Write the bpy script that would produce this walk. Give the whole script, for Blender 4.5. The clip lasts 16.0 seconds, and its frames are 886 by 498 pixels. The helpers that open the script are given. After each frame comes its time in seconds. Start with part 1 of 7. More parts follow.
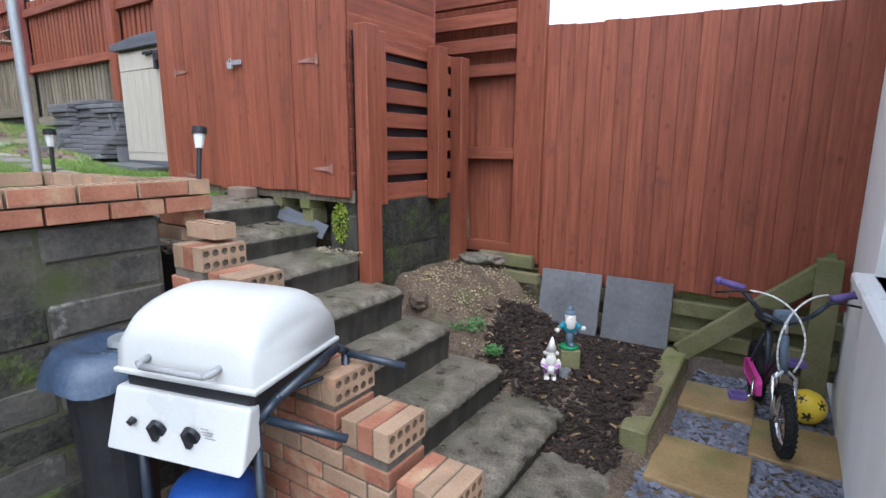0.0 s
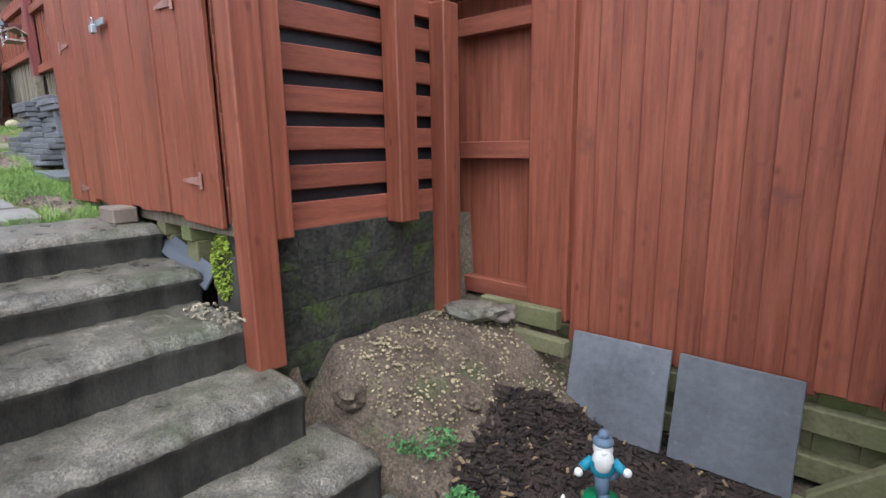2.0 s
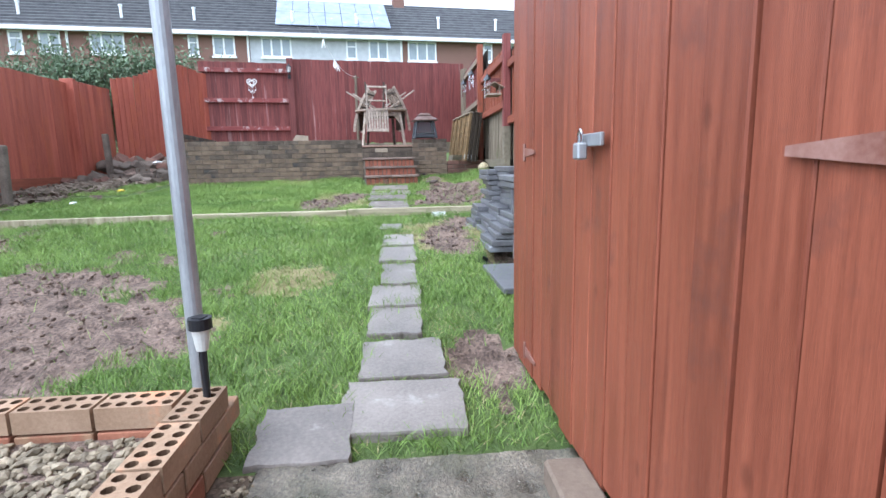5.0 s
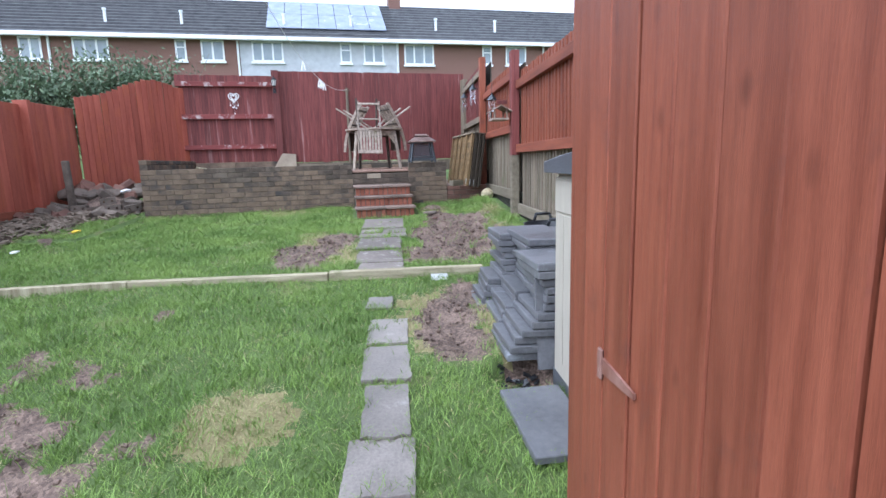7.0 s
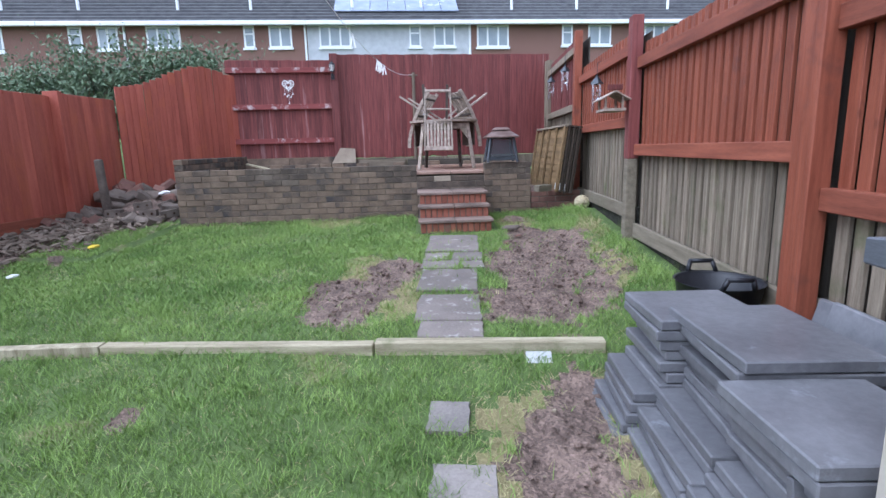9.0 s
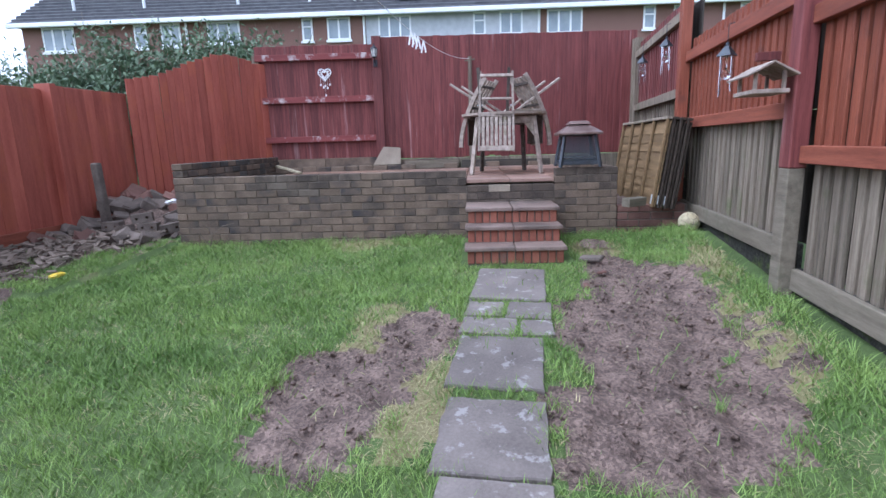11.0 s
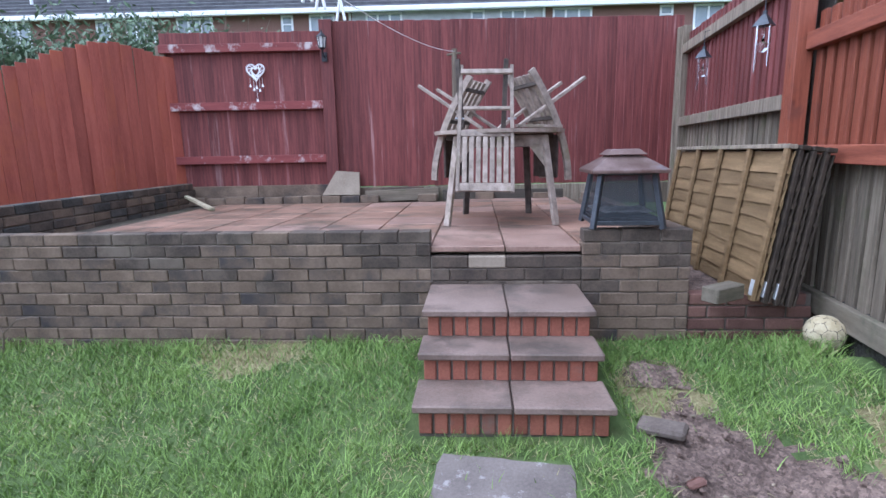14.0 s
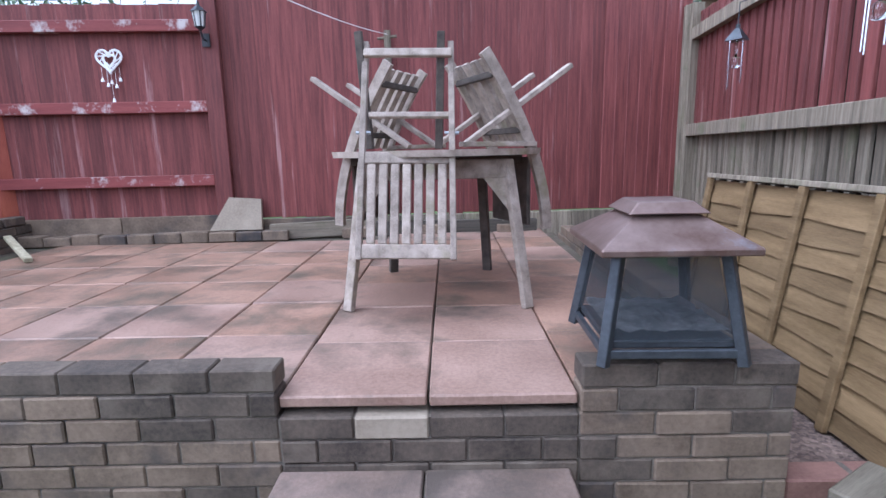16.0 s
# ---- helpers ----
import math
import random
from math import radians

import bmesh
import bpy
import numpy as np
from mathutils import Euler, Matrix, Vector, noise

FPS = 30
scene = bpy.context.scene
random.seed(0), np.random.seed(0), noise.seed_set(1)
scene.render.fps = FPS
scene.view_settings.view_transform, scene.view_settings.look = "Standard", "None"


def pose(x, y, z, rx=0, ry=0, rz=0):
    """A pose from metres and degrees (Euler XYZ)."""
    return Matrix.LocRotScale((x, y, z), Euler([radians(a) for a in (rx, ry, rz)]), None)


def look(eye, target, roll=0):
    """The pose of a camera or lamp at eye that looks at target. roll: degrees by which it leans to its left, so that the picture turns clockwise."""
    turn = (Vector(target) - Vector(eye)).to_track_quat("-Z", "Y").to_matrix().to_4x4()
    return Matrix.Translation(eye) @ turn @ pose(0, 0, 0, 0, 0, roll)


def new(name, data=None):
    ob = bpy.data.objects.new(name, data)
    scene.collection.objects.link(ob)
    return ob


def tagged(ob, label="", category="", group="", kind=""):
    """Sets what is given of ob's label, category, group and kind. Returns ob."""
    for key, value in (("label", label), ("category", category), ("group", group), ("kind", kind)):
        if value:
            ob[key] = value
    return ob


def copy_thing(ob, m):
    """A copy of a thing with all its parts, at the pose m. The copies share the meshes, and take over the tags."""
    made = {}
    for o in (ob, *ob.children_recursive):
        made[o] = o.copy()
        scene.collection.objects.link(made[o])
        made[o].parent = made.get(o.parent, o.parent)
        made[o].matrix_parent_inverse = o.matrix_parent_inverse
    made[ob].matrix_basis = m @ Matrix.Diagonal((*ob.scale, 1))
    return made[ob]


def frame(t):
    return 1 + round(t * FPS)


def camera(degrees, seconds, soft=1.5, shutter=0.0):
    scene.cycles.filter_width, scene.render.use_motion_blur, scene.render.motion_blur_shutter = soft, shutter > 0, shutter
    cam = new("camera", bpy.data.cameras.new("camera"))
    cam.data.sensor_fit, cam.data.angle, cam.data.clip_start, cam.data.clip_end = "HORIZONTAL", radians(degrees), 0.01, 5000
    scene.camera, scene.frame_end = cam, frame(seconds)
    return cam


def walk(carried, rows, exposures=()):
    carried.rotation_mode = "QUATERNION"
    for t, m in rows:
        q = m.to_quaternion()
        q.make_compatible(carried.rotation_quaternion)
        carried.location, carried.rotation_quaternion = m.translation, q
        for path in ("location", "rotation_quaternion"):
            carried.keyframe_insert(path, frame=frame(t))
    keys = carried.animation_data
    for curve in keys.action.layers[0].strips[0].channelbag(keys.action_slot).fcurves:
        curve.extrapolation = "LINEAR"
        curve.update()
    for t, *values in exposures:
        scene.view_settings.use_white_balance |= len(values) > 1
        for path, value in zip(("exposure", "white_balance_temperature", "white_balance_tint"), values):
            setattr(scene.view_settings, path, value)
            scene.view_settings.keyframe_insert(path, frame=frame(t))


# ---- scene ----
cam = camera(80.7, 16.0)
METRES, EYE, TILT, LEAN, TURN = 11.7, 1.45, 0.0, 0.0, 33.2
ROWS = [
    (0.0, 0.0, 0.0, 0.0, 0.06, -11.1, -0.29),
    (0.5, 0.0128, 0.027, 0.0017, -3.01, -11.3, 0.11),
    (1.0, 0.0346, 0.0563, -0.0003, -3.47, -11.48, 0.39),
    (1.5, 0.0445, 0.0851, -0.0029, -0.79, -11.38, 0.65),
    (2.0, 0.0438, 0.1231, -0.0017, 8.59, -11.29, 0.92),
    (2.5, 0.0322, 0.1583, 0.0015, 21.03, -11.21, 1.18),
    (3.0, 0.0146, 0.1793, 0.0087, 38.38, -11.02, 1.23),
    (3.5, -0.0014, 0.1948, 0.022, 44.98, -10.9, 1.01),
    (4.0, -0.0186, 0.2093, 0.0321, 47.29, -10.1, 1.38),
    (4.5, -0.0387, 0.2186, 0.0372, 52.51, -9.32, 1.11),
    (7.0, -0.1226, 0.2808, 0.0821, 52.33, -9.66, 1.57),
    (7.5, -0.1452, 0.2922, 0.0894, 54.96, -10.7, 1.62),
    (8.0, -0.1704, 0.3092, 0.0918, 56.42, -10.97, 1.69),
    (8.5, -0.2007, 0.3297, 0.0959, 59.02, -10.87, 1.5),
    (9.0, -0.2368, 0.3466, 0.0974, 59.64, -10.95, 1.47),
    (11.5, -0.38, 0.4405, 0.1064, 68.09, -11.59, 1.59),
    (12.0, -0.4124, 0.4586, 0.1108, 68.55, -11.77, 1.48),
    (12.5, -0.434, 0.4736, 0.113, 68.37, -11.44, 1.43),
    (13.0, -0.4622, 0.4955, 0.1243, 68.11, -11.42, 1.38),
    (13.5, -0.4867, 0.5077, 0.12, 67.81, -11.27, 1.36),
    (14.0, -0.5179, 0.5226, 0.1197, 66.86, -10.7, 1.11),
    (14.5, -0.5501, 0.5433, 0.1243, 66.23, -10.15, 1.14),
    (15.0, -0.5809, 0.5618, 0.125, 65.89, -10.12, 1.05),
    (15.5, -0.6036, 0.578, 0.1294, 64.66, -10.56, 1.16),
    (16.0, -0.6325, 0.6034, 0.1321, 63.84, -10.74, 1.22),
]
walk(cam, [(t, pose(0, 0, EYE, TILT, LEAN, TURN) @ pose(METRES * x, METRES * y, METRES * z, 90 + pitch, roll, yaw)) for t, x, y, z, yaw, pitch, roll in ROWS],
     exposures=[(0.0, 1.47, 5500, 9), (2.0, 1.55, 5450, 8), (3.3, 2.05, 5350, 8), (4.7, 1.85, 5350, 8), (8.0, 1.45, 5200, 12), (12.0, 1.28, 5000, 15), (16.0, 1.52, 4950, 14)])

# ---- light ----
SUN_EL, SUN_AZ = 57.0, 143.0
world = bpy.data.worlds.new("overcast_sky")
scene.world = world
world.use_nodes = True
wn, wl = world.node_tree.nodes, world.node_tree.links
sky = wn.new("ShaderNodeTexSky")
sky.sky_type, sky.sun_disc = "NISHITA", False
sky.sun_elevation, sky.sun_rotation = radians(SUN_EL), radians(SUN_AZ)
sky.air_density, sky.dust_density, sky.ozone_density = 1.0, 2.0, 1.0
cloud = wn.new("ShaderNodeHueSaturation")
cloud.inputs["Saturation"].default_value = 0.14
wl.new(sky.outputs[0], cloud.inputs["Color"])
wl.new(cloud.outputs[0], wn["Background"].inputs["Color"])
wn["Background"].inputs["Strength"].default_value = 0.15
sun = new("sun", bpy.data.lights.new("sun", "SUN"))
sun.data.energy, sun.data.angle, sun.data.color = 0.65, radians(60), (1.0, 0.97, 0.93)
sun.matrix_world = look((0, 0, 0), (-math.sin(radians(SUN_AZ)) * math.cos(radians(SUN_EL)), -math.cos(radians(SUN_AZ)) * math.cos(radians(SUN_EL)), -math.sin(radians(SUN_EL))))
scene.view_settings.exposure = 0.0

# ---- materials ----
def surface(name, dark, light, rough=0.8, scale=4.0, stretch=(1, 1, 1), bump=0.3, fine=60.0, vary=0.0, stain=None, stain_scale=1.5, stain_lo=0.55, stain_hi=0.7, metal=0.0, wet=0.0, bump_dist=0.01, spec=0.3, island=False, knots=False, grit=0.0, streak=False):
    """A procedural surface: two scales of mottling, optional stains and piece-by-piece variation."""
    m = bpy.data.materials.new(name)
    m.use_nodes = True
    n, l = m.node_tree.nodes, m.node_tree.links
    b = n["Principled BSDF"]
    b.inputs["Metallic"].default_value = metal
    b.inputs["Specular IOR Level"].default_value = spec
    tc = n.new("ShaderNodeTexCoord")
    mp = n.new("ShaderNodeMapping")
    mp.inputs["Scale"].default_value = stretch
    info = n.new("ShaderNodeObjectInfo")
    shift = n.new("ShaderNodeVectorMath")
    shift.operation = "MULTIPLY_ADD"
    shift.inputs[1].default_value = (1, 1, 1)
    rnd = n.new("ShaderNodeCombineXYZ")
    mul = n.new("ShaderNodeMath")
    mul.operation, mul.inputs[1].default_value = "MULTIPLY", 37.0 if vary else 0.0
    l.new(info.outputs["Random"], mul.inputs[0])
    for i in range(3):
        l.new(mul.outputs[0], rnd.inputs[i])
    l.new(tc.outputs["Object"], shift.inputs[0])
    l.new(rnd.outputs[0], shift.inputs[2])
    l.new(shift.outputs[0], mp.inputs["Vector"])
    big = n.new("ShaderNodeTexNoise")
    big.inputs["Scale"].default_value, big.inputs["Detail"].default_value = scale, 6
    small = n.new("ShaderNodeTexNoise")
    small.inputs["Scale"].default_value, small.inputs["Detail"].default_value, small.inputs["Roughness"].default_value = fine, 4, 0.7
    l.new(mp.outputs[0], big.inputs["Vector"])
    l.new(mp.outputs[0], small.inputs["Vector"])
    add = n.new("ShaderNodeMath")
    add.operation, add.inputs[1].default_value = "MULTIPLY_ADD", 0.6
    l.new(big.outputs["Fac"], add.inputs[0])
    half = n.new("ShaderNodeMath")
    half.operation, half.inputs[1].default_value = "MULTIPLY", 0.4
    l.new(small.outputs["Fac"], half.inputs[0])
    l.new(half.outputs[0], add.inputs[2])
    ramp = n.new("ShaderNodeValToRGB")
    ramp.color_ramp.elements[0].position, ramp.color_ramp.elements[0].color = 0.34, (*dark, 1)
    ramp.color_ramp.elements[1].position, ramp.color_ramp.elements[1].color = 0.66, (*light, 1)
    l.new(add.outputs[0], ramp.inputs[0])
    col = ramp.outputs[0]
    if stain:
        sn = n.new("ShaderNodeTexNoise")
        sn.inputs["Scale"].default_value, sn.inputs["Detail"].default_value, sn.inputs["Roughness"].default_value = stain_scale, 8, 0.65
        l.new(mp.outputs[0] if streak else shift.outputs[0], sn.inputs["Vector"])
        sr = n.new("ShaderNodeMapRange")
        sr.inputs["From Min"].default_value, sr.inputs["From Max"].default_value = stain_lo, stain_hi
        l.new(sn.outputs["Fac"], sr.inputs["Value"])
        mx = n.new("ShaderNodeMix")
        mx.data_type = "RGBA"
        l.new(sr.outputs[0], mx.inputs[0])
        l.new(col, mx.inputs[6])
        mx.inputs[7].default_value = (*stain, 1)
        col = mx.outputs[2]
    if knots:
        km = n.new("ShaderNodeMapping")
        km.inputs["Scale"].default_value = (9, 9, 5)
        l.new(shift.outputs[0], km.inputs["Vector"])
        kv = n.new("ShaderNodeTexVoronoi")
        kv.inputs["Scale"].default_value = 1.0
        l.new(km.outputs[0], kv.inputs["Vector"])
        kr = n.new("ShaderNodeMapRange")
        kr.inputs["From Min"].default_value, kr.inputs["From Max"].default_value = 0.05, 0.14
        kr.inputs["To Min"].default_value, kr.inputs["To Max"].default_value = 0.5, 0.0
        l.new(kv.outputs["Distance"], kr.inputs["Value"])
        kx = n.new("ShaderNodeMix")
        kx.data_type = "RGBA"
        l.new(kr.outputs[0], kx.inputs[0])
        l.new(col, kx.inputs[6])
        kx.inputs[7].default_value = (dark[0] * 0.5, dark[1] * 0.5, dark[2] * 0.5, 1)
        col = kx.outputs[2]
    if grit:
        gv = n.new("ShaderNodeTexVoronoi")
        gv.inputs["Scale"].default_value = grit
        l.new(shift.outputs[0], gv.inputs["Vector"])
        gs = n.new("ShaderNodeSeparateColor")
        l.new(gv.outputs["Color"], gs.inputs[0])
        gr = n.new("ShaderNodeMapRange")
        gr.inputs["To Min"].default_value, gr.inputs["To Max"].default_value = 0.62, 1.4
        l.new(gs.outputs[0], gr.inputs["Value"])
        gh = n.new("ShaderNodeHueSaturation")
        l.new(gr.outputs[0], gh.inputs["Value"])
        l.new(col, gh.inputs["Color"])
        col = gh.outputs[0]
    if vary or island:
        hs = n.new("ShaderNodeHueSaturation")
        vr = n.new("ShaderNodeMapRange")
        vr.inputs["To Min"].default_value, vr.inputs["To Max"].default_value = 1 - (vary or 0.2), 1 + (vary or 0.2)
        if island:
            geo = n.new("ShaderNodeNewGeometry")
            l.new(geo.outputs["Random Per Island"], vr.inputs["Value"])
        else:
            l.new(info.outputs["Random"], vr.inputs["Value"])
        l.new(vr.outputs[0], hs.inputs["Value"])
        l.new(col, hs.inputs["Color"])
        col = hs.outputs[0]
    l.new(col, b.inputs["Base Color"])
    rr = n.new("ShaderNodeMapRange")
    rr.inputs["To Min"].default_value, rr.inputs["To Max"].default_value = max(rough - 0.12 - wet, 0.05), min(rough + 0.1, 1)
    l.new(big.outputs["Fac"], rr.inputs["Value"])
    l.new(rr.outputs[0], b.inputs["Roughness"])
    if bump:
        bp = n.new("ShaderNodeBump")
        bp.inputs["Strength"].default_value, bp.inputs["Distance"].default_value = bump, bump_dist
        l.new(add.outputs[0], bp.inputs["Height"])
        l.new(bp.outputs[0], b.inputs["Normal"])
    return m


def glassy(name, tint, rough=0.05, trans=1.0):
    m = bpy.data.materials.new(name)
    m.use_nodes = True
    b = m.node_tree.nodes["Principled BSDF"]
    b.inputs["Base Color"].default_value = (*tint, 1)
    b.inputs["Roughness"].default_value = rough
    b.inputs["Transmission Weight"].default_value = trans
    return m


GRAIN = (15, 15, 0.8)
RED = surface("red_fence_stain", (0.145, 0.039, 0.021), (0.28, 0.088, 0.048), 0.52, 3, GRAIN, 0.3, 30, 0.13, (0.14, 0.048, 0.032), 5, 0.58, 0.72, spec=0.25, knots=True)
REDDARK = surface("weathered_red_stain", (0.092, 0.024, 0.022), (0.215, 0.064, 0.055), 0.65, 3, GRAIN, 0.25, 30, 0.2, (0.40, 0.24, 0.22), 0.6, 0.60, 0.74, streak=True)
# brighter red: stronger light on the left fence is put into its colour
REDLEFT = surface("sun_faded_red_stain", (0.225, 0.052, 0.034), (0.40, 0.115, 0.075), 0.6, 2.2, (6, 6, 0.6), 0.25, 30, 0.12, (0.36, 0.10, 0.045), 1.1, 0.52, 0.72, spec=0.25)
REDH = surface("red_rail_stain", (0.13, 0.035, 0.020), (0.285, 0.090, 0.050), 0.6, 3, (9, 0.7, 9), 0.25, 30, 0.15)
REDX = surface("red_rail_stain_along", (0.13, 0.035, 0.020), (0.285, 0.090, 0.050), 0.6, 3, (0.7, 9, 9), 0.25, 30, 0.15)
GREYWOOD = surface("weathered_grey_timber", (0.10, 0.078, 0.054), (0.29, 0.238, 0.172), 0.85, 3, GRAIN, 0.4, 30, 0.25, (0.12, 0.12, 0.06), 3, 0.55, 0.72)
# dark timber for one old kerb board and the fence's added gap-shade boards
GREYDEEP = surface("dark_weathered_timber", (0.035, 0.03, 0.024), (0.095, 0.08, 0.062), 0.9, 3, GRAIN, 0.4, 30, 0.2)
GREENWOOD = surface("algae_green_timber", (0.10, 0.095, 0.04), (0.25, 0.22, 0.12), 0.85, 3, (2, 2, 2), 0.4, 30, 0.2, (0.09, 0.11, 0.03), 3, 0.5, 0.7)
SLEEPER = surface("pale_treated_timber", (0.17, 0.14, 0.082), (0.44, 0.385, 0.265), 0.85, 3, (8, 0.7, 8), 0.35, 30, 0.15, (0.16, 0.16, 0.08), 3, 0.56, 0.7)
SLEEPERDULL = surface("dull_grey_timber", (0.115, 0.094, 0.064), (0.235, 0.20, 0.145), 0.85, 3, (0.7, 8, 8), 0.35, 30, 0.15, (0.10, 0.10, 0.06), 3, 0.54, 0.7)
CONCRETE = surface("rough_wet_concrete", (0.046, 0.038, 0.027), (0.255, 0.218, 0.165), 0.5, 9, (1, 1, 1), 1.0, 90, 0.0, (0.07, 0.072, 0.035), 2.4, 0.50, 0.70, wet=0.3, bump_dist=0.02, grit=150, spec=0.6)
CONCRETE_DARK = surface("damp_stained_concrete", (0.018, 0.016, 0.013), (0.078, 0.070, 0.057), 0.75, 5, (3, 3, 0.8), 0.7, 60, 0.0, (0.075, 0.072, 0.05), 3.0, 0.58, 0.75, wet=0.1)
FLAG = surface("old_paving_slab", (0.12, 0.104, 0.092), (0.28, 0.245, 0.218), 0.5, 3, (1, 1, 1), 0.4, 70, 0.12, (0.40, 0.375, 0.34), 6, 0.62, 0.74, wet=0.15)
SLATE = surface("dark_grey_slate_slab", (0.088, 0.087, 0.092), (0.175, 0.173, 0.18), 0.5, 3, (1, 1, 1), 0.4, 25, 0.12, (0.28, 0.29, 0.31), 4, 0.64, 0.75, wet=0.12)
MOSSWALL = surface("moss_black_blockwork", (0.012, 0.012, 0.010), (0.06, 0.055, 0.043), 0.85, 6, (1, 1, 1), 1.0, 40, 0.06, (0.055, 0.075, 0.015), 3.2, 0.52, 0.66, bump_dist=0.03, grit=60)
RETAIN = surface("grimy_concrete_brick", (0.10, 0.071, 0.048), (0.225, 0.163, 0.113), 0.85, 6, (1, 1, 1), 0.6, 60, 0.07, (0.05, 0.043, 0.040), 2.2, 0.50, 0.68)
BLACKBRICK = surface("sooty_black_brick", (0.040, 0.031, 0.024), (0.135, 0.102, 0.075), 0.85, 6, (1, 1, 1), 0.6, 60, 0.1, (0.15, 0.12, 0.09), 3.0, 0.52, 0.68)
MORTAR = surface("old_mortar", (0.095, 0.078, 0.06), (0.205, 0.172, 0.138), 0.9, 8, (1, 1, 1), 0.5, 90, 0.0, (0.06, 0.055, 0.05), 2, 0.5, 0.65)
BRICK = surface("orange_facing_brick", (0.215, 0.082, 0.048), (0.38, 0.165, 0.10), 0.85, 6, (1, 1, 1), 0.4, 90, 0.16, (0.40, 0.27, 0.16), 5, 0.52, 0.68)
BRICKTAN = surface("tan_perforated_brick", (0.23, 0.145, 0.088), (0.38, 0.26, 0.172), 0.85, 6, (1, 1, 1), 0.4, 90, 0.14, (0.55, 0.24, 0.12), 3, 0.58, 0.7)
BRICKRED = surface("red_step_brick", (0.18, 0.062, 0.038), (0.33, 0.125, 0.08), 0.8, 6, (1, 1, 1), 0.4, 90, 0.18, (0.20, 0.12, 0.09), 5, 0.58, 0.7)
STEPSLAB = surface("worn_red_slab", (0.15, 0.105, 0.08), (0.29, 0.21, 0.17), 0.65, 4, (1, 1, 1), 0.6, 70, 0.1, (0.10, 0.078, 0.062), 3, 0.48, 0.66, wet=0.2)
PATIO = surface("terracotta_patio_slab", (0.17, 0.096, 0.062), (0.35, 0.21, 0.145), 0.65, 3, (1, 1, 1), 0.4, 70, 0.12, (0.10, 0.076, 0.052), 3.4, 0.45, 0.66, wet=0.25)
PATIOWORN = surface("bleached_patio_slab", (0.18, 0.108, 0.078), (0.38, 0.25, 0.19), 0.6, 3, (1, 1, 1), 0.4, 70, 0.09, (0.11, 0.082, 0.06), 2.2, 0.50, 0.66, wet=0.25)
JOINT = surface("mossy_dark_joint", (0.055, 0.045, 0.032), (0.14, 0.115, 0.085), 0.9, 9, (1, 1, 1), 0.6, 90, 0.0, (0.065, 0.065, 0.032), 4, 0.5, 0.66)
# darker clay inside the holes: their shade is put into the colour
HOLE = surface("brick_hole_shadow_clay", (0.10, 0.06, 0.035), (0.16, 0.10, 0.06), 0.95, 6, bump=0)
SOIL = surface("bare_damp_soil", (0.072, 0.048, 0.037), (0.25, 0.178, 0.14), 0.9, 7, (1, 1, 1), 1.0, 40, 0.0, bump_dist=0.05, grit=80)
CLAY = surface("pebbly_clay_bank", (0.058, 0.040, 0.027), (0.165, 0.12, 0.083), 0.9, 6, (1, 1, 1), 1.0, 45, 0.0, (0.07, 0.085, 0.03), 2.5, 0.56, 0.7, bump_dist=0.02, grit=110)
STRAW = surface("dry_yellow_grass", (0.17, 0.145, 0.065), (0.30, 0.26, 0.13), 0.9, 6, (1, 1, 1), 0.9, 60, 0.0, (0.14, 0.15, 0.05), 3, 0.55, 0.7, bump_dist=0.03)
TURF = surface("short_turf", (0.055, 0.085, 0.022), (0.13, 0.18, 0.055), 0.9, 5, (1, 1, 1), 0.9, 60, 0.0, (0.22, 0.20, 0.09), 1.3, 0.60, 0.74, bump_dist=0.03)
PLASTER = surface("white_roughcast_render", (0.82, 0.82, 0.80), (0.90, 0.90, 0.88), 0.9, 5, (1, 1, 1), 0.6, 45, 0.0)
UPVC = surface("white_plastic", (0.78, 0.79, 0.80), (0.84, 0.85, 0.86), 0.3, 2, bump=0)
CREAM = surface("cream_resin", (0.40, 0.358, 0.29), (0.50, 0.452, 0.375), 0.5, 3, (6, 6, 1), 0.1, 60)
CHARCOAL = surface("charcoal_resin", (0.065, 0.07, 0.08), (0.13, 0.135, 0.15), 0.36, 3, (1, 8, 8), 0.2, 40)
BLACK = surface("black_plastic", (0.010, 0.010, 0.012), (0.03, 0.03, 0.034), 0.4, 5, bump=0.1)
ROOFTILE = surface("grey_roof_tile", (0.06, 0.06, 0.065), (0.13, 0.13, 0.135), 0.8, 3, (1, 1, 1), 0.3, 40, 0.2)
HOUSEBRICK = surface("distant_red_brick", (0.155, 0.084, 0.066), (0.27, 0.158, 0.126), 0.9, 30, (1, 1, 3), 0.2, 90)
PEBBLEDASH = surface("grey_pebbledash", (0.42, 0.43, 0.45), (0.57, 0.58, 0.60), 0.9, 4, (1, 1, 1), 0.3, 60)
# pale panes: the sky's reflection is put into the base colour
PANE = surface("dark_window_glass", (0.20, 0.24, 0.27), (0.36, 0.40, 0.43), 0.08, 1.5, bump=0, spec=0.6)
SOLAR = surface("solar_glass", (0.20, 0.24, 0.33), (0.32, 0.36, 0.45), 0.25, 2, bump=0, spec=0.7)
SAND = surface("pale_sandstone_offcut", (0.22, 0.175, 0.125), (0.36, 0.295, 0.22), 0.8, 5, bump=0.3)
BLOCKJOINT = surface("grimy_block_joint", (0.03, 0.028, 0.022), (0.10, 0.09, 0.07), 0.9, 8, (1, 1, 1), 0.8, 60, 0.0, (0.05, 0.06, 0.02), 3, 0.5, 0.62)
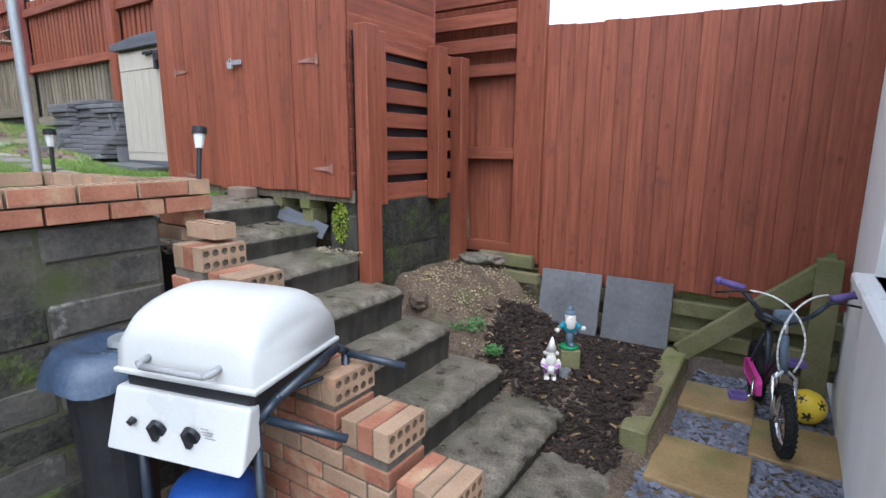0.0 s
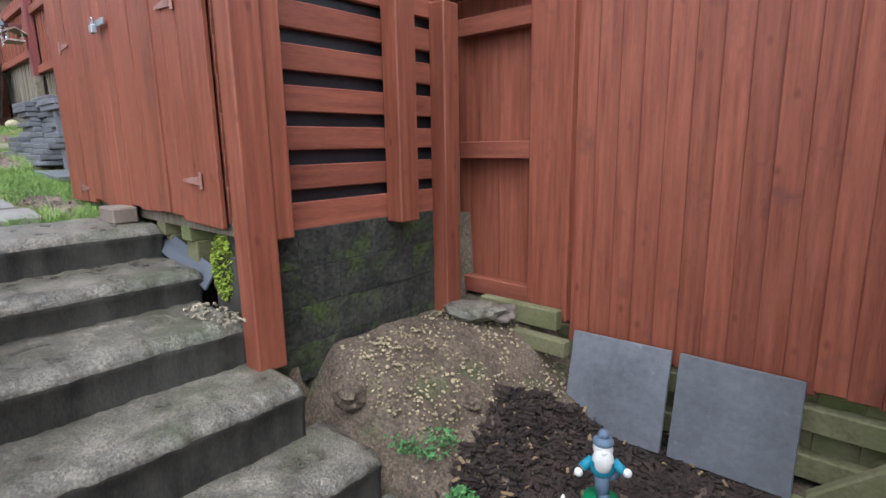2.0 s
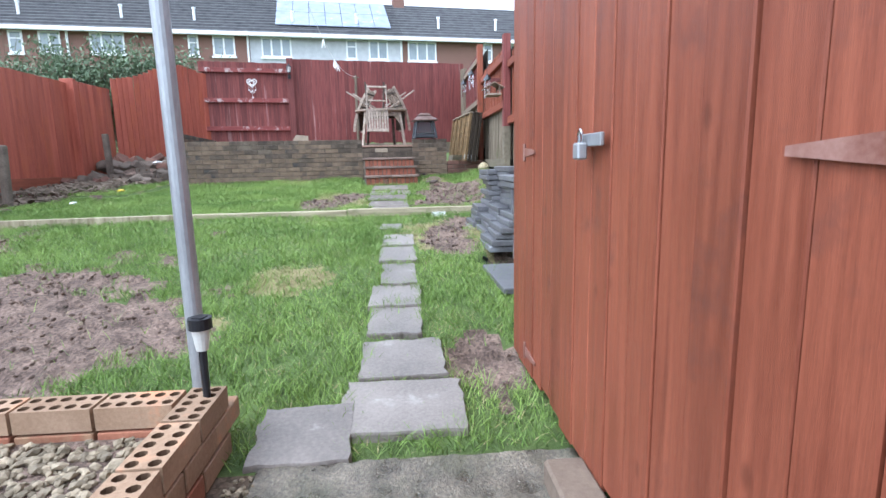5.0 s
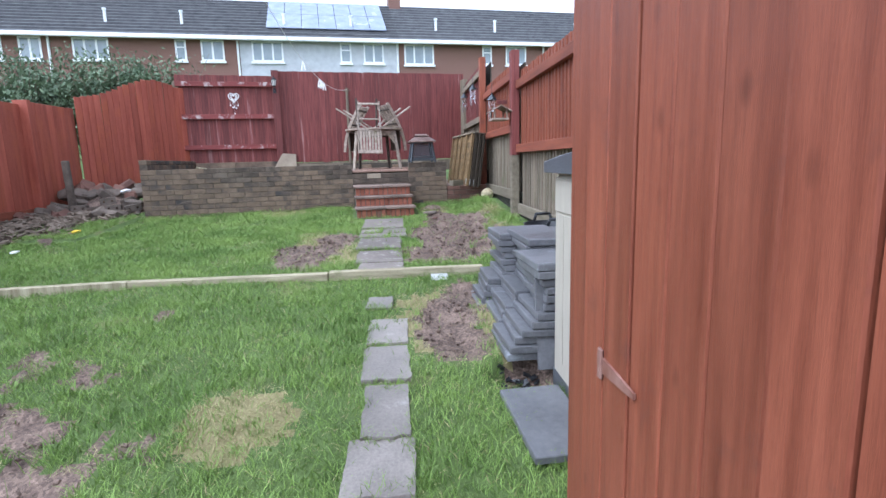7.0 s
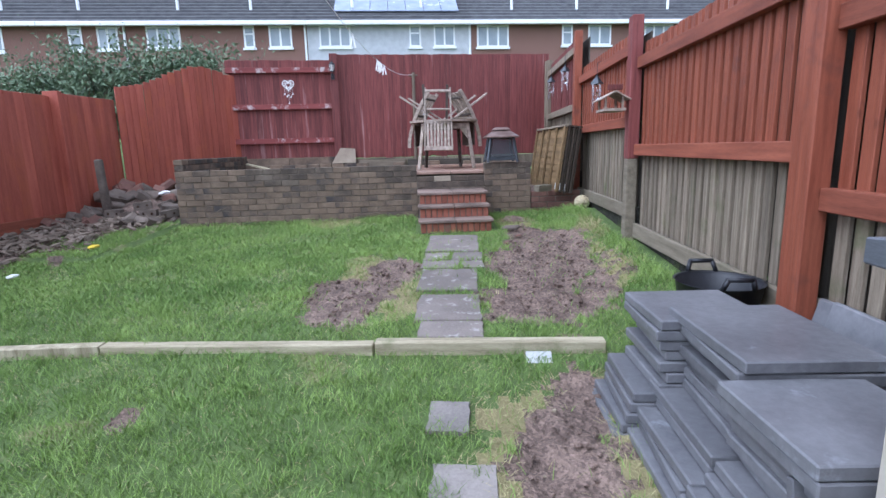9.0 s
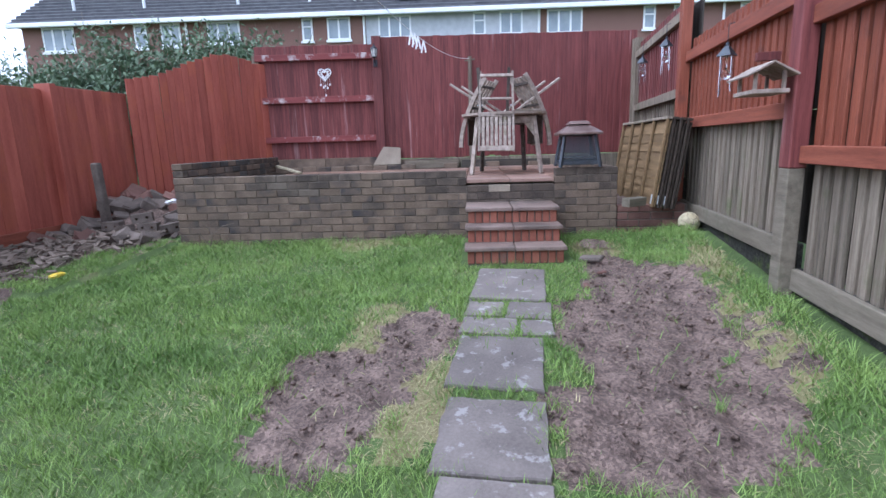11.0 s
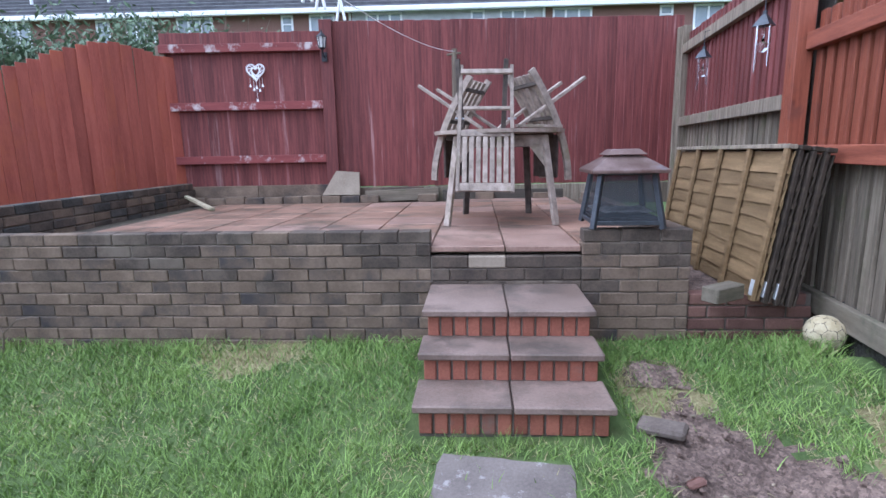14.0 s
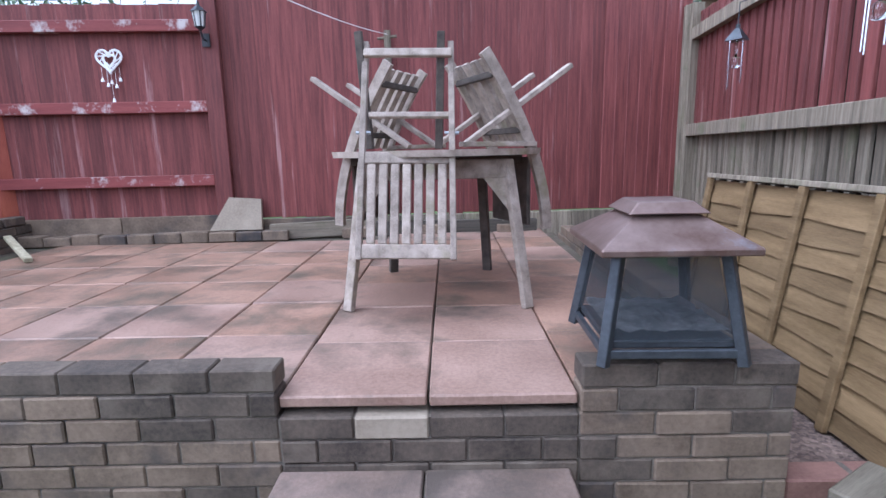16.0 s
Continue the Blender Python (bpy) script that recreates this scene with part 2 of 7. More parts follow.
BLOCKDARK = surface("lichened_dark_block", (0.03, 0.028, 0.024), (0.11, 0.10, 0.085), 0.85, 5, (1, 1, 1), 0.8, 45, 0.12, (0.25, 0.24, 0.21), 6, 0.61, 0.75, bump_dist=0.02)
REDWORN = surface("flaking_red_rail", (0.15, 0.035, 0.032), (0.24, 0.062, 0.056), 0.7, 3, (0.7, 9, 9), 0.3, 30, 0.1, (0.50, 0.44, 0.41), 5, 0.55, 0.66)
STEEL = surface("galvanised_steel", (0.27, 0.28, 0.29), (0.42, 0.435, 0.45), 0.5, 6, (2, 2, 0.5), 0.1, 60, metal=0.6)


# ---- builders ----
def solid(faces_from, bevel=0.0, segments=1):
    """A mesh from a function that fills a bmesh; its edges may be rounded."""
    bm = bmesh.new()
    faces_from(bm)
    if bevel:
        bmesh.ops.bevel(bm, geom=[e for e in bm.edges if len(e.link_faces) == 2 and e.calc_face_angle(0) > 0.5], offset=bevel, segments=segments, affect="EDGES", profile=0.5)
    bm.normal_update()
    return bm


def mesh_of(name, bm, material):
    me = bpy.data.meshes.new(name)
    bm.to_mesh(me)
    bm.free()
    for m in (material if isinstance(material, (list, tuple)) else [material]):
        me.materials.append(m)
    return me


def add_box(bm, x0, x1, y0, y1, z0, z1, m=None):
    r = bmesh.ops.create_cube(bm, size=1.0, matrix=Matrix.Translation(((x0 + x1) / 2, (y0 + y1) / 2, (z0 + z1) / 2)) @ Matrix.Diagonal((abs(x1 - x0), abs(y1 - y0), abs(z1 - z0), 1)))
    if m is not None:
        bmesh.ops.transform(bm, matrix=m, verts=r["verts"])
    return r["verts"]


def add_rod(bm, a, b, r0, r1=None, sides=10):
    a, b = Vector(a), Vector(b)
    d = b - a
    turn = d.to_track_quat("Z", "Y").to_matrix().to_4x4()
    return bmesh.ops.create_cone(bm, cap_ends=True, segments=sides, radius1=r0, radius2=r0 if r1 is None else r1, depth=d.length, matrix=Matrix.Translation((a + b) / 2) @ turn)["verts"]


def add_ball(bm, c, r, u=14, v=10, scale=(1, 1, 1)):
    return bmesh.ops.create_uvsphere(bm, u_segments=u, v_segments=v, radius=r, matrix=Matrix.Translation(c) @ Matrix.Diagonal((*scale, 1)))["verts"]


def add_tube(bm, points, r, sides=8):
    for a, b in zip(points, points[1:]):
        add_rod(bm, a, b, r, sides=sides)
    for p in points[1:-1]:
        add_ball(bm, p, r, sides, 6)


def smooth(me):
    for p in me.polygons:
        p.use_smooth = True
    return me


def place(name, me, parent=None, m=None, label=""):
    ob = new(name, me)
    if parent:
        ob.parent = parent
    ob.matrix_basis = m or Matrix()
    return tagged(ob, label) if label else ob


def part(name, bm, material, parent, label="", m=None, soft=False):
    me = mesh_of(name, bm, material)
    return place(name, smooth(me) if soft else me, parent, m, label)


def thing(name, label, category, m=None, group="", kind=""):
    ob = new(name)
    ob.empty_display_size = 0.1
    ob.matrix_basis = m or Matrix()
    return tagged(ob, label, category, group, kind)


def structure(name, bm, material, label="", soft=False, m=None):
    ob = part(name, bm, material, None, label, m, soft)
    return tagged(ob, kind="structure")


BOX = {}


def box_mesh(sx, sy, sz, material, bevel=0.004, jitter=0):
    """A shared box with worn edges, its base at z = 0 and centred in x and y."""
    key = (round(sx, 3), round(sy, 3), round(sz, 3), material.name, bevel, jitter)
    if key not in BOX:
        bm = solid(lambda b: add_box(b, -sx / 2, sx / 2, -sy / 2, sy / 2, 0, sz), bevel)
        if jitter:
            rg = random.Random(str(key))
            for v in bm.verts:
                v.co += Vector([rg.uniform(-jitter, jitter) for _ in range(3)])
        BOX[key] = mesh_of("box", bm, material)
    return BOX[key]


def bar(name, parent, x0, x1, y0, y1, z0, z1, material, bevel=0.004, tilt=None, label=""):
    m = Matrix.Translation(((x0 + x1) / 2, (y0 + y1) / 2, min(z0, z1)))
    if tilt:
        m = m @ tilt
    return place(name, box_mesh(abs(x1 - x0), abs(y1 - y0), abs(z1 - z0), material, bevel), parent, m, label)


def beam(name, parent, a, b, w, h, material, label="", bevel=0.003):
    """A squared timber from a to b."""
    a, b = Vector(a), Vector(b)
    d = b - a
    m = Matrix.Translation(a) @ d.to_track_quat("Z", "Y").to_matrix().to_4x4()
    return place(name, box_mesh(w, h, d.length, material, bevel), parent, m, label)


# ---- ground ----
def facing(x, y, degrees):
    """A local frame with x along a wall that faces the yard and y away from it."""
    a = radians(degrees)
    return Matrix.Translation((x, y, 0)) @ Matrix(((-math.sin(a), -math.cos(a), 0, 0), (math.cos(a), -math.sin(a), 0, 0), (0, 0, 1, 0), (0, 0, 0, 1)))


PATIO_M = facing(-11.40, 1.185, 6.5)
BACK_M = facing(-11.45, 1.17, 10.5)


def lerp(x, pts):
    if x <= pts[0][0]:
        return pts[0][1]
    for (a, p), (b, q) in zip(pts, pts[1:]):
        if x <= b:
            return p + (q - p) * (x - a) / (b - a)
    return pts[-1][1]


def lawn_z(x):
    return lerp(x, [(-60, 4.6), (-34, 4.4), (-16, 1.9), (-12.0, 1.72), (-10.4, 1.62), (-9.7, 1.565), (-7.5, 1.47), (-7.25, 1.435), (-6.0, 1.32), (-5.0, 1.22), (-4.0, 1.11), (-3.5, 1.08), (-2.0, 1.04)])


def smoothstep(a, b, x):
    t = min(max((x - a) / (b - a), 0), 1)
    return t * t * (3 - 2 * t)


def ground_z(x, y):
    """Height of the bare ground."""
    up = lawn_z(x)
    low = -0.13
    if -2.6 < x < -0.45 and 2.5 < y < 4.2:
        low = -0.13 + smoothstep(2.5, 2.8, y) * (0.20 + 0.5 * smoothstep(-1.15, -2.0, x)) + 0.33 * smoothstep(-1.35, -1.95, x) * (1 - smoothstep(2.5, 2.8, y))
    # the raised garden starts behind the retaining walls
    if y > 2.62:
        f = 1.0 if x < -2.26 else 0.0
    elif y > 2.3 and x > -3.5:
        f = 0.0
        low = 0.72 if x < -2.2 else low
    elif y > 2.3:
        f = 1.0
    elif y > 1.2:
        f = 1.0 if x < -3.05 else 0.0
    else:
        f = 1.0 if x < -2.3 else 0.0
    if y > 4.0 or y < -8:
        f = 1.0 if x < -1.2 else 0.0
    z = low + (up - low) * f
    if f and x > -14:
        z += 0.025 * noise.noise(Vector((x * 0.9, y * 0.9, 1))) + 0.012 * noise.noise(Vector((x * 3.1, y * 3.1, 4)))
    if -12.6 < x < -9.4 and y < -1.9:
        z += 0.06
    if -5.9 < x < -5.3 and 2.3 < y < 2.8:
        z -= 0.13 * smoothstep(0.21, 0.12, math.hypot(x + 5.6, y - 2.57))
    if -11.4 < x < -7.2:
        z += 0.13 * smoothstep(2.75, 3.4, y) * smoothstep(-7.2, -8.2, x)
    return z


def blob(x, y, cx, cy, rx, ry, seed=0.0, rag=0.62):
    """Inside a ragged round patch: 1 at its middle, below 0 outside."""
    d = math.hypot((x - cx) / rx, (y - cy) / ry)
    return 1 - d + rag * noise.noise(Vector((x * 2.6 + seed, y * 2.6, seed))) + 0.5 * rag * noise.noise(Vector((x * 9, y * 9 + seed, seed)))


PATCHES = [(-9.45, 2.60, 1.28, 0.50), (-8.35, 2.42, 0.72, 0.44), (-6.35, 2.27, 0.74, 0.30), (-6.95, 2.45, 0.25, 0.13), (-8.98, 1.20, 0.48, 0.26), (-8.25, 1.00, 0.50, 0.34), (-4.9, -0.75, 0.95, 1.3), (-4.55, 0.30, 0.62, 0.55), (-5.9, -2.2, 1.2, 0.9), (-6.7, 0.25, 0.12, 0.10),
           (-4.15, 2.25, 0.35, 0.15), (-10.6, -3.2, 1.7, 1.0), (-8.9, -3.7, 1.6, 1.1), (-11.4, -2.9, 1.2, 0.9), (-5.62, 2.58, 0.2, 0.2), (-10.55, 2.45, 0.25, 0.14)]
DRY = [(-5.27, 1.15, 0.34, 0.28), (-6.1, 2.58, 0.6, 0.16), (-6.5, 2.20, 0.75, 0.36), (-8.3, 1.35, 0.5, 0.15), (-8.9, 0.95, 0.6, 0.25), (-4.6, 0.9, 0.12, 0.1), (-10.9, 2.45, 0.35, 0.2), (-10.4, 3.2, 0.6, 0.16), (-9.0, 3.05, 0.9, 0.14), (-11.1, 0.2, 0.3, 0.3)]


def bare(x, y):
    return max(blob(x, y, cx, cy, rx, ry, i * 7.3) for i, (cx, cy, rx, ry) in enumerate(PATCHES))


def dry(x, y):
    return max(blob(x, y, cx, cy, rx, ry, 90 + i * 5.1) for i, (cx, cy, rx, ry) in enumerate(DRY))


def build_ground():
    xs = [-1500, -400, -120, -60, -45, -36, -30, -24, -20, -17] + [-15 + 0.15 * i for i in range(25)] + [-11.2 + 0.055 * i for i in range(149)]
    xs += [-2.9 + 0.1 * i for i in range(5)] + [-2.34, -2.30, -2.27, -2.24, -2.22] + [-2.15 + 0.07 * i for i in range(35)] + [0.6, 1.5, 4, 12, 40, 120, 400, 1500]
    ys = [-1500, -400, -120, -50, -25, -14, -9] + [-7 + 0.2 * i for i in range(15)] + [-4 + 0.055 * i for i in range(146)] + [4.1, 4.6, 6, 9, 14, 25, 60, 150, 400, 1500]
    xs, ys = sorted(set(round(v, 3) for v in xs)), sorted(set(round(v, 3) for v in ys))
    verts = []
    for x in xs:
        for y in ys:
            z = ground_z(x, y)
            if -12.6 < x < -3.6 and -4.6 < y < 3.4:
                b = bare(x, y)
                if b > 0:
                    z += min(b * 3, 1) * (0.042 * noise.noise(Vector((x * 6, y * 9, 2))) + 0.036 * noise.noise(Vector((x * 16, y * 16, 5))) - 0.02)
            elif -2.2 < x < -0.5 and 2.3 < y < 3.9:
                z += 0.045 * noise.noise(Vector((x * 5, y * 5, 2))) + 0.035 * noise.noise(Vector((x * 14, y * 14, 2)))
            verts.append((x, y, z))
    k = len(ys)
    faces = [(i * k + j, (i + 1) * k + j, (i + 1) * k + j + 1, i * k + j + 1) for i in range(len(xs) - 1) for j in range(k - 1)]
    me = bpy.data.meshes.new("ground")
    me.from_pydata(verts, [], faces)
    for m in (TURF, SOIL, CLAY, STRAW):
        me.materials.append(m)
    for p in me.polygons:
        c = p.center
        p.use_smooth = True
        if c.x > -2.4 or (c.x > -3.45 and c.y > 1.0):
            p.material_index = 2
        elif -12.6 < c.x < -3.6 and -4.6 < c.y < 3.4:
            p.material_index = 1 if bare(c.x, c.y) > 0 else 3 if dry(c.x, c.y) > 0.15 else 0
    ob = new("ground", me)
    tagged(ob, "sloping garden ground of turf and bare clay", kind="structure")
    return ob


build_ground()

# ---- concrete garden steps ----
STEPS = [(-0.53, 2.62, -0.12), (-0.90, 2.70, -0.01), (-1.29, 2.62, 0.175), (-1.60, 2.54, 0.395), (-1.875, 2.43, 0.607), (-2.18, 2.39, 0.786), (-2.56, 2.40, 0.93), (-2.93, 2.40, 1.085)]


def concrete_steps():
    st = thing("garden_steps", "rough weathered concrete steps with dark risers", "steps", kind="structure")
    for i, (nx, y1, z) in enumerate(STEPS):
        back = STEPS[i + 1][0] - 0.06 if i + 1 < len(STEPS) else -3.46
        nxt = STEPS[i + 1][0] if i + 1 < len(STEPS) else -3.46
        rg = random.Random(i)
        n = 64
        bm = bmesh.new()
        # pebbly tread with a broken, rounded nose
        rows = []
        for j in range(n + 1):
            y = 1.44 + (y1 - 1.44) * j / n
            w = 0.016 * noise.noise(Vector((y * 5, i * 3.1, 0))) + 0.012 * noise.noise(Vector((y * 22, i * 3.1, 4))) - 0.02 * max(0, noise.noise(Vector((y * 9, i * 7.7, 8))) - 0.25)
            prof = [(back + (nx - 0.045 - back) * q / 9, z + 0.006) for q in range(9)]
            prof = [(p, c + 0.007 * noise.noise(Vector((p * 30, y * 30, i))) + 0.008 * noise.noise(Vector((p * 7, y * 7, i)))) for p, c in prof]
            prof += [(nx - 0.045 + w, z + 0.004 + 0.005 * rg.uniform(-1, 1)), (nx - 0.012 + w, z - 0.012 + 0.006 * rg.uniform(-1, 1)), (nx + 0.004 + w, z - 0.036), (nx - 0.010 + 0.5 * w, z - 0.06), (nx - 0.018, z - 0.12), (nx - 0.018, z - 0.26)]
            if j in (0, n):
                prof = [(p, c - 0.010) for p, c in prof]
            rows.append([bm.verts.new((p, y, c)) for p, c in prof])
        for r0, r1 in zip(rows, rows[1:]):
            for k in range(len(r0) - 1):
                f = bm.faces.new((r0[k], r1[k], r1[k + 1], r0[k + 1]))
                # faces below the nose take the darker concrete
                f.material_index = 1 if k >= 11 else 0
                f.smooth = True
        for r in (rows[0], rows[-1]):
            low = bm.verts.new((back, r[0].co.y, z - 0.26))
            f = bm.faces.new(r + [low])
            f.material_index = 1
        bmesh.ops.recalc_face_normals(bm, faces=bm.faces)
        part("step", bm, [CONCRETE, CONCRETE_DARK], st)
    return st


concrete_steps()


# ---- lower yard: fences, gate panel, slatted screen ----
def boards(parent, along, a0, a1, face, z0, z1, w, material, lap=0.012, thick=0.018, seed=0, name="board", top=None, bottom=None, flip=1):
    """Upright feather-edge boards side by side along x or y. top and bottom may vary along the run."""
    rg = random.Random(seed)
    n = max(1, round(abs(a1 - a0) / w))
    step = (a1 - a0) / n
    for i in range(n):
        c = a0 + step * (i + 0.5)
        lo = (bottom(c) if bottom else z0) + rg.uniform(-0.008, 0.008)
        hi = (top(c) if top else z1) + rg.uniform(-0.006, 0.006)
        h = round((hi - lo) / 0.02) * 0.02
        me = box_mesh(abs(step) + lap, thick, h, material, 0.003)
        off = rg.uniform(-0.003, 0.003)
        turn = Matrix.Rotation(flip * (0.10 + rg.uniform(-0.02, 0.03)), 4, "Z")
        if along == "x":
            m = Matrix.Translation((c, face + off, hi - h)) @ turn
        else:
            m = Matrix.Translation((face + off, c, hi - h)) @ Matrix.Rotation(radians(90), 4, "Z") @ turn
        place(name, me, parent, m)


def lower_fence():
    f = thing("fence", "tall red-stained close-board fence beside the gravel path", "fence", kind="structure")
    boards(f, "x", -1.57, 0.375, 3.80, 0.46, 2.30, 0.105, RED, lap=0.008, thick=0.02, flip=1.2, seed=1, top=lambda x: 2.32 - 0.035 * (x + 1.57), bottom=lambda x: 0.44 + 0.03 * (x + 1.57))
    for z in (0.36, 0.16):
        bar("rail", f, -1.75, 0.38, 3.80, 3.87, z - 0.05, z + 0.05, GREENWOOD, 0.006)
    boards(f, "x", -1.75, 0.38, 3.89, 0.0, 0.48, 0.15, GREENWOOD, seed=3, name="gravel_board")
    # post and infill panel between fence and screen
    bar("post", f, -1.80, -1.57, 3.74, 3.80, 0.55, 2.52, RED)
    boards(f, "x", -3.0, -1.78, 3.86, 0.55, 2.8, 0.13, RED, seed=4, name="infill_board")
    for z in (2.04, 1.40, 0.64):
        bar("infill_rail", f, -2.28, -1.80, 3.765, 3.83, z - 0.045, z + 0.045, REDX)
    for z in (2.22, 2.40, 2.56):
        bar("infill_rail", f, -2.95, -1.80, 3.70, 3.76, z - 0.05, z + 0.05, REDX)
    bar("base_timber", f, -2.05, -1.58, 3.66, 3.72, 0.52, 0.62, GREENWOOD, 0.006)
    bar("base_timber", f, -1.95, -1.5, 3.60, 3.66, 0.42, 0.50, GREENWOOD, 0.006)
    return f


def slatted_screen():
    s = thing("slatted_screen", "red-stained slatted timber screen standing on a mossy wall", "screen", kind="structure")
    for y0, y1, z0, z1, x in ((2.37, 2.49, 0.60, 2.14, -2.13), (2.487, 2.575, 1.09, 2.12, -2.15), (3.13, 3.25, 1.08, 2.13, -2.14), (3.45, 3.56, 0.55, 2.10, -2.15)):
        bar("post", s, x - 0.05, x + 0.05, y0, y1, z0, z1, RED, 0.006)
    for z0, z1 in ((1.09, 1.21), (1.262, 1.36), (1.418, 1.512), (1.568, 1.668), (1.722, 1.822), (1.878, 1.98), (2.03, 2.11)):
        bar("slat", s, -2.225, -2.195, 2.45, 3.52, z0, z1, REDH)
    # black sheet added where there is only shade behind the slats
    part("backing", solid(lambda b: add_box(b, -2.238, -2.23, 2.42, 3.62, 1.05, 2.12)), BLACK, s, "black sheet standing in for shade behind the slats")
    bar("post", s, -2.20, -2.13, 3.56, 3.60, 0.55, 1.42, GREENWOOD, 0.006)
    return s


lower_fence()
slatted_screen()


def mossy_wall():
    w = thing("wall_moss", "low block wall black with damp and green with moss", "wall", kind="structure")
    for row in range(4):
        z = 0.45 + row * 0.163
        y = 2.40 - (0.2 if row % 2 else 0)
        while y < 3.56:
            y2 = min(y + 0.44, 3.58)
            if y2 - max(y, 2.42) > 0.05:
                rg = random.Random(row * 9 + int(y * 10))
                d = rg.uniform(-0.004, 0.004)
                bar("block", w, -2.34, -2.19 + d, max(y, 2.42), y2, z, z + 0.163, MOSSWALL, 0.003)
            y = y2
    return w


mossy_wall()


def shed():
    s = thing("garden_shed", "red-stained timber shed with double doors raised on blocks", "shed", kind="structure")
    x0, x1, yf, yb, z0, z1 = -4.22, -2.232, 2.37, 3.30, 1.15, 2.84
    boards(s, "x", x0, x1, yf, z0, z1, 0.118, RED, seed=11, lap=-0.004, thick=0.02, name="door_board", flip=0.0)
    bar("floor_bearer", s, x0, x1, yf + 0.03, yf + 0.09, z0 - 0.05, z0 + 0.03, GREYWOOD)
    for k in range(13):
        z = z0 + k * 0.132
        bar("cladding_board", s, x1 - 0.03, x1 - 0.012, yf + 0.02, yb, z, z + 0.142, REDH, 0.003, Matrix.Rotation(radians(5), 4, "Y"))
    bar("back_panel", s, x0, x1, yb - 0.02, yb, z0, z1, REDDARK)
    boards(s, "y", yf + 0.01, yb, x0 + 0.01, z0, z1, 0.12, RED, seed=12, name="side_board")
    bm = solid(lambda b: add_box(b, x0 - 0.03, x1 + 0.05, yf - 0.06, yb + 0.06, z1 + 0.01, z1 + 0.05), 0.006)
    part("roof", bm, CHARCOAL, s, "dark felt roof")
    bm = solid(lambda b: add_box(b, x0 + 0.02, x1 - 0.02, yf + 0.06, yb - 0.03, z0 + 0.01, z0 + 0.05), 0)
    part("floor_panel", bm, GREYWOOD, s)
    return s


shed()


# ---- right-hand boundary fence ----
def side_fence():
    f = thing("fence", "red and grey close-board boundary fence stepping up the slope", "fence", kind="structure")
    panels = [(-6.87, -4.6, 1.66, 2.33, 3.24), (-9.49, -7.03, 1.82, 2.53, 3.46), (-12.06, -9.63, 1.97, 2.79, 3.62), (-14.95, -12.20, 2.20, 3.12, 4.08)]
    for i, (x0, x1, zb, zm, zt) in enumerate(panels):
        boards(f, "x", x0, x1, 3.45, zm, zt, 0.108, RED if i < 3 else REDDARK, lap=-0.027, thick=0.022, seed=20 + i, name="upper_board", flip=-0.6)
        # added dark boards stand in for the shade between the fence boards
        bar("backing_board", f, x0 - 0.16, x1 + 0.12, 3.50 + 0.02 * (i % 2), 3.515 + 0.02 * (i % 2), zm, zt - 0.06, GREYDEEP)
        boards(f, "x", x0, x1, 3.47, zb, zm, 0.108, GREYWOOD, lap=-0.027, thick=0.022, seed=30 + i, name="lower_board", flip=-0.6)
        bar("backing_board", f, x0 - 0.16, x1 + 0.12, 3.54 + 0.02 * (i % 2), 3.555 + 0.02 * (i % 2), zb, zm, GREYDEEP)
        bar("rail", f, x0, x1, 3.38, 3.44, zm - 0.05, zm + 0.05, REDX if i < 3 else GREYWOOD)
        bar("rail", f, x0, x1, 3.38, 3.44, zt - 0.22, zt - 0.12, REDX if i < 3 else GREYWOOD)
        bar("base_rail", f, x0, x1, 3.40, 3.44, zb - 0.10, zb + 0.03, SLEEPERDULL)
        bar("gravel_board", f, x0 - 0.07, x1 + 0.068, 3.45, 3.49, zb - 0.75, zb + 0.02, MOSSWALL)
    for x, zb, zt, w, mt in ((-6.95, 1.3, 3.75, 0.15, RED), (-9.56, 1.5, 3.70, 0.13, REDDARK), (-12.13, 1.7, 4.1, 0.13, RED), (-15.0, 1.9, 4.15, 0.1, GREYWOOD), (-4.55, 1.1, 3.5, 0.12, RED)):
        cut = zb + 0.95 if x == -9.56 else zb
        bar("post", f, x - w / 2, x + w / 2, 3.33, 3.43, cut, zt, mt, 0.006)
        if cut > zb:
            bar("post_foot", f, x - w / 2 + 0.003, x + w / 2 - 0.003, 3.333, 3.427, zb, cut, SLEEPERDULL, 0.006, label="unstained grey post foot")
    return f


side_fence()

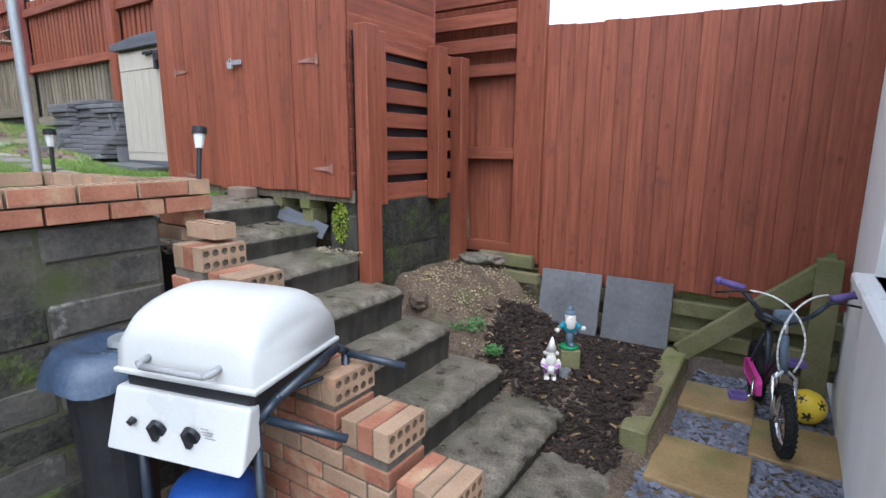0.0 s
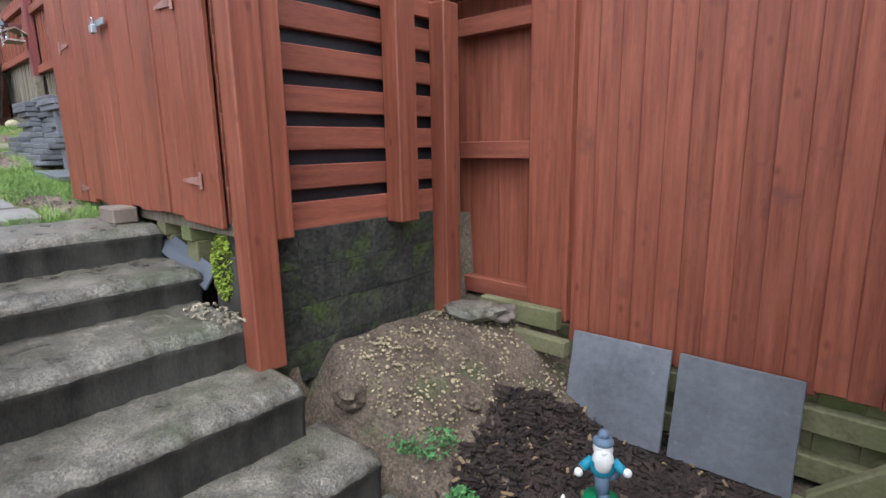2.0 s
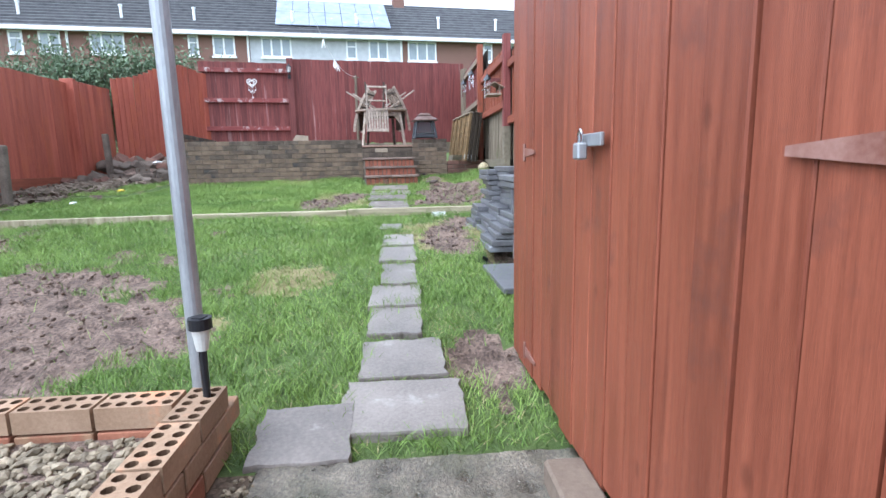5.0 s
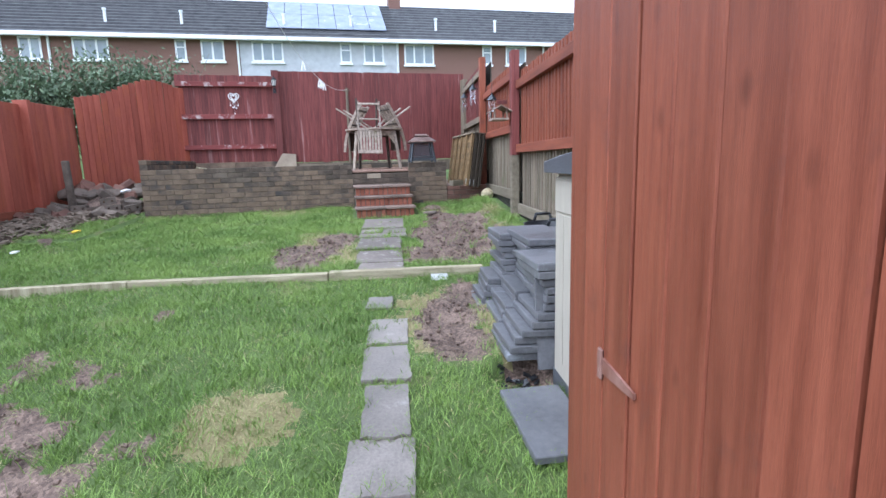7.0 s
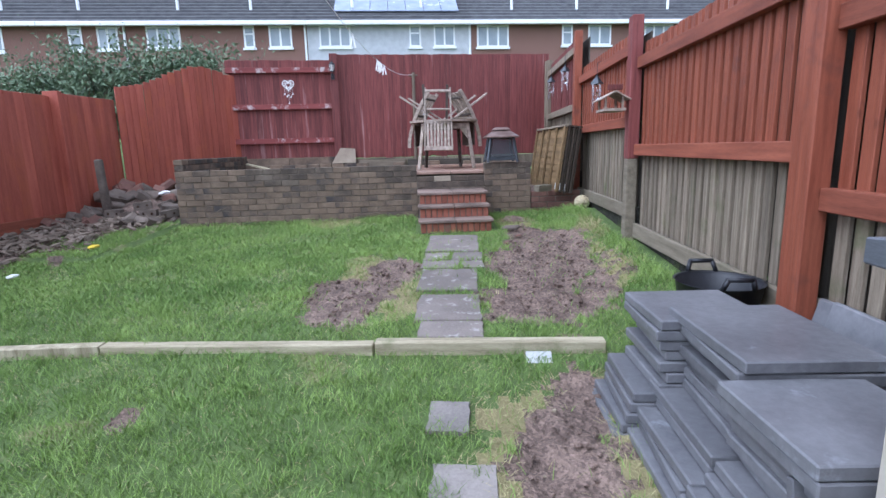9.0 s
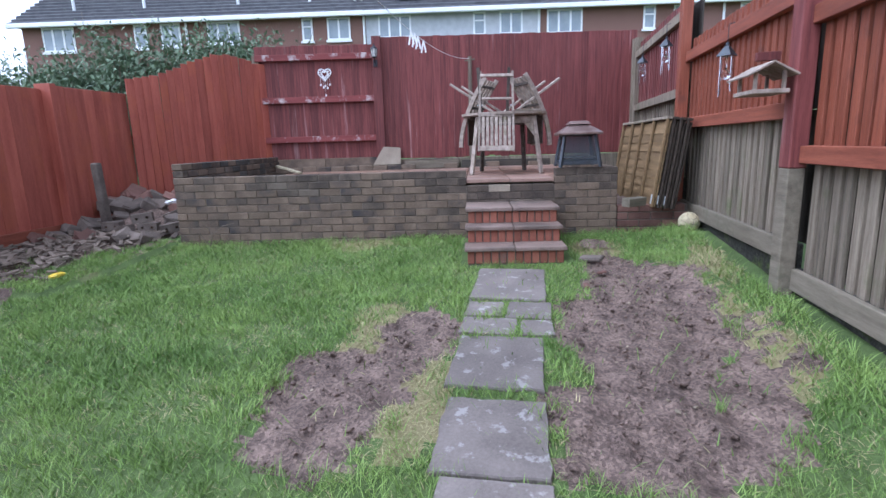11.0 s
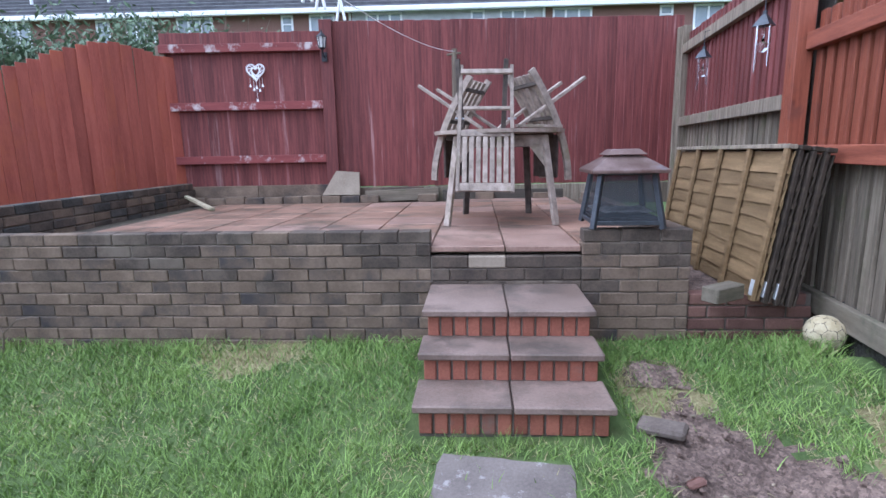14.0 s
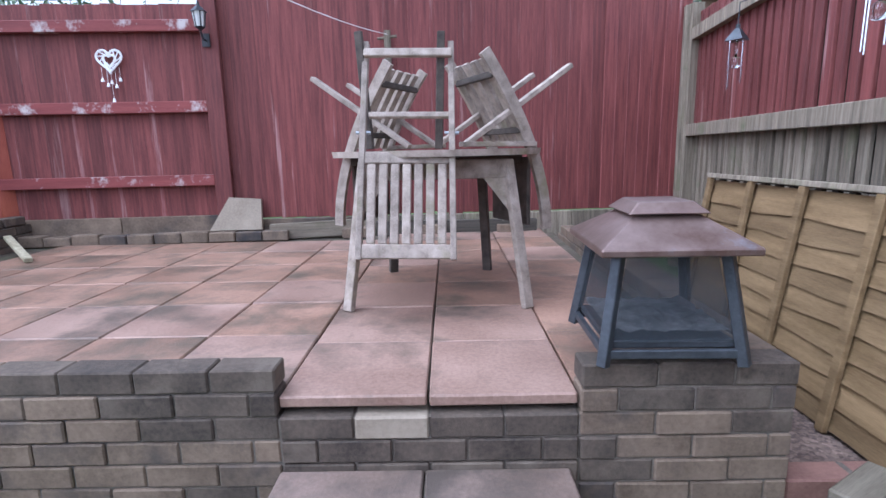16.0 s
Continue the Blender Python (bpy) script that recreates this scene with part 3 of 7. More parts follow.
# ---- left boundary fence ----
def left_fence():
    f = thing("fence", "red-stained close-board fence with a curved-top end panel", "fence", kind="structure")
    a, b = Vector((-12.45, -3.45, 0)), Vector((-13.98, -2.26, 0))
    run = (b - a).length
    m0 = Matrix.Translation(a) @ (b - a).to_track_quat("X", "Z").to_matrix().to_4x4()
    rg = random.Random(5)
    n = 19
    for i in range(n):
        s = (i + 0.5) / n
        top = lerp(s, [(0, 3.62), (0.2, 3.68), (0.45, 3.90), (0.6, 4.01), (0.72, 4.04), (0.84, 4.0), (0.92, 3.95), (1, 3.94)])
        h = round((top - 1.9) / 0.02) * 0.02
        lean = Matrix.Rotation(rg.uniform(-0.006, 0.006), 4, "Y")
        place("board", box_mesh(run / n + 0.012, 0.02, h, REDLEFT, 0.003), f, m0 @ Matrix.Translation((run * s, rg.uniform(-0.003, 0.003), 1.9)) @ lean @ Matrix.Rotation(0.16, 4, "Z"))
    bar("edge_batten", f, -12.565, -12.54, -3.425, -3.40, 3.1, 3.63, GREYWOOD)
    x = -12.50
    for i, (w, zt, y) in enumerate(((1.15, 3.43, -3.52), (1.9, 3.39, -3.60), (1.9, 3.42, -3.62), (1.9, 3.4, -3.65), (1.8, 3.3, -3.68), (1.8, 3.2, -3.71))):
        boards(f, "x", x, x + w - 0.06, y, 1.45, zt, 0.145, REDLEFT, lap=0.003, seed=40 + i, flip=0.15)
        bar("post", f, x + w - 0.06, x + w + 0.02, y - 0.16, y + 0.05, 1.3, zt + 0.02, REDLEFT)
        bar("cap_rail", f, x, x + w - 0.06, y - 0.035, y - 0.012, zt - 0.05, zt + 0.005, REDX)
        bar("foot_board", f, x, x + w - 0.06, y + 0.012, y + 0.03, 1.55, 1.86, REDX)
        x += w
    return f


left_fence()


# ---- raised patio ----
# local frame of the patio: x along the front wall, y away from the steps
def patio_wall():
    w = thing("wall_patio", "grimy brick retaining wall in front of the patio", "wall", PATIO_M, kind="structure")
    bl, bh, top = 0.222, 0.0755, 2.385
    dirty = (0.62, 0.42, 0.34, 0.16, 0.08, 0.05, 0.03, 0.0, 0.0, 0.0)
    for r in range(10):
        z = top - (r + 1) * bh
        for side, (u0, u1) in enumerate(((-3.08, 0.0), (0.0, 0.885), (0.885, 1.51))):
            if side == 1 and r < 2:
                continue
            u = u0 - (bl / 2 if r % 2 else 0)
            while u < u1 - 0.01:
                a, b = max(u, u0), min(u + bl, u1)
                if b - a > 0.04:
                    rg = random.Random(r * 131 + int(u * 100))
                    d = rg.uniform(-0.006, 0.002)
                    sooty = rg.random() < (0.8 if side == 1 and r < 5 else dirty[r] + (0.25 if side != 1 and a > -0.5 and r < 6 else 0))
                    mt = SAND if side == 1 and r == 2 and 0.2 < a < 0.3 else BLACKBRICK if sooty else RETAIN
                    tip = Matrix.Rotation(rg.uniform(-0.012, 0.012), 4, "Y") if r < 2 else None
                    bar("brick", w, a + 0.0025, b - 0.0025, d, 0.10, z + 0.0025, z + bh - 0.0025, mt, 0.005, tip)
                u += bl
    for u0, u1, zt in ((-3.07, -0.01, top - 0.012), (-0.01, 0.895, top - 0.16), (0.895, 1.50, top - 0.012)):
        part("mortar_core", solid(lambda b: add_box(b, u0, u1, 0.006, 0.09, 1.5, zt)), MORTAR, w)
    # return at the open end
    for r in range(8):
        z = top - (r + 1) * bh
        v = 0.105 + (0.11 if r % 2 else 0)
        while v < 2.7:
            bar("brick", w, 1.41, 1.51, v, v + 0.215, z + 0.004, z + bh - 0.004, RETAIN, 0.006)
            v += bl
    part("mortar_core", solid(lambda b: add_box(b, 1.42, 1.50, 0.1, 2.8, 1.5, top - 0.012)), MORTAR, w)
    return w


patio_wall()


def patio_floor():
    f = thing("floor_patio", "worn terracotta-coloured patio slabs with mossy joints", "patio", PATIO_M, kind="structure")
    bm = solid(lambda b: (add_box(b, -3.0, 1.42, 0.1, 3.12, 1.8, 2.264), add_box(b, 0.0, 0.885, 0.1, 0.2, 1.8, 2.2)))
    part("bedding", bm, JOINT, f)
    for i in range(-7, 3):
        for j in range(7):
            u, v = -0.005 + i * 0.445, (0.015 if i in (0, 1) else 0.11) + j * 0.448
            if u < -3.05 or v + 0.2 > 3.0 + 0.07 * u:
                continue
            rg = random.Random(i * 17 + j)
            m = Matrix.Translation((u + 0.2225, v + 0.224, 2.25 + rg.uniform(0, 0.004))) @ Matrix.Rotation(rg.uniform(-0.004, 0.004), 4, "X") @ Matrix.Rotation(rg.uniform(-0.006, 0.006), 4, "Z")
            place("slab", box_mesh(0.438, 0.441, 0.035, PATIOWORN if rg.random() < 0.3 and i > -4 else PATIO, 0.005), f, m)
    return f


patio_floor()


def patio_steps():
    s = thing("patio_steps", "three worn red brick steps with slab treads", "steps", PATIO_M, kind="structure")
    for k, (nose, z, u0, u1) in enumerate(((-0.533, 2.063, 0.015, 0.838), (-0.744, 1.92, 0.012, 0.835), (-0.978, 1.777, 0.008, 0.836))):
        um = (u0 + u1) / 2
        back = (-0.005, -0.49, -0.705)[k]
        for a, b in ((u0 - 0.02, um - 0.003), (um + 0.003, u1 + 0.02)):
            bar("tread_slab", s, a, b, nose, back, z - 0.035, z, STEPSLAB, 0.006)
        n = 12
        w = (u1 - u0) / n
        for i in range(n):
            rg = random.Random(k * 20 + i)
            bar("brick", s, u0 + i * w + 0.005, u0 + (i + 1) * w - 0.005, nose + 0.03 + rg.uniform(-0.004, 0.004), nose + 0.13, z - 0.145, z - 0.037, BRICKRED, 0.005)
        bm = solid(lambda b: add_box(b, u0 + 0.006, u1 - 0.006, nose + 0.042, 0, 1.45, z - 0.04))
        part("mortar_core", bm, MORTAR, s)
    return s


patio_steps()


def back_fence():
    f = thing("fence", "weathered dark red back fence with a boarded gate", "fence", BACK_M, kind="structure")
    boards(f, "x", -1.13, 2.84, 3.11, 2.45, 4.29, 0.105, REDDARK, seed=60, lap=0.02)
    boards(f, "x", -3.05, -1.22, 3.13, 2.45, 4.20, 0.115, REDDARK, seed=61, lap=0.015, name="gate_board")
    bar("gate_stile", f, -3.09, -2.99, 3.07, 3.115, 2.52, 4.06, GREYWOOD, label="unpainted grey gate stile")
    for z in (4.02, 3.39, 2.79):
        bar("gate_rail", f, -3.04, -1.24, 3.04, 3.10, z - 0.045, z + 0.045, REDWORN)
    bar("post", f, -1.24, -1.10, 3.04, 3.10, 2.3, 4.30, REDDARK)
    bar("end_post", f, 2.80, 2.90, 3.0, 3.10, 2.2, 4.16, GREYWOOD)
    for i in range(6):
        bar("gravel_board", f, -3.05 + i * 0.98, -2.075 + i * 0.98, 3.09, 3.14, 2.2, 2.485 if i < 2 else 2.44, RETAIN if i < 3 else GREYWOOD, 0.006)
    return f


back_fence()


# ---- terrace beyond the back fence ----
def terrace():
    A = radians(8.5)
    M = Matrix.Translation((-29.6, 2.0, 0)) @ Matrix(((-math.sin(A), -math.cos(A), 0, 0), (math.cos(A), -math.sin(A), 0, 0), (0, 0, 1, 0), (0, 0, 0, 1)))
    E = 8.16
    for name, x0, x1, mt, label in (("terraced_house", -22.0, -14.8, HOUSEBRICK, "red brick terraced house with grey tiled roof"), ("terraced_house", -14.8, -7.25, HOUSEBRICK, "red brick terraced house with grey tiled roof"),
                                    ("terraced_house", -7.25, 0.04, PEBBLEDASH, "grey rendered terraced house with solar panels on its roof"), ("terraced_house", 0.04, 7.6, HOUSEBRICK, "red brick terraced house with grey tiled roof"),
                                    ("terraced_house", 7.6, 15.2, HOUSEBRICK, "red brick terraced house with grey tiled roof")):
        h = thing(name, label, "house", M, group="terrace of houses")
        part("wall", solid(lambda b: add_box(b, x0, x1, 0, 7, 2.0, E)), mt, h)
        l0, l1 = (x0 - 0.35 if x0 < -20 else x0), x1

        def roof(b):
            n = 13
            line = []
            for k in range(n):
                f0, f1 = k / n, (k + 1) / n
                for f, dz in ((f0, 0.05), (f1, -0.05)):
                    line.append([b.verts.new((x, -0.35 + 3.85 * f, E - 0.02 + 2.6 * f + dz)) for x in (l0, l1)])
            line.append([b.verts.new((x, 7.3, E - 0.05)) for x in (l0, l1)])
            line.append([b.verts.new((x, -0.35, E - 0.08)) for x in (l0, l1)])
            for p, q in zip(line, line[1:] + line[:1]):
                b.faces.new((p[0], p[1], q[1], q[0]))
            for s in (0, 1):
                b.faces.new([p[s] for p in line])
            bmesh.ops.recalc_face_normals(b, faces=b.faces)
        part("roof", solid(roof), ROOFTILE, h)
        bar("gutter", h, l0, l1, -0.46, -0.30, E - 0.20, E - 0.02, UPVC, 0.02)
        bar("downpipe", h, x1 - 0.12, x1 - 0.03, -0.09, -0.002, 2.0, E - 0.15, UPVC, 0.02)
        for w0, w1, z0 in ((-21.14, -19.74, 7.02), (-17.15, -16.6, 7.05), (-16.0, -15.15, 7.07), (-14.0, -12.6, 7.1), (-9.96, -9.5, 7.1), (-8.89, -7.91, 7.1), (-6.73, -5.35, 7.1), (-2.76, -2.24, 7.09), (-1.66, -0.70, 7.09), (0.3, 1.77, 7.05), (4.26, 4.76, 7.1), (5.5, 6.6, 7.1), (8.2, 9.6, 7.1)):
            if not x0 < w0 < x1:
                continue
            z1 = 8.0

            t = 0.075
            win = part("window", solid(lambda b: add_box(b, w0 + 0.02, w1 - 0.02, -0.002, 0.05, z0 + 0.02, z1 - 0.02)), PANE, h)
            nm = max(1, round((w1 - w0) / 0.5))
            bars = [(w0, w1, z0, z0 + t), (w0, w1, z1 - t, z1), (w0, w0 + t, z0 + t, z1 - t), (w1 - t, w1, z0 + t, z1 - t)]
            bars += [(w0 + (w1 - w0) * k / nm - 0.04, w0 + (w1 - w0) * k / nm + 0.04, z0 + t, z1 - t) for k in range(1, nm)]
            if w1 - w0 < 0.7:
                bars.append((w0 + t, w1 - t, z1 - 0.36, z1 - 0.30))
            for q in bars:
                part("frame_bar", solid(lambda b: add_box(b, q[0], q[1], -0.03, 0.0, q[2], q[3])), UPVC, win)
            part("pane", solid(lambda b: add_box(b, w0 + 0.05, w1 - 0.05, -0.012, -0.004, z0 + 0.05, z1 - 0.05)), PANE, win)
            part("sill", solid(lambda b: add_box(b, w0 - 0.05, w1 + 0.05, -0.10, -0.004, z0 - 0.09, z0 - 0.004)), UPVC, win)
        if mt is PEBBLEDASH:
            for i in range(7):
                for j in range(2):
                    a0 = -6.05 + i * 0.80
                    def panel(b):
                        f0, f1 = 0.16 + j * 0.37, 0.16 + (j + 1) * 0.37 - 0.012
                        v = add_box(b, a0, a0 + 0.775, 0, 1, 0.09, 0.13)
                        for q in v:
                            f = f0 if q.co.y < 0.5 else f1
                            q.co.y, q.co.z = -0.35 + 3.85 * f, q.co.z + E + 2.6 * f
                    part("solar_panel", solid(panel), SOLAR, h, "pale blue-grey solar panel")
        for cx in ((x0 + 0.35,) if 0 < x0 < 1 else ()):
            c = part("chimney", solid(lambda b: add_box(b, cx - 0.3, cx + 0.3, 3.1, 3.9, E + 1.9, E + 3.1)), HOUSEBRICK, h)
            bm = bmesh.new()
            add_rod(bm, (cx, 3.5, E + 3.1), (cx, 3.5, E + 3.3), 0.12, 0.10)
            part("chimney_pot", bm, BRICKTAN, c)
        for cx in (x0 + 2.0, x0 + 5.1):
            bm = bmesh.new()
            add_rod(bm, (cx, 0.6, E + 0.45), (cx, 0.6, E + 1.15), 0.06)
            add_rod(bm, (cx, 0.6, E + 1.15), (cx, 0.6, E + 1.22), 0.09)
            part("vent_pipe", bm, UPVC, h)


terrace()


# ---- house wall beside the path ----
def house_wall():
    w = thing("wall_house", "white roughcast house wall beside the path", "wall", kind="structure")
    for name, y0, y1, z0, z1 in (("lower_wall", 0.9, 4.6, -0.3, 0.885), ("pier", 2.98, 4.6, 0.885, 2.9), ("pier", 0.9, 1.5, 0.885, 2.9), ("lintel", 1.5, 2.98, 2.2, 2.9)):
        part(name, solid(lambda b: add_box(b, 0.38, 0.77, y0, y1, z0, z1)), PLASTER, w)
    return w


house_wall()



# ---- more materials ----
BRICKDULL = surface("dull_brown_brick", (0.13, 0.095, 0.07), (0.24, 0.185, 0.14), 0.85, 6, bump=0.4)
MULCH = surface("bark_mulch", (0.013, 0.008, 0.007), (0.055, 0.036, 0.027), 0.85, 9, bump=0.5, island=True, wet=0.1)
MULCHPALE = surface("pale_bark_chip", (0.16, 0.10, 0.05), (0.34, 0.23, 0.12), 0.85, 9, bump=0.4, island=True)
SLATECHIP = surface("blue_slate_chippings", (0.09, 0.095, 0.125), (0.21, 0.215, 0.26), 0.6, 9, bump=0.3, island=True, wet=0.15)
PEBBLE = surface("muddy_pebbles", (0.15, 0.11, 0.06), (0.48, 0.385, 0.225), 0.75, 9, bump=0.2, island=True)
GRAVEL = surface("mixed_pale_gravel", (0.11, 0.085, 0.052), (0.37, 0.305, 0.215), 0.7, 9, bump=0.2, vary=0.42, island=True)
OCHRE = surface("ochre_sandstone_flag", (0.20, 0.13, 0.055), (0.37, 0.255, 0.12), 0.7, 4, (1, 1, 1), 0.5, 50, 0.1, (0.15, 0.15, 0.05), 2.5, 0.50, 0.68, wet=0.2)
GRASS = surface("grass_blades", (0.10, 0.175, 0.035), (0.27, 0.37, 0.095), 0.6, 1.4, bump=0, vary=0.32, island=True, spec=0.25)
GRASSDRY = surface("straw_blades", (0.26, 0.22, 0.10), (0.44, 0.39, 0.21), 0.8, 2, bump=0, island=True)
LEAF = surface("grey_green_leaves", (0.07, 0.11, 0.06), (0.20, 0.26, 0.155), 0.6, 2, bump=0, island=True)
MOSS = surface("bright_moss", (0.12, 0.17, 0.012), (0.30, 0.36, 0.045), 0.9, 9, bump=0.5, island=True)
WEED = surface("weed_leaves", (0.04, 0.12, 0.03), (0.12, 0.26, 0.08), 0.6, 9, bump=0, island=True)
TWIG = surface("bare_twigs", (0.09, 0.07, 0.05), (0.22, 0.17, 0.13), 0.85, 6, bump=0.2)
ENAMEL = surface("off_white_enamel", (0.44, 0.435, 0.42), (0.52, 0.515, 0.50), 0.32, 2, bump=0.03, fine=120)
BBQBLUE = surface("navy_painted_tube", (0.012, 0.018, 0.03), (0.03, 0.04, 0.055), 0.35, 5, bump=0.05, spec=0.5)
GREYPLASTIC = surface("mid_grey_plastic", (0.22, 0.22, 0.22), (0.32, 0.32, 0.32), 0.5, 5, bump=0.05)
GASBLUE = surface("blue_gas_bottle_paint", (0.01, 0.04, 0.20), (0.03, 0.09, 0.34), 0.4, 5, bump=0.05, stain=(0.12, 0.08, 0.06), stain_scale=9, stain_lo=0.62)
TARP = surface("wet_navy_cover", (0.02, 0.032, 0.06), (0.07, 0.095, 0.14), 0.3, 4, bump=0.3, wet=0.1)
RUBBER = surface("black_tyre_rubber", (0.008, 0.008, 0.008), (0.022, 0.022, 0.022), 0.75, 5, bump=0.2)
CHROME = surface("scuffed_chrome", (0.55, 0.56, 0.58), (0.72, 0.73, 0.75), 0.25, 8, bump=0.05, metal=1.0)
PINK = surface("magenta_plastic", (0.50, 0.03, 0.24), (0.62, 0.06, 0.32), 0.35, 5, bump=0)
PURPLE = surface("purple_rubber", (0.10, 0.07, 0.22), (0.17, 0.12, 0.32), 0.5, 5, bump=0)
YELLOW = surface("yellow_vinyl_ball", (0.60, 0.42, 0.02), (0.75, 0.56, 0.05), 0.4, 5, bump=0)
TEAL = surface("teal_figurine_paint", (0.02, 0.17, 0.24), (0.05, 0.28, 0.36), 0.5, 8, bump=0.2)
BONE = surface("off_white_figurine_paint", (0.60, 0.56, 0.50), (0.78, 0.75, 0.70), 0.5, 8, bump=0.3)
LILAC = surface("lilac_figurine_paint", (0.34, 0.13, 0.36), (0.46, 0.22, 0.46), 0.5, 8, bump=0.2)
SLATEBLUE = surface("grey_blue_figurine_paint", (0.07, 0.10, 0.14), (0.14, 0.18, 0.23), 0.5, 8, bump=0.2)
GREENPAINT = surface("green_figurine_base", (0.01, 0.16, 0.06), (0.03, 0.25, 0.10), 0.5, 8, bump=0.1)
# darker teak copy: shade on rear and under-table parts is put into the colour
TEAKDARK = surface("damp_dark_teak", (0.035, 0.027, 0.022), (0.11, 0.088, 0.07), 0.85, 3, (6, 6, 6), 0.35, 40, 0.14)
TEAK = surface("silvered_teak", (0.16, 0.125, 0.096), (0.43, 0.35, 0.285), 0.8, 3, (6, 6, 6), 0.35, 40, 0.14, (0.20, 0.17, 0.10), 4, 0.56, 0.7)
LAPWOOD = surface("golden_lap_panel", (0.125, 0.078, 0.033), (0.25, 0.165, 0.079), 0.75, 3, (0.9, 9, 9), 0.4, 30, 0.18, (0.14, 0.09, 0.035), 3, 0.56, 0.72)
# darker lap wood for the panels behind the first
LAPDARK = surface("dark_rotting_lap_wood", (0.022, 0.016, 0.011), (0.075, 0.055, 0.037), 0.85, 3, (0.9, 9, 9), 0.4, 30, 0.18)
RUSTROOF = surface("heat_tinted_steel_hood", (0.13, 0.075, 0.055), (0.30, 0.215, 0.185), 0.38, 5, (1, 1, 1), 0.05, 14, 0.0, (0.30, 0.33, 0.38), 3, 0.52, 0.68, metal=0.7)
DARKSTEEL = surface("dark_burner_steel", (0.038, 0.041, 0.046), (0.094, 0.101, 0.110), 0.45, 6, bump=0.15, metal=0.4)
ASH = surface("grey_ash", (0.10, 0.10, 0.10), (0.34, 0.33, 0.32), 0.95, 12, bump=0.8)
BALLWHITE = surface("dirty_white_leather", (0.36, 0.29, 0.16), (0.56, 0.49, 0.33), 0.6, 6, bump=0.2, vary=0.06, stain=(0.20, 0.16, 0.09), stain_scale=9, stain_lo=0.56)
SEAM = surface("dirty_ball_seam", (0.09, 0.075, 0.05), (0.14, 0.12, 0.08), 0.8, 6, bump=0)
PAPERGREY = surface("weathered_paper_label", (0.36, 0.36, 0.35), (0.50, 0.50, 0.49), 0.7, 12, bump=0)
RUBBLE = surface("broken_concrete", (0.075, 0.058, 0.046), (0.20, 0.160, 0.130), 0.9, 6, bump=0.7, vary=0.2)
WHITE = surface("white_paint", (0.74, 0.73, 0.71), (0.84, 0.83, 0.81), 0.5, 6, bump=0.05)
GLASS = glassy("clear_glass", (0.95, 0.97, 0.98))
FROST = surface("frosted_lamp_plastic", (0.50, 0.50, 0.47), (0.66, 0.66, 0.62), 0.3, 5, bump=0)
WINDOWGLASS = surface("pale_reflecting_window", (0.16, 0.18, 0.20), (0.26, 0.28, 0.30), 0.06, 1, bump=0, spec=0.6)


def mesh_glass(name, tint):
    m = bpy.data.materials.new(name)
    m.use_nodes = True
    n, l = m.node_tree.nodes, m.node_tree.links
    b = n["Principled BSDF"]
    b.inputs["Base Color"].default_value, b.inputs["Roughness"].default_value = (*tint, 1), 0.5
    t = n.new("ShaderNodeBsdfTransparent")
    mix = n.new("ShaderNodeMixShader")
    mix.inputs[0].default_value = 0.58
    l.new(t.outputs[0], mix.inputs[1])
    l.new(b.outputs[0], mix.inputs[2])
    l.new(mix.outputs[0], n["Material Output"].inputs["Surface"])
    return m


SCREEN = mesh_glass("fine_spark_mesh", (0.03, 0.035, 0.04))


# ---- perforated bricks ----
def perforated(lx, ly, lz, cols=5, rows=2, axis="Z", material=None):
    """A brick with holes sunk into one face (the top, or the +x face)."""
    a, q = (max(lx, ly), min(lx, ly)) if axis == "Z" else (ly, lz)
    depth = lz if axis == "Z" else lx

    def at(s, t, d):
        """s, t across the holed face from its middle, d behind it."""
        if axis == "X":
            return (lx / 2 - d, s, lz / 2 + t)
        return (s, t, lz - d) if lx > ly else (t, s, lz - d)
    bm = bmesh.new()
    r, ca, cb = 0.0155, a / cols, q / rows
    for i in range(cols):
        for j in range(rows):
            cs, ct = -a / 2 + ca * (i + 0.5), -q / 2 + cb * (j + 0.5)
            rect, rim, low = [], [], []
            for k in range(8):
                an = math.pi / 4 * k
                ux, uy = round(math.cos(an) * 1.2), round(math.sin(an) * 1.2)
                rect.append(bm.verts.new(at(cs + ux * ca / 2, ct + uy * cb / 2, 0)))
                rim.append(bm.verts.new(at(cs + r * math.cos(an), ct + r * math.sin(an), 0.0005)))
                low.append(bm.verts.new(at(cs + r * math.cos(an), ct + r * math.sin(an), depth * 0.8)))
            for k in range(8):
                n = (k + 1) % 8
                bm.faces.new((rect[k], rect[n], rim[n], rim[k]))
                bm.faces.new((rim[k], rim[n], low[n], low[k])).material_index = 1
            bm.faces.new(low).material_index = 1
    c = [[bm.verts.new(at(s * a / 2, t * q / 2, d)) for s, t in ((-1, -1), (1, -1), (1, 1), (-1, 1))] for d in (0, depth)]
    for k in range(4):
        bm.faces.new((c[0][k], c[0][(k + 1) % 4], c[1][(k + 1) % 4], c[1][k]))
    bm.faces.new(c[1])
    bmesh.ops.remove_doubles(bm, verts=bm.verts, dist=0.0002)
    bmesh.ops.recalc_face_normals(bm, faces=bm.faces)
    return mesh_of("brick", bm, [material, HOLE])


EDGE_TAN = perforated(0.066, 0.212, 0.103, axis="X", material=BRICKTAN)
EDGE_RED = box_mesh(0.066, 0.212, 0.103, BRICK, 0.003)
EDGE_BACK = box_mesh(0.066, 0.212, 0.103, BRICKTAN, 0.003)
FLAT_Y = perforated(0.102, 0.213, 0.066, axis="Z", material=BRICKTAN)
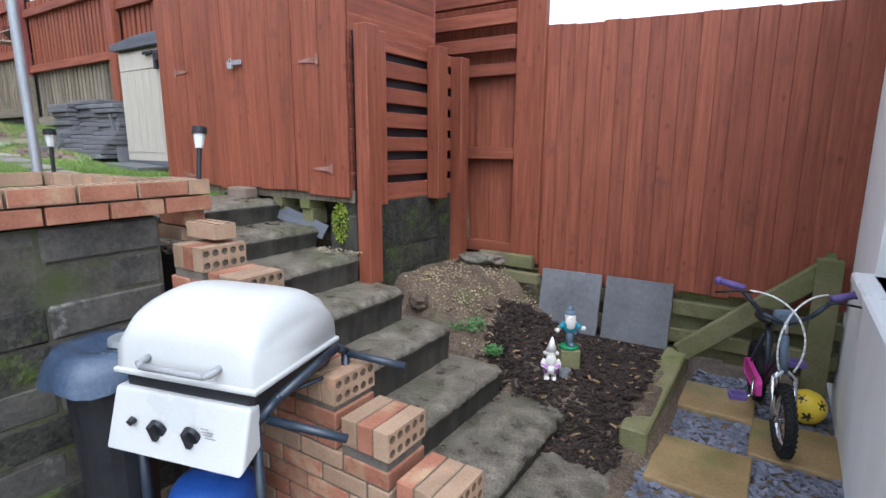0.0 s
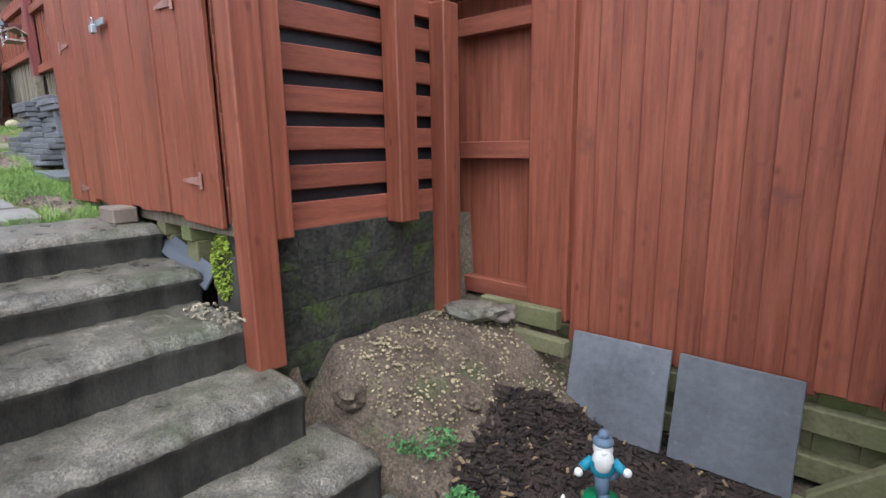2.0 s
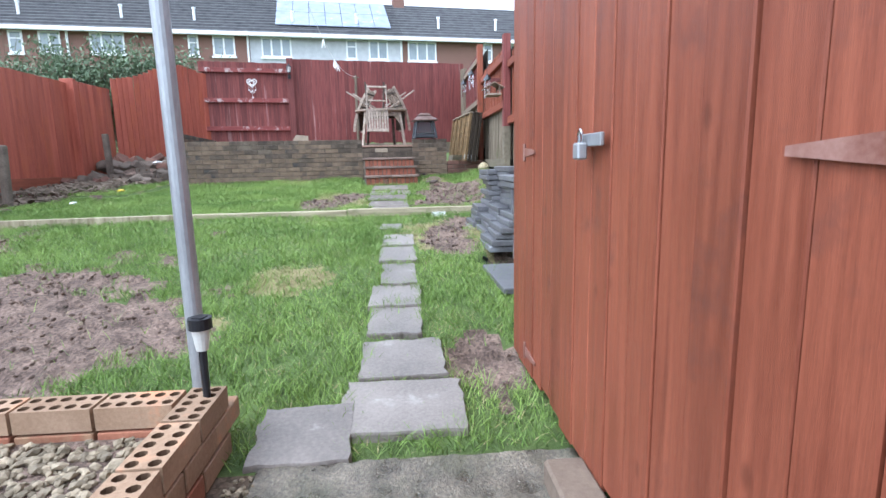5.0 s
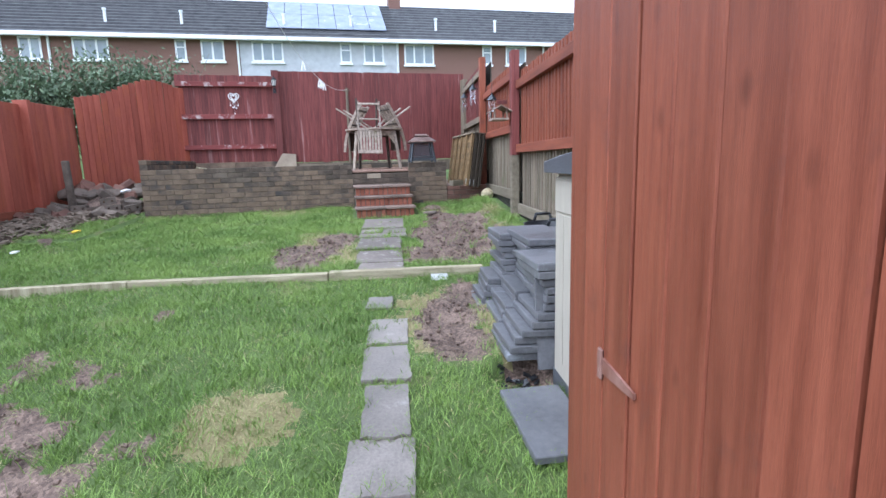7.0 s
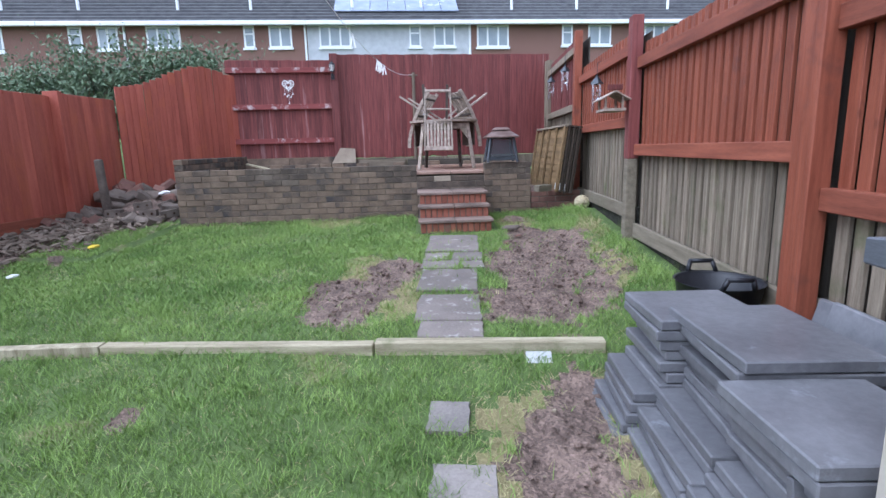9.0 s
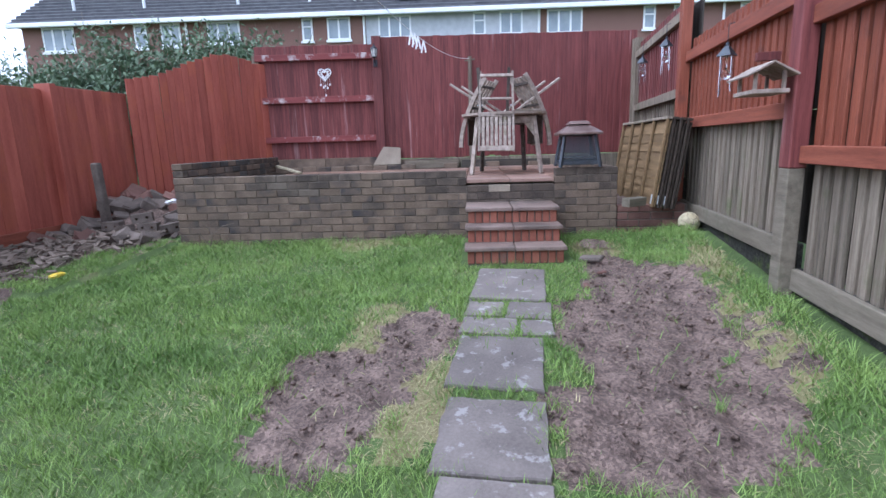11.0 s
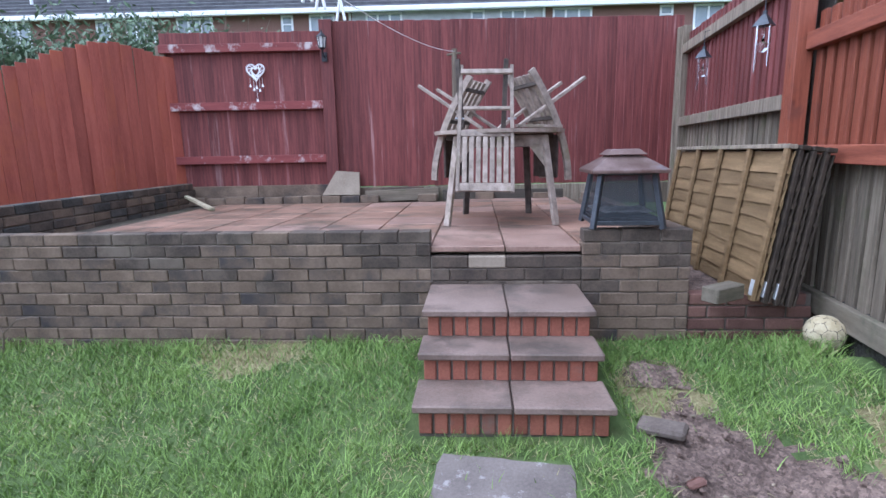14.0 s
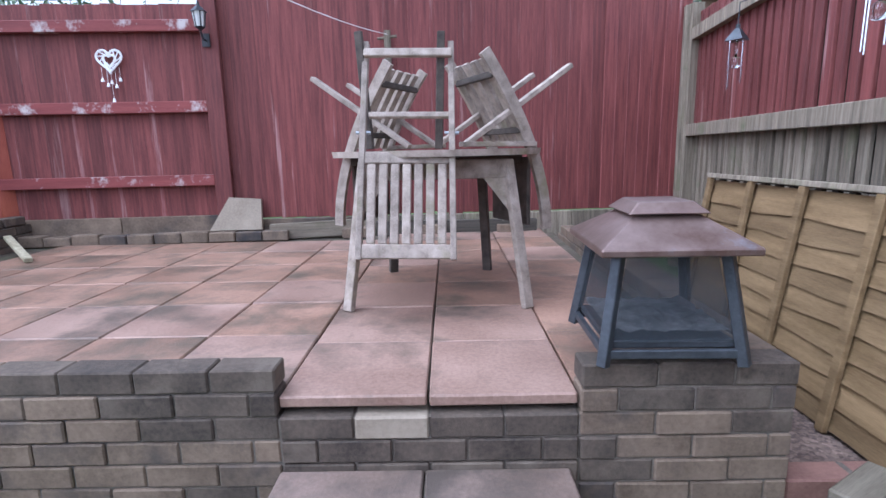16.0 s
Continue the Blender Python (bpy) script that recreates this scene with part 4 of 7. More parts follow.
FLAT_X = perforated(0.213, 0.102, 0.066, axis="Z", material=BRICKTAN)


def stepped_wall():
    w = thing("wall_stepped", "stepped orange brick side wall capped with perforated bricks on edge", "wall", kind="structure")
    tops = [(-1.99, 1.03), (-1.745, 0.935), (-1.50, 0.80), (-1.25, 0.645), (-1.01, 0.51), (-0.765, 0.355), (-0.52, 0.215), (-0.28, 0.07)]
    yc = 1.325
    prev = -2.24
    for i, (xf, z) in enumerate(tops):
        for k in range(3):
            me = EDGE_TAN if k == 0 else (EDGE_RED if (k + i) % 2 else EDGE_BACK)
            place("cap_brick", me, w, Matrix.Translation((xf - 0.033 - k * 0.0745, yc, z - 0.103)))
        part("mortar_core", solid(lambda b: add_box(b, xf - 0.218, xf - 0.012, yc - 0.100, yc + 0.100, -0.2, z - 0.006)), MORTAR, w)
    # stretcher courses below the caps
    course = 0
    z = -0.149
    while z < 1.0:
        end = max([xf for xf, t in tops if t - 0.108 >= z + 0.070], default=-2.3)
        x = end
        first = 0.102 if course % 2 else 0.215
        while x > -2.22:
            l = first if x == end else 0.215
            x2 = max(x - l, -2.24)
            if x - x2 > 0.03:
                rg = random.Random(course * 40 + int(x * 50))
                bar("brick", w, x2 + 0.005, x - 0.003, yc - 0.107, yc + 0.107, z + 0.003, z + 0.068, BRICK if rg.random() < 0.7 else BRICKTAN, 0.004)
            x = x2 - 0.004
        z += 0.0745
        course += 1
    return w


stepped_wall()


def block_wall():
    w = thing("wall_block", "damp blackened concrete block retaining wall with lichen", "wall", kind="structure")
    part("mortar_core", solid(lambda b: add_box(b, -2.45, -2.287, -6.5, 1.21, -0.2, 1.145)), BLOCKJOINT, w)
    for r in range(9):
        z1 = 1.15 - r * 0.148
        y = 1.21 + (0.23 if r % 2 else 0)
        while y > -6.3:
            hi, lo = min(y, 1.21), y - 0.45
            rg = random.Random(r * 77 + int(y * 10))
            place("block", box_mesh(0.16, round(hi - lo - 0.01, 3), 0.140, BLOCKDARK if rg.random() < (0.9 if r < 2 else 0.45) else MOSSWALL, 0.010, 0.004), w, Matrix.Translation((-2.36 + rg.uniform(-0.008, 0.010), (hi + lo) / 2, z1 - 0.144)))
            y -= 0.45
    return w


block_wall()


def planter():
    p = thing("brick_planter", "raised brick bed edged with perforated bricks and filled with gravel", "planter", kind="structure")
    # front courses along y
    for r, z in enumerate((1.157, 1.2315)):
        y = 1.45 - (0.11 if r else 0)
        if r:
            place("brick", perforated(0.102, 0.102, 0.066, 2, 2, "Z", BRICKTAN), p, Matrix.Translation((-2.30, 1.395, z)))
        while y > -3.4:
            top = r == 1
            m = Matrix.Translation((-2.30, y - 0.107, z))
            place("brick", FLAT_Y if top else box_mesh(0.102, 0.213, 0.066, BRICK, 0.003), p, m)
            if top:
                # fired orange face towards the yard
                place("brick_face", box_mesh(0.006, 0.205, 0.058, BRICK, 0.001), p, Matrix.Translation((-2.247, y - 0.107, z + 0.004)))
            y -= 0.224
    # short return
    for z in (1.157, 1.2315):
        place("brick", FLAT_X if z > 1.2 else box_mesh(0.213, 0.102, 0.066, BRICK, 0.003), p, Matrix.Translation((-2.462, 1.398, z)))
    place("brick", box_mesh(0.213, 0.102, 0.066, BRICK, 0.003), p, Matrix.Translation((-2.42, 1.40, 1.082)))
    place("brick", box_mesh(0.213, 0.102, 0.066, BRICKTAN, 0.003), p, Matrix.Translation((-2.45, 1.40, 1.008)))
    place("brick", FLAT_X, p, Matrix.Translation((-2.13, 1.36, 1.05)))
    # long side along x, four courses
    for r, z in enumerate((1.008, 1.082, 1.157, 1.2315)):
        x = -2.58 + (0.11 if r == 3 else -0.11 if r % 2 else 0)
        while x > -3.5:
            rg = random.Random(r * 30 + int(x * 20))
            me = FLAT_X if r == 3 else box_mesh(0.213, 0.102, 0.066, BRICK if rg.random() < 0.45 else BRICKTAN, 0.003)
            place("brick", me, p, Matrix.Translation((max(x, -3.46) - 0.107, 1.285, z)))
            x -= 0.224
    # far side along y
    y = 1.22
    while y > -3.3:
        place("brick", FLAT_Y, p, Matrix.Translation((-3.515, y - 0.107, 1.2315)))
        place("brick", box_mesh(0.102, 0.213, 0.066, BRICK, 0.003), p, Matrix.Translation((-3.515, y - 0.107, 1.157)))
        y -= 0.224
    part("fill", solid(lambda b: add_box(b, -3.46, -2.36, -3.3, 1.23, 0.9, 1.205)), SOIL, p)
    return p


planter()


# ---- loose matter ----
def scatter(name, label, category, material, spots, seed, shape="chip", tilt=0.5):
    """Many small pieces in one mesh. spots: (x, y, z, size)."""
    rg = random.Random(seed)
    verts, faces = [], []
    for x, y, z, s in spots:
        b = len(verts)
        e = Euler((rg.uniform(-tilt, tilt), rg.uniform(-tilt, tilt), rg.uniform(0, 6.28))).to_matrix()
        if shape == "chip":
            l, w, h = s * rg.uniform(0.7, 1.5), s * rg.uniform(0.25, 0.5), s * rg.uniform(0.10, 0.2)
        elif shape == "flake":
            l, w, h = s * rg.uniform(0.7, 1.3), s * rg.uniform(0.5, 0.9), s * rg.uniform(0.12, 0.25)
        else:
            l, w, h = s * rg.uniform(0.7, 1.3), s * rg.uniform(0.6, 1.0), s * rg.uniform(0.45, 0.8)
        if shape == "stone":
            pts = [(l / 2, 0, 0), (0, w / 2, 0), (-l / 2, 0, 0), (0, -w / 2, 0), (l * 0.3, w * 0.3, h * 0.45), (-l * 0.3, w * 0.3, h * 0.4), (-l * 0.3, -w * 0.3, h * 0.45), (l * 0.3, -w * 0.3, h * 0.4), (0, 0, h * 0.62), (0, 0, -h * 0.4)]
            fs = [(0, 1, 4), (1, 5, 4), (1, 2, 5), (2, 6, 5), (2, 3, 6), (3, 7, 6), (3, 0, 7), (0, 4, 7), (4, 5, 8), (5, 6, 8), (6, 7, 8), (7, 4, 8), (1, 0, 9), (2, 1, 9), (3, 2, 9), (0, 3, 9)]
        else:
            pts = [(-l / 2, -w / 2, -h / 2), (l / 2, -w / 3, -h / 2), (l / 2.2, w / 2, -h / 2), (-l / 2.4, w / 2.2, -h / 2), (-l / 2.2, -w / 2.2, h / 2), (l / 2.2, -w / 3, h / 2), (l / 2.4, w / 2.3, h / 2), (-l / 2.6, w / 2.5, h / 2)]
            fs = [(4, 5, 6, 7), (0, 1, 5, 4), (1, 2, 6, 5), (2, 3, 7, 6), (3, 0, 4, 7), (3, 2, 1, 0)]
        for q in pts:
            v = e @ Vector(q)
            verts.append((x + v.x, y + v.y, z + v.z))
        faces += [tuple(b + i for i in f) for f in fs]
    me = bpy.data.meshes.new(name)
    me.from_pydata(verts, [], faces)
    me.materials.append(material)
    ob = new(name, me)
    return tagged(ob, label, category, kind="stuff")


def spread(n, x0, x1, y0, y1, size, seed, where=None, height=None, lift=0.0):
    rg = random.Random(seed)
    out = []
    while n > 0:
        n -= 1
        x, y = rg.uniform(x0, x1), rg.uniform(y0, y1)
        if where and not where(x, y):
            continue
        out.append((x, y, (height(x, y) if height else ground_z(x, y)) + lift + rg.uniform(0, size * 0.5), size * rg.uniform(0.6, 1.4)))
    return out


def in_mulch(x, y):
    return blob(x, y, -0.95, 3.1, 0.62, 0.75, 3, 0.25) > 0 and x < -0.56


scatter("gravel", "mixed pale rounded gravel filling the brick bed", "gravel", GRAVEL, spread(5200, -3.44, -2.27, -0.6, 1.2, 0.03, 1, height=lambda x, y: 1.20), 1, "stone")
scatter("bark_mulch", "dark brown bark mulch around the gnomes", "mulch", MULCH, spread(8000, -1.75, -0.40, 2.35, 3.85, 0.042, 2, in_mulch, lift=0.012), 2, "chip", 0.35)
scatter("bark_chips", "pale splintered bark chips lying on the mulch", "mulch", MULCHPALE, spread(120, -1.7, -0.45, 2.4, 3.8, 0.032, 3, in_mulch, lift=0.03), 3, "chip", 0.3)
scatter("slate_chippings", "blue-grey slate chippings between the path flags", "gravel", SLATECHIP, spread(4600, -0.46, 0.41, 1.8, 3.95, 0.035, 4, height=lambda x, y: -0.135), 4, "flake", 0.4)
scatter("bank_pebbles", "pale pebbles scattered over the clay bank", "pebbles", PEBBLE, spread(1900, -2.15, -1.2, 2.55, 3.72, 0.015, 5, lambda x, y: blob(x, y, -1.75, 3.2, 0.5, 0.55, 5, 0.5) > 0), 5, "stone")
scatter("step_grit", "loose grit and pebbles beside the concrete steps", "pebbles", GRAVEL, spread(70, -2.5, -2.15, 2.26, 2.40, 0.02, 6, height=lambda x, y: 0.792 if x > -2.56 else 0.93) + spread(260, -3.4, -2.1, 1.38, 1.46, 0.02, 7, height=lambda x, y: lerp(x, [(-3.4, 1.09), (-2.93, 1.0), (-2.5, 0.9), (-2.1, 0.75)])), 6, "stone")
scatter("clods", "clods of dug brown soil on the bare patches", "soil", SOIL, spread(9000, -12.4, -3.7, -4.4, 3.3, 0.026, 8, lambda x, y: bare(x, y) > 0.10, lift=-0.006) + spread(900, -12.4, -3.7, -4.4, 3.3, 0.045, 18, lambda x, y: bare(x, y) > 0.06, lift=-0.012), 8, "stone")
scatter("small_stones", "small pale stones lying on the bare soil", "stones", GRAVEL, spread(420, -11, -3.7, -3.5, 3.3, 0.022, 9, lambda x, y: bare(x, y) > 0.1), 9, "stone")


# ---- lawn ----
def on_path(x, y):
    return any(abs(x - cx) < lx / 2 and abs(y - cy) < ly / 2 for cx, cy, lx, ly in FLAGS) or (x > -3.5 and y > 1.2)


FLAGS = [(-3.62, 1.55, 0.30, 0.28), (-3.77, 1.87, 0.32, 0.40), (-4.15, 1.87, 0.33, 0.32), (-4.56, 1.835, 0.35, 0.24), (-4.90, 1.83, 0.33, 0.26), (-5.30, 1.845, 0.42, 0.20), (-5.77, 1.835, 0.38, 0.24), (-6.19, 1.835, 0.36, 0.23), (-6.70, 1.765, 0.22, 0.17),
         (-7.60, 1.745, 0.26, 0.41), (-8.01, 1.715, 0.53, 0.45), (-8.67, 1.69, 0.61, 0.48), (-9.42, 1.55, 0.27, 0.25), (-9.41, 1.84, 0.31, 0.29), (-9.13, 1.60, 0.26, 0.34), (-9.12, 1.89, 0.24, 0.20), (-9.97, 1.69, 0.76, 0.54)]


def grass():
    rg = random.Random(12)
    verts, faces, dv, df = [], [], [], []

    def blade(vs, fs, x, y, z, h, lean, w):
        a = rg.uniform(0, 6.28)
        ca, sa = math.cos(a) * w, math.sin(a) * w
        b = rg.uniform(0, 6.28)
        lx, ly = math.cos(b) * lean, math.sin(b) * lean
        i = len(vs)
        vs.extend(((x - ca, y - sa, z), (x + ca, y + sa, z), (x + ca * 0.7 + lx * 0.45, y + sa * 0.7 + ly * 0.45, z + h * 0.62), (x - ca * 0.7 + lx * 0.45, y - sa * 0.7 + ly * 0.45, z + h * 0.62), (x + lx, y + ly, z + h)))
        fs.append((i, i + 1, i + 2, i + 3))
        fs.append((i + 3, i + 2, i + 4))

    n = 0
    while n < 300000:
        x, y = -11.95 + 8.5 * rg.random() ** 0.95, rg.uniform(-4.2, 3.32)
        n += 1
        if y < 1.17 and x > -3.58:
            continue
        u = (PATIO_M.inverted_safe() @ Vector((x, y, 0))) if x < -10.2 else None
        if u and ((u.y > -0.01 and u.x < 2.45) or (-0.05 < u.x < 0.94 and u.y > -1.0)):
            continue
        if on_path(x, y) and rg.random() > 0.02:
            continue
        b = bare(x, y)
        if b > 0 and rg.random() < min(0.985, b * 9):
            continue
        d = dry(x, y)
        clump = noise.noise(Vector((x * 2.3, y * 2.3, 9))) + 0.5 * noise.noise(Vector((x * 6, y * 6, 3)))
        h = 0.036 + 0.022 * max(clump, -0.5) + rg.uniform(0, 0.02)
        h += 0.03 if (x < -11.0 or y > 3.15) else 0
        w = 0.0015 + 0.0008 * rg.random() + (0.0007 if x < -8 else 0)
        z = ground_z(x, y) - 0.004
        if d > 0.0 and rg.random() < 0.75 or clump < -0.42 and rg.random() < 0.35 or rg.random() < 0.10 or (x < -10.2 and rg.random() < 0.1):
            blade(dv, df, x, y, z, h * 0.5, 0.05, w)
        else:
            blade(verts, faces, x, y, z, h, rg.uniform(0.35, 1.5) * h, w)
    # longer tufts
    n = 0
    while n < 1500:
        x, y = -11.6 + 8.0 * rg.random(), rg.uniform(-4.0, 3.3)
        u = PATIO_M.inverted_safe() @ Vector((x, y, 0))
        if (y < 1.2 and x > -3.62) or (u.y > -0.03 and u.x < 2.45) or (-0.05 < u.x < 0.94 and u.y > -1.0):
            continue
        if any(abs(x - cx) < lx / 2 - 0.05 and abs(y - cy) < ly / 2 - 0.04 for cx, cy, lx, ly in FLAGS) or (x > -3.5 and y > 1.2) or bare(x, y) > 0.22:
            continue
        n += 1
        if noise.noise(Vector((x * 1.7, y * 1.7, 21))) < -0.05 and rg.random() < 0.7:
            continue
        big, z = rg.uniform(0.6, 1.35), ground_z(x, y) - 0.004
        for q in range(int(34 * big)):
            dx, dy = rg.gauss(0, 0.028 * big), rg.gauss(0, 0.028 * big)
            hh = 0.060 * big * rg.uniform(0.5, 1.15)
            blade(verts, faces, x + dx, y + dy, z, hh, rg.uniform(0.3, 1.2) * hh, 0.0018)
    for name, label, vs, fs, mt in (("grass", "long uneven green lawn grass", verts, faces, GRASS), ("dry_grass", "dead straw-coloured grass in the lawn", dv, df, GRASSDRY)):
        me = bpy.data.meshes.new(name)
        me.from_pydata(vs, [], fs)
        me.materials.append(mt)
        ob = new(name, me)
        tagged(ob, label, "grass", kind="stuff")


grass()


FLAGLICHEN = surface("lichen_spotted_slab", (0.12, 0.098, 0.084), (0.235, 0.198, 0.172), 0.75, 4, (1, 1, 1), 0.6, 70, 0.14, (0.31, 0.285, 0.26), 11, 0.57, 0.63, wet=0.15)


def path_flags():
    p = thing("garden_path", "worn grey paving slabs set in the lawn", "path", kind="structure")
    for i, (x, y, lx, ly) in enumerate(FLAGS):
        rg = random.Random(i)
        n = 9
        bm = bmesh.new()
        ring = []
        for k in range(4 * n):
            s, f = divmod(k, n)
            f /= n
            a, b = [(-1 + 2 * f, -1), (1, -1 + 2 * f), (1 - 2 * f, 1), (-1, 1 - 2 * f)][s]
            r = (0.98 if x < -7 else 1.09) + (0.07 if x < -7 else 0.13) * noise.noise(Vector((a * 2 + i * 7, b * 2, i)))
            ring.append((a * lx / 2 * r, b * ly / 2 * r))
        top = [bm.verts.new((a * 0.985, b * 0.985, 0.0)) for a, b in ring]
        mid = [bm.verts.new((a, b, -0.008)) for a, b in ring]
        low = [bm.verts.new((a, b, -0.06)) for a, b in ring]
        bm.faces.new(top)
        for r0, r1 in ((top, mid), (mid, low)):
            for k in range(len(ring)):
                q = (k + 1) % len(ring)
                bm.faces.new((r0[k], r1[k], r1[q], r0[q]))
        bmesh.ops.recalc_face_normals(bm, faces=bm.faces)
        m = Matrix.Translation((x, y, lawn_z(x) + 0.022)) @ Matrix.Rotation(rg.uniform(-0.05, 0.05), 4, "Z") @ Matrix.Rotation(-0.07 * (1 if x > -7 else 0.6), 4, "Y").inverted()
        part("slab", bm, FLAG if x > -7 else FLAGLICHEN, p, m=m)
    return p


path_flags()


def sleeper():
    s = thing("timber_edging", "pale treated timber edging across the lawn", "edging", kind="structure")
    bar("board", s, -7.40, -7.32, 1.32, 2.62, 1.38, 1.515, SLEEPER, 0.006)
    bar("board", s, -7.39, -7.31, -0.30, 1.31, 1.38, 1.505, SLEEPER, 0.006)
    beam("board", s, (-7.35, -0.31, 1.44), (-7.18, -2.1, 1.44), 0.08, 0.13, SLEEPER)
    beam("board", s, (-7.18, -2.11, 1.44), (-7.05, -3.65, 1.42), 0.08, 0.13, SLEEPER)
    return s


sleeper()


# ---- lower yard things ----
def path_paving():
    for x0, x1, y0, y1, z in ((-0.43, 0.01, 2.42, 2.88, -0.095), (-0.45, -0.01, 3.27, 3.67, -0.09), (-0.02, 0.41, 2.92, 3.37, -0.1), (-0.02, 0.41, 1.95, 2.40, -0.1)):
        bm = solid(lambda b: add_box(b, x0, x1, y0, y1, -0.16, z), 0.012, 2)
        tagged(part("path_flag", bm, OCHRE, None), "mossy ochre paving flag among slate chippings", "paving flag", "path flags")


path_paving()


def bed_edging():
    e = thing("bed_edging", "algae-green timber edging with a sloping rail and post", "edging")
    beam("edge_board", e, (-0.52, 2.58, -0.04), (-0.50, 3.68, 0.04), 0.14, 0.15, GREENWOOD, bevel=0.01)
    beam("sloping_rail", e, (-0.48, 3.64, 0.10), (0.27, 3.74, 0.76), 0.05, 0.13, GREENWOOD, bevel=0.008)
    bm = solid(lambda b: add_box(b, 0.20, 0.33, 3.68, 3.80, -0.15, 0.85), 0.0)
    bmesh.ops.bevel(bm, geom=[q for q in bm.edges if min(v.co.z for v in q.verts) > 0.8], offset=0.04, segments=3, affect="EDGES")
    part("post", bm, GREENWOOD, e)
    return e


bed_edging()


def leaning_slab(x0, y0, lean, turn):
    bm = solid(lambda b: add_box(b, 0, 0.45, -0.012, 0.012, 0, 0.45), 0.003)
    m = Matrix.Translation((x0, y0, 0.10)) @ Matrix.Rotation(turn, 4, "Z") @ Matrix.Rotation(lean, 4, "X")
    tagged(part("slate_slab", bm, SLATE, None, m=m), "square grey riven slate slab leaning on the fence", "paving slab", "leaning slabs")


leaning_slab(-1.49, 3.60, -0.22, 0.06)
leaning_slab(-1.01, 3.63, -0.20, 0.02)


def gnome_pink():
    bm = bmesh.new()
    add_ball(bm, (0, 0, 0.085), 0.042, scale=(1, 0.85, 1.1))
    for sx in (-1, 1):
        add_ball(bm, (sx * 0.022, -0.015, 0.012), 0.02, scale=(0.9, 1.4, 0.65))
        add_rod(bm, (sx * 0.02, 0, 0.015), (sx * 0.018, 0, 0.06), 0.015)
        add_rod(bm, (sx * 0.035, 0, 0.125), (sx * 0.052, -0.015, 0.095), 0.013)
        add_rod(bm, (sx * 0.052, -0.015, 0.095), (sx * 0.02, -0.04, 0.085), 0.012)
        add_ball(bm, (sx * 0.036, 0, 0.165), 0.012)
    add_ball(bm, (0, -0.02, 0.125), 0.032, scale=(1, 0.7, 1.3))
    add_ball(bm, (0, 0, 0.165), 0.033)
    add_ball(bm, (0, -0.034, 0.163), 0.008)
    add_rod(bm, (0, 0, 0.18), (0.004, 0.005, 0.265), 0.034, 0.004, 14)
    add_rod(bm, (0, 0, 0.05), (0, 0, 0.10), 0.047, 0.040, 14)
    for f in bm.faces:
        c = f.calc_center_median()
        f.material_index = 1 if 0.045 < c.z < 0.104 and c.y > -0.036 else 0
    ob = part("garden_gnome", bm, [BONE, LILAC], None, m=Matrix.Translation((-1.06, 2.80, 0.085)) @ Matrix.Rotation(0.45, 4, "Z"), soft=True)
    tagged(ob, "small garden gnome with pale hat and lilac trousers on mulch", "gnome", "garden gnomes")


def gnome_teal():
    bm = bmesh.new()
    add_rod(bm, (0, 0, 0), (0, 0, 0.014), 0.062, 0.058, 18)
    add_rod(bm, (0.005, 0, 0.014), (0, 0, 0.10), 0.022, 0.026)
    add_ball(bm, (0.01, -0.018, 0.022), 0.022, scale=(0.9, 1.4, 0.7))
    add_rod(bm, (0.02, 0.005, 0.10), (0.05, 0.03, 0.085), 0.022, 0.018)
    add_ball(bm, (0, 0, 0.135), 0.045, scale=(1, 0.8, 1.05))
    for sx in (-1, 1):
        add_rod(bm, (sx * 0.035, 0, 0.155), (sx * 0.068, -0.02, 0.13), 0.016)
        add_ball(bm, (sx * 0.078, -0.03, 0.118 if sx < 0 else 0.135), 0.015)
    add_ball(bm, (0, -0.02, 0.165), 0.036, scale=(1, 0.75, 1.3))
    add_ball(bm, (0, 0, 0.20), 0.034)
    add_ball(bm, (0, -0.035, 0.20), 0.009)
    add_ball(bm, (0, 0.002, 0.222), 0.036, scale=(1, 1, 0.55))
    add_ball(bm, (0, 0.004, 0.245), 0.02)
    for f in bm.faces:
        c = f.calc_center_median()
        f.material_index = 3 if c.z < 0.0145 else 2 if c.z < 0.105 or c.z > 0.218 else 1 if c.z < 0.172 and c.y > -0.034 and abs(c.x) < 0.066 else 0
    tagged(part("garden_gnome", bm, [BONE, TEAL, SLATEBLUE, GREENPAINT], None, m=Matrix.Translation((-1.03, 3.02, 0.222)) @ Matrix.Rotation(0.5, 4, "Z"), soft=True), "dancing garden gnome in teal jacket standing on a post", "gnome", "garden gnomes")
    bm = solid(lambda b: add_box(b, -0.06, 0.06, -0.06, 0.06, 0, 0.16), 0.006)
    tagged(part("timber_block", bm, [GREENWOOD], None, m=Matrix.Translation((-1.03, 3.02, 0.06)) @ Matrix.Rotation(0.6, 4, "Z")), "square cut timber block under the teal gnome", "block")
    bm = bmesh.new()
    add_rod(bm, (0, 0, 0), (0, 0, 0.06), 0.03, 0.037, 14)
    bmesh.ops.delete(bm, geom=[f for f in bm.faces if f.normal.z > 0.9], context="FACES")
    bmesh.ops.solidify(bm, geom=bm.faces, thickness=0.006)
    tagged(part("toy_pail", bm, STEEL, None, m=Matrix.Translation((-0.99, 2.85, 0.085)), soft=False), "small grey pail beside the pink gnome", "pail")


gnome_pink()
gnome_teal()


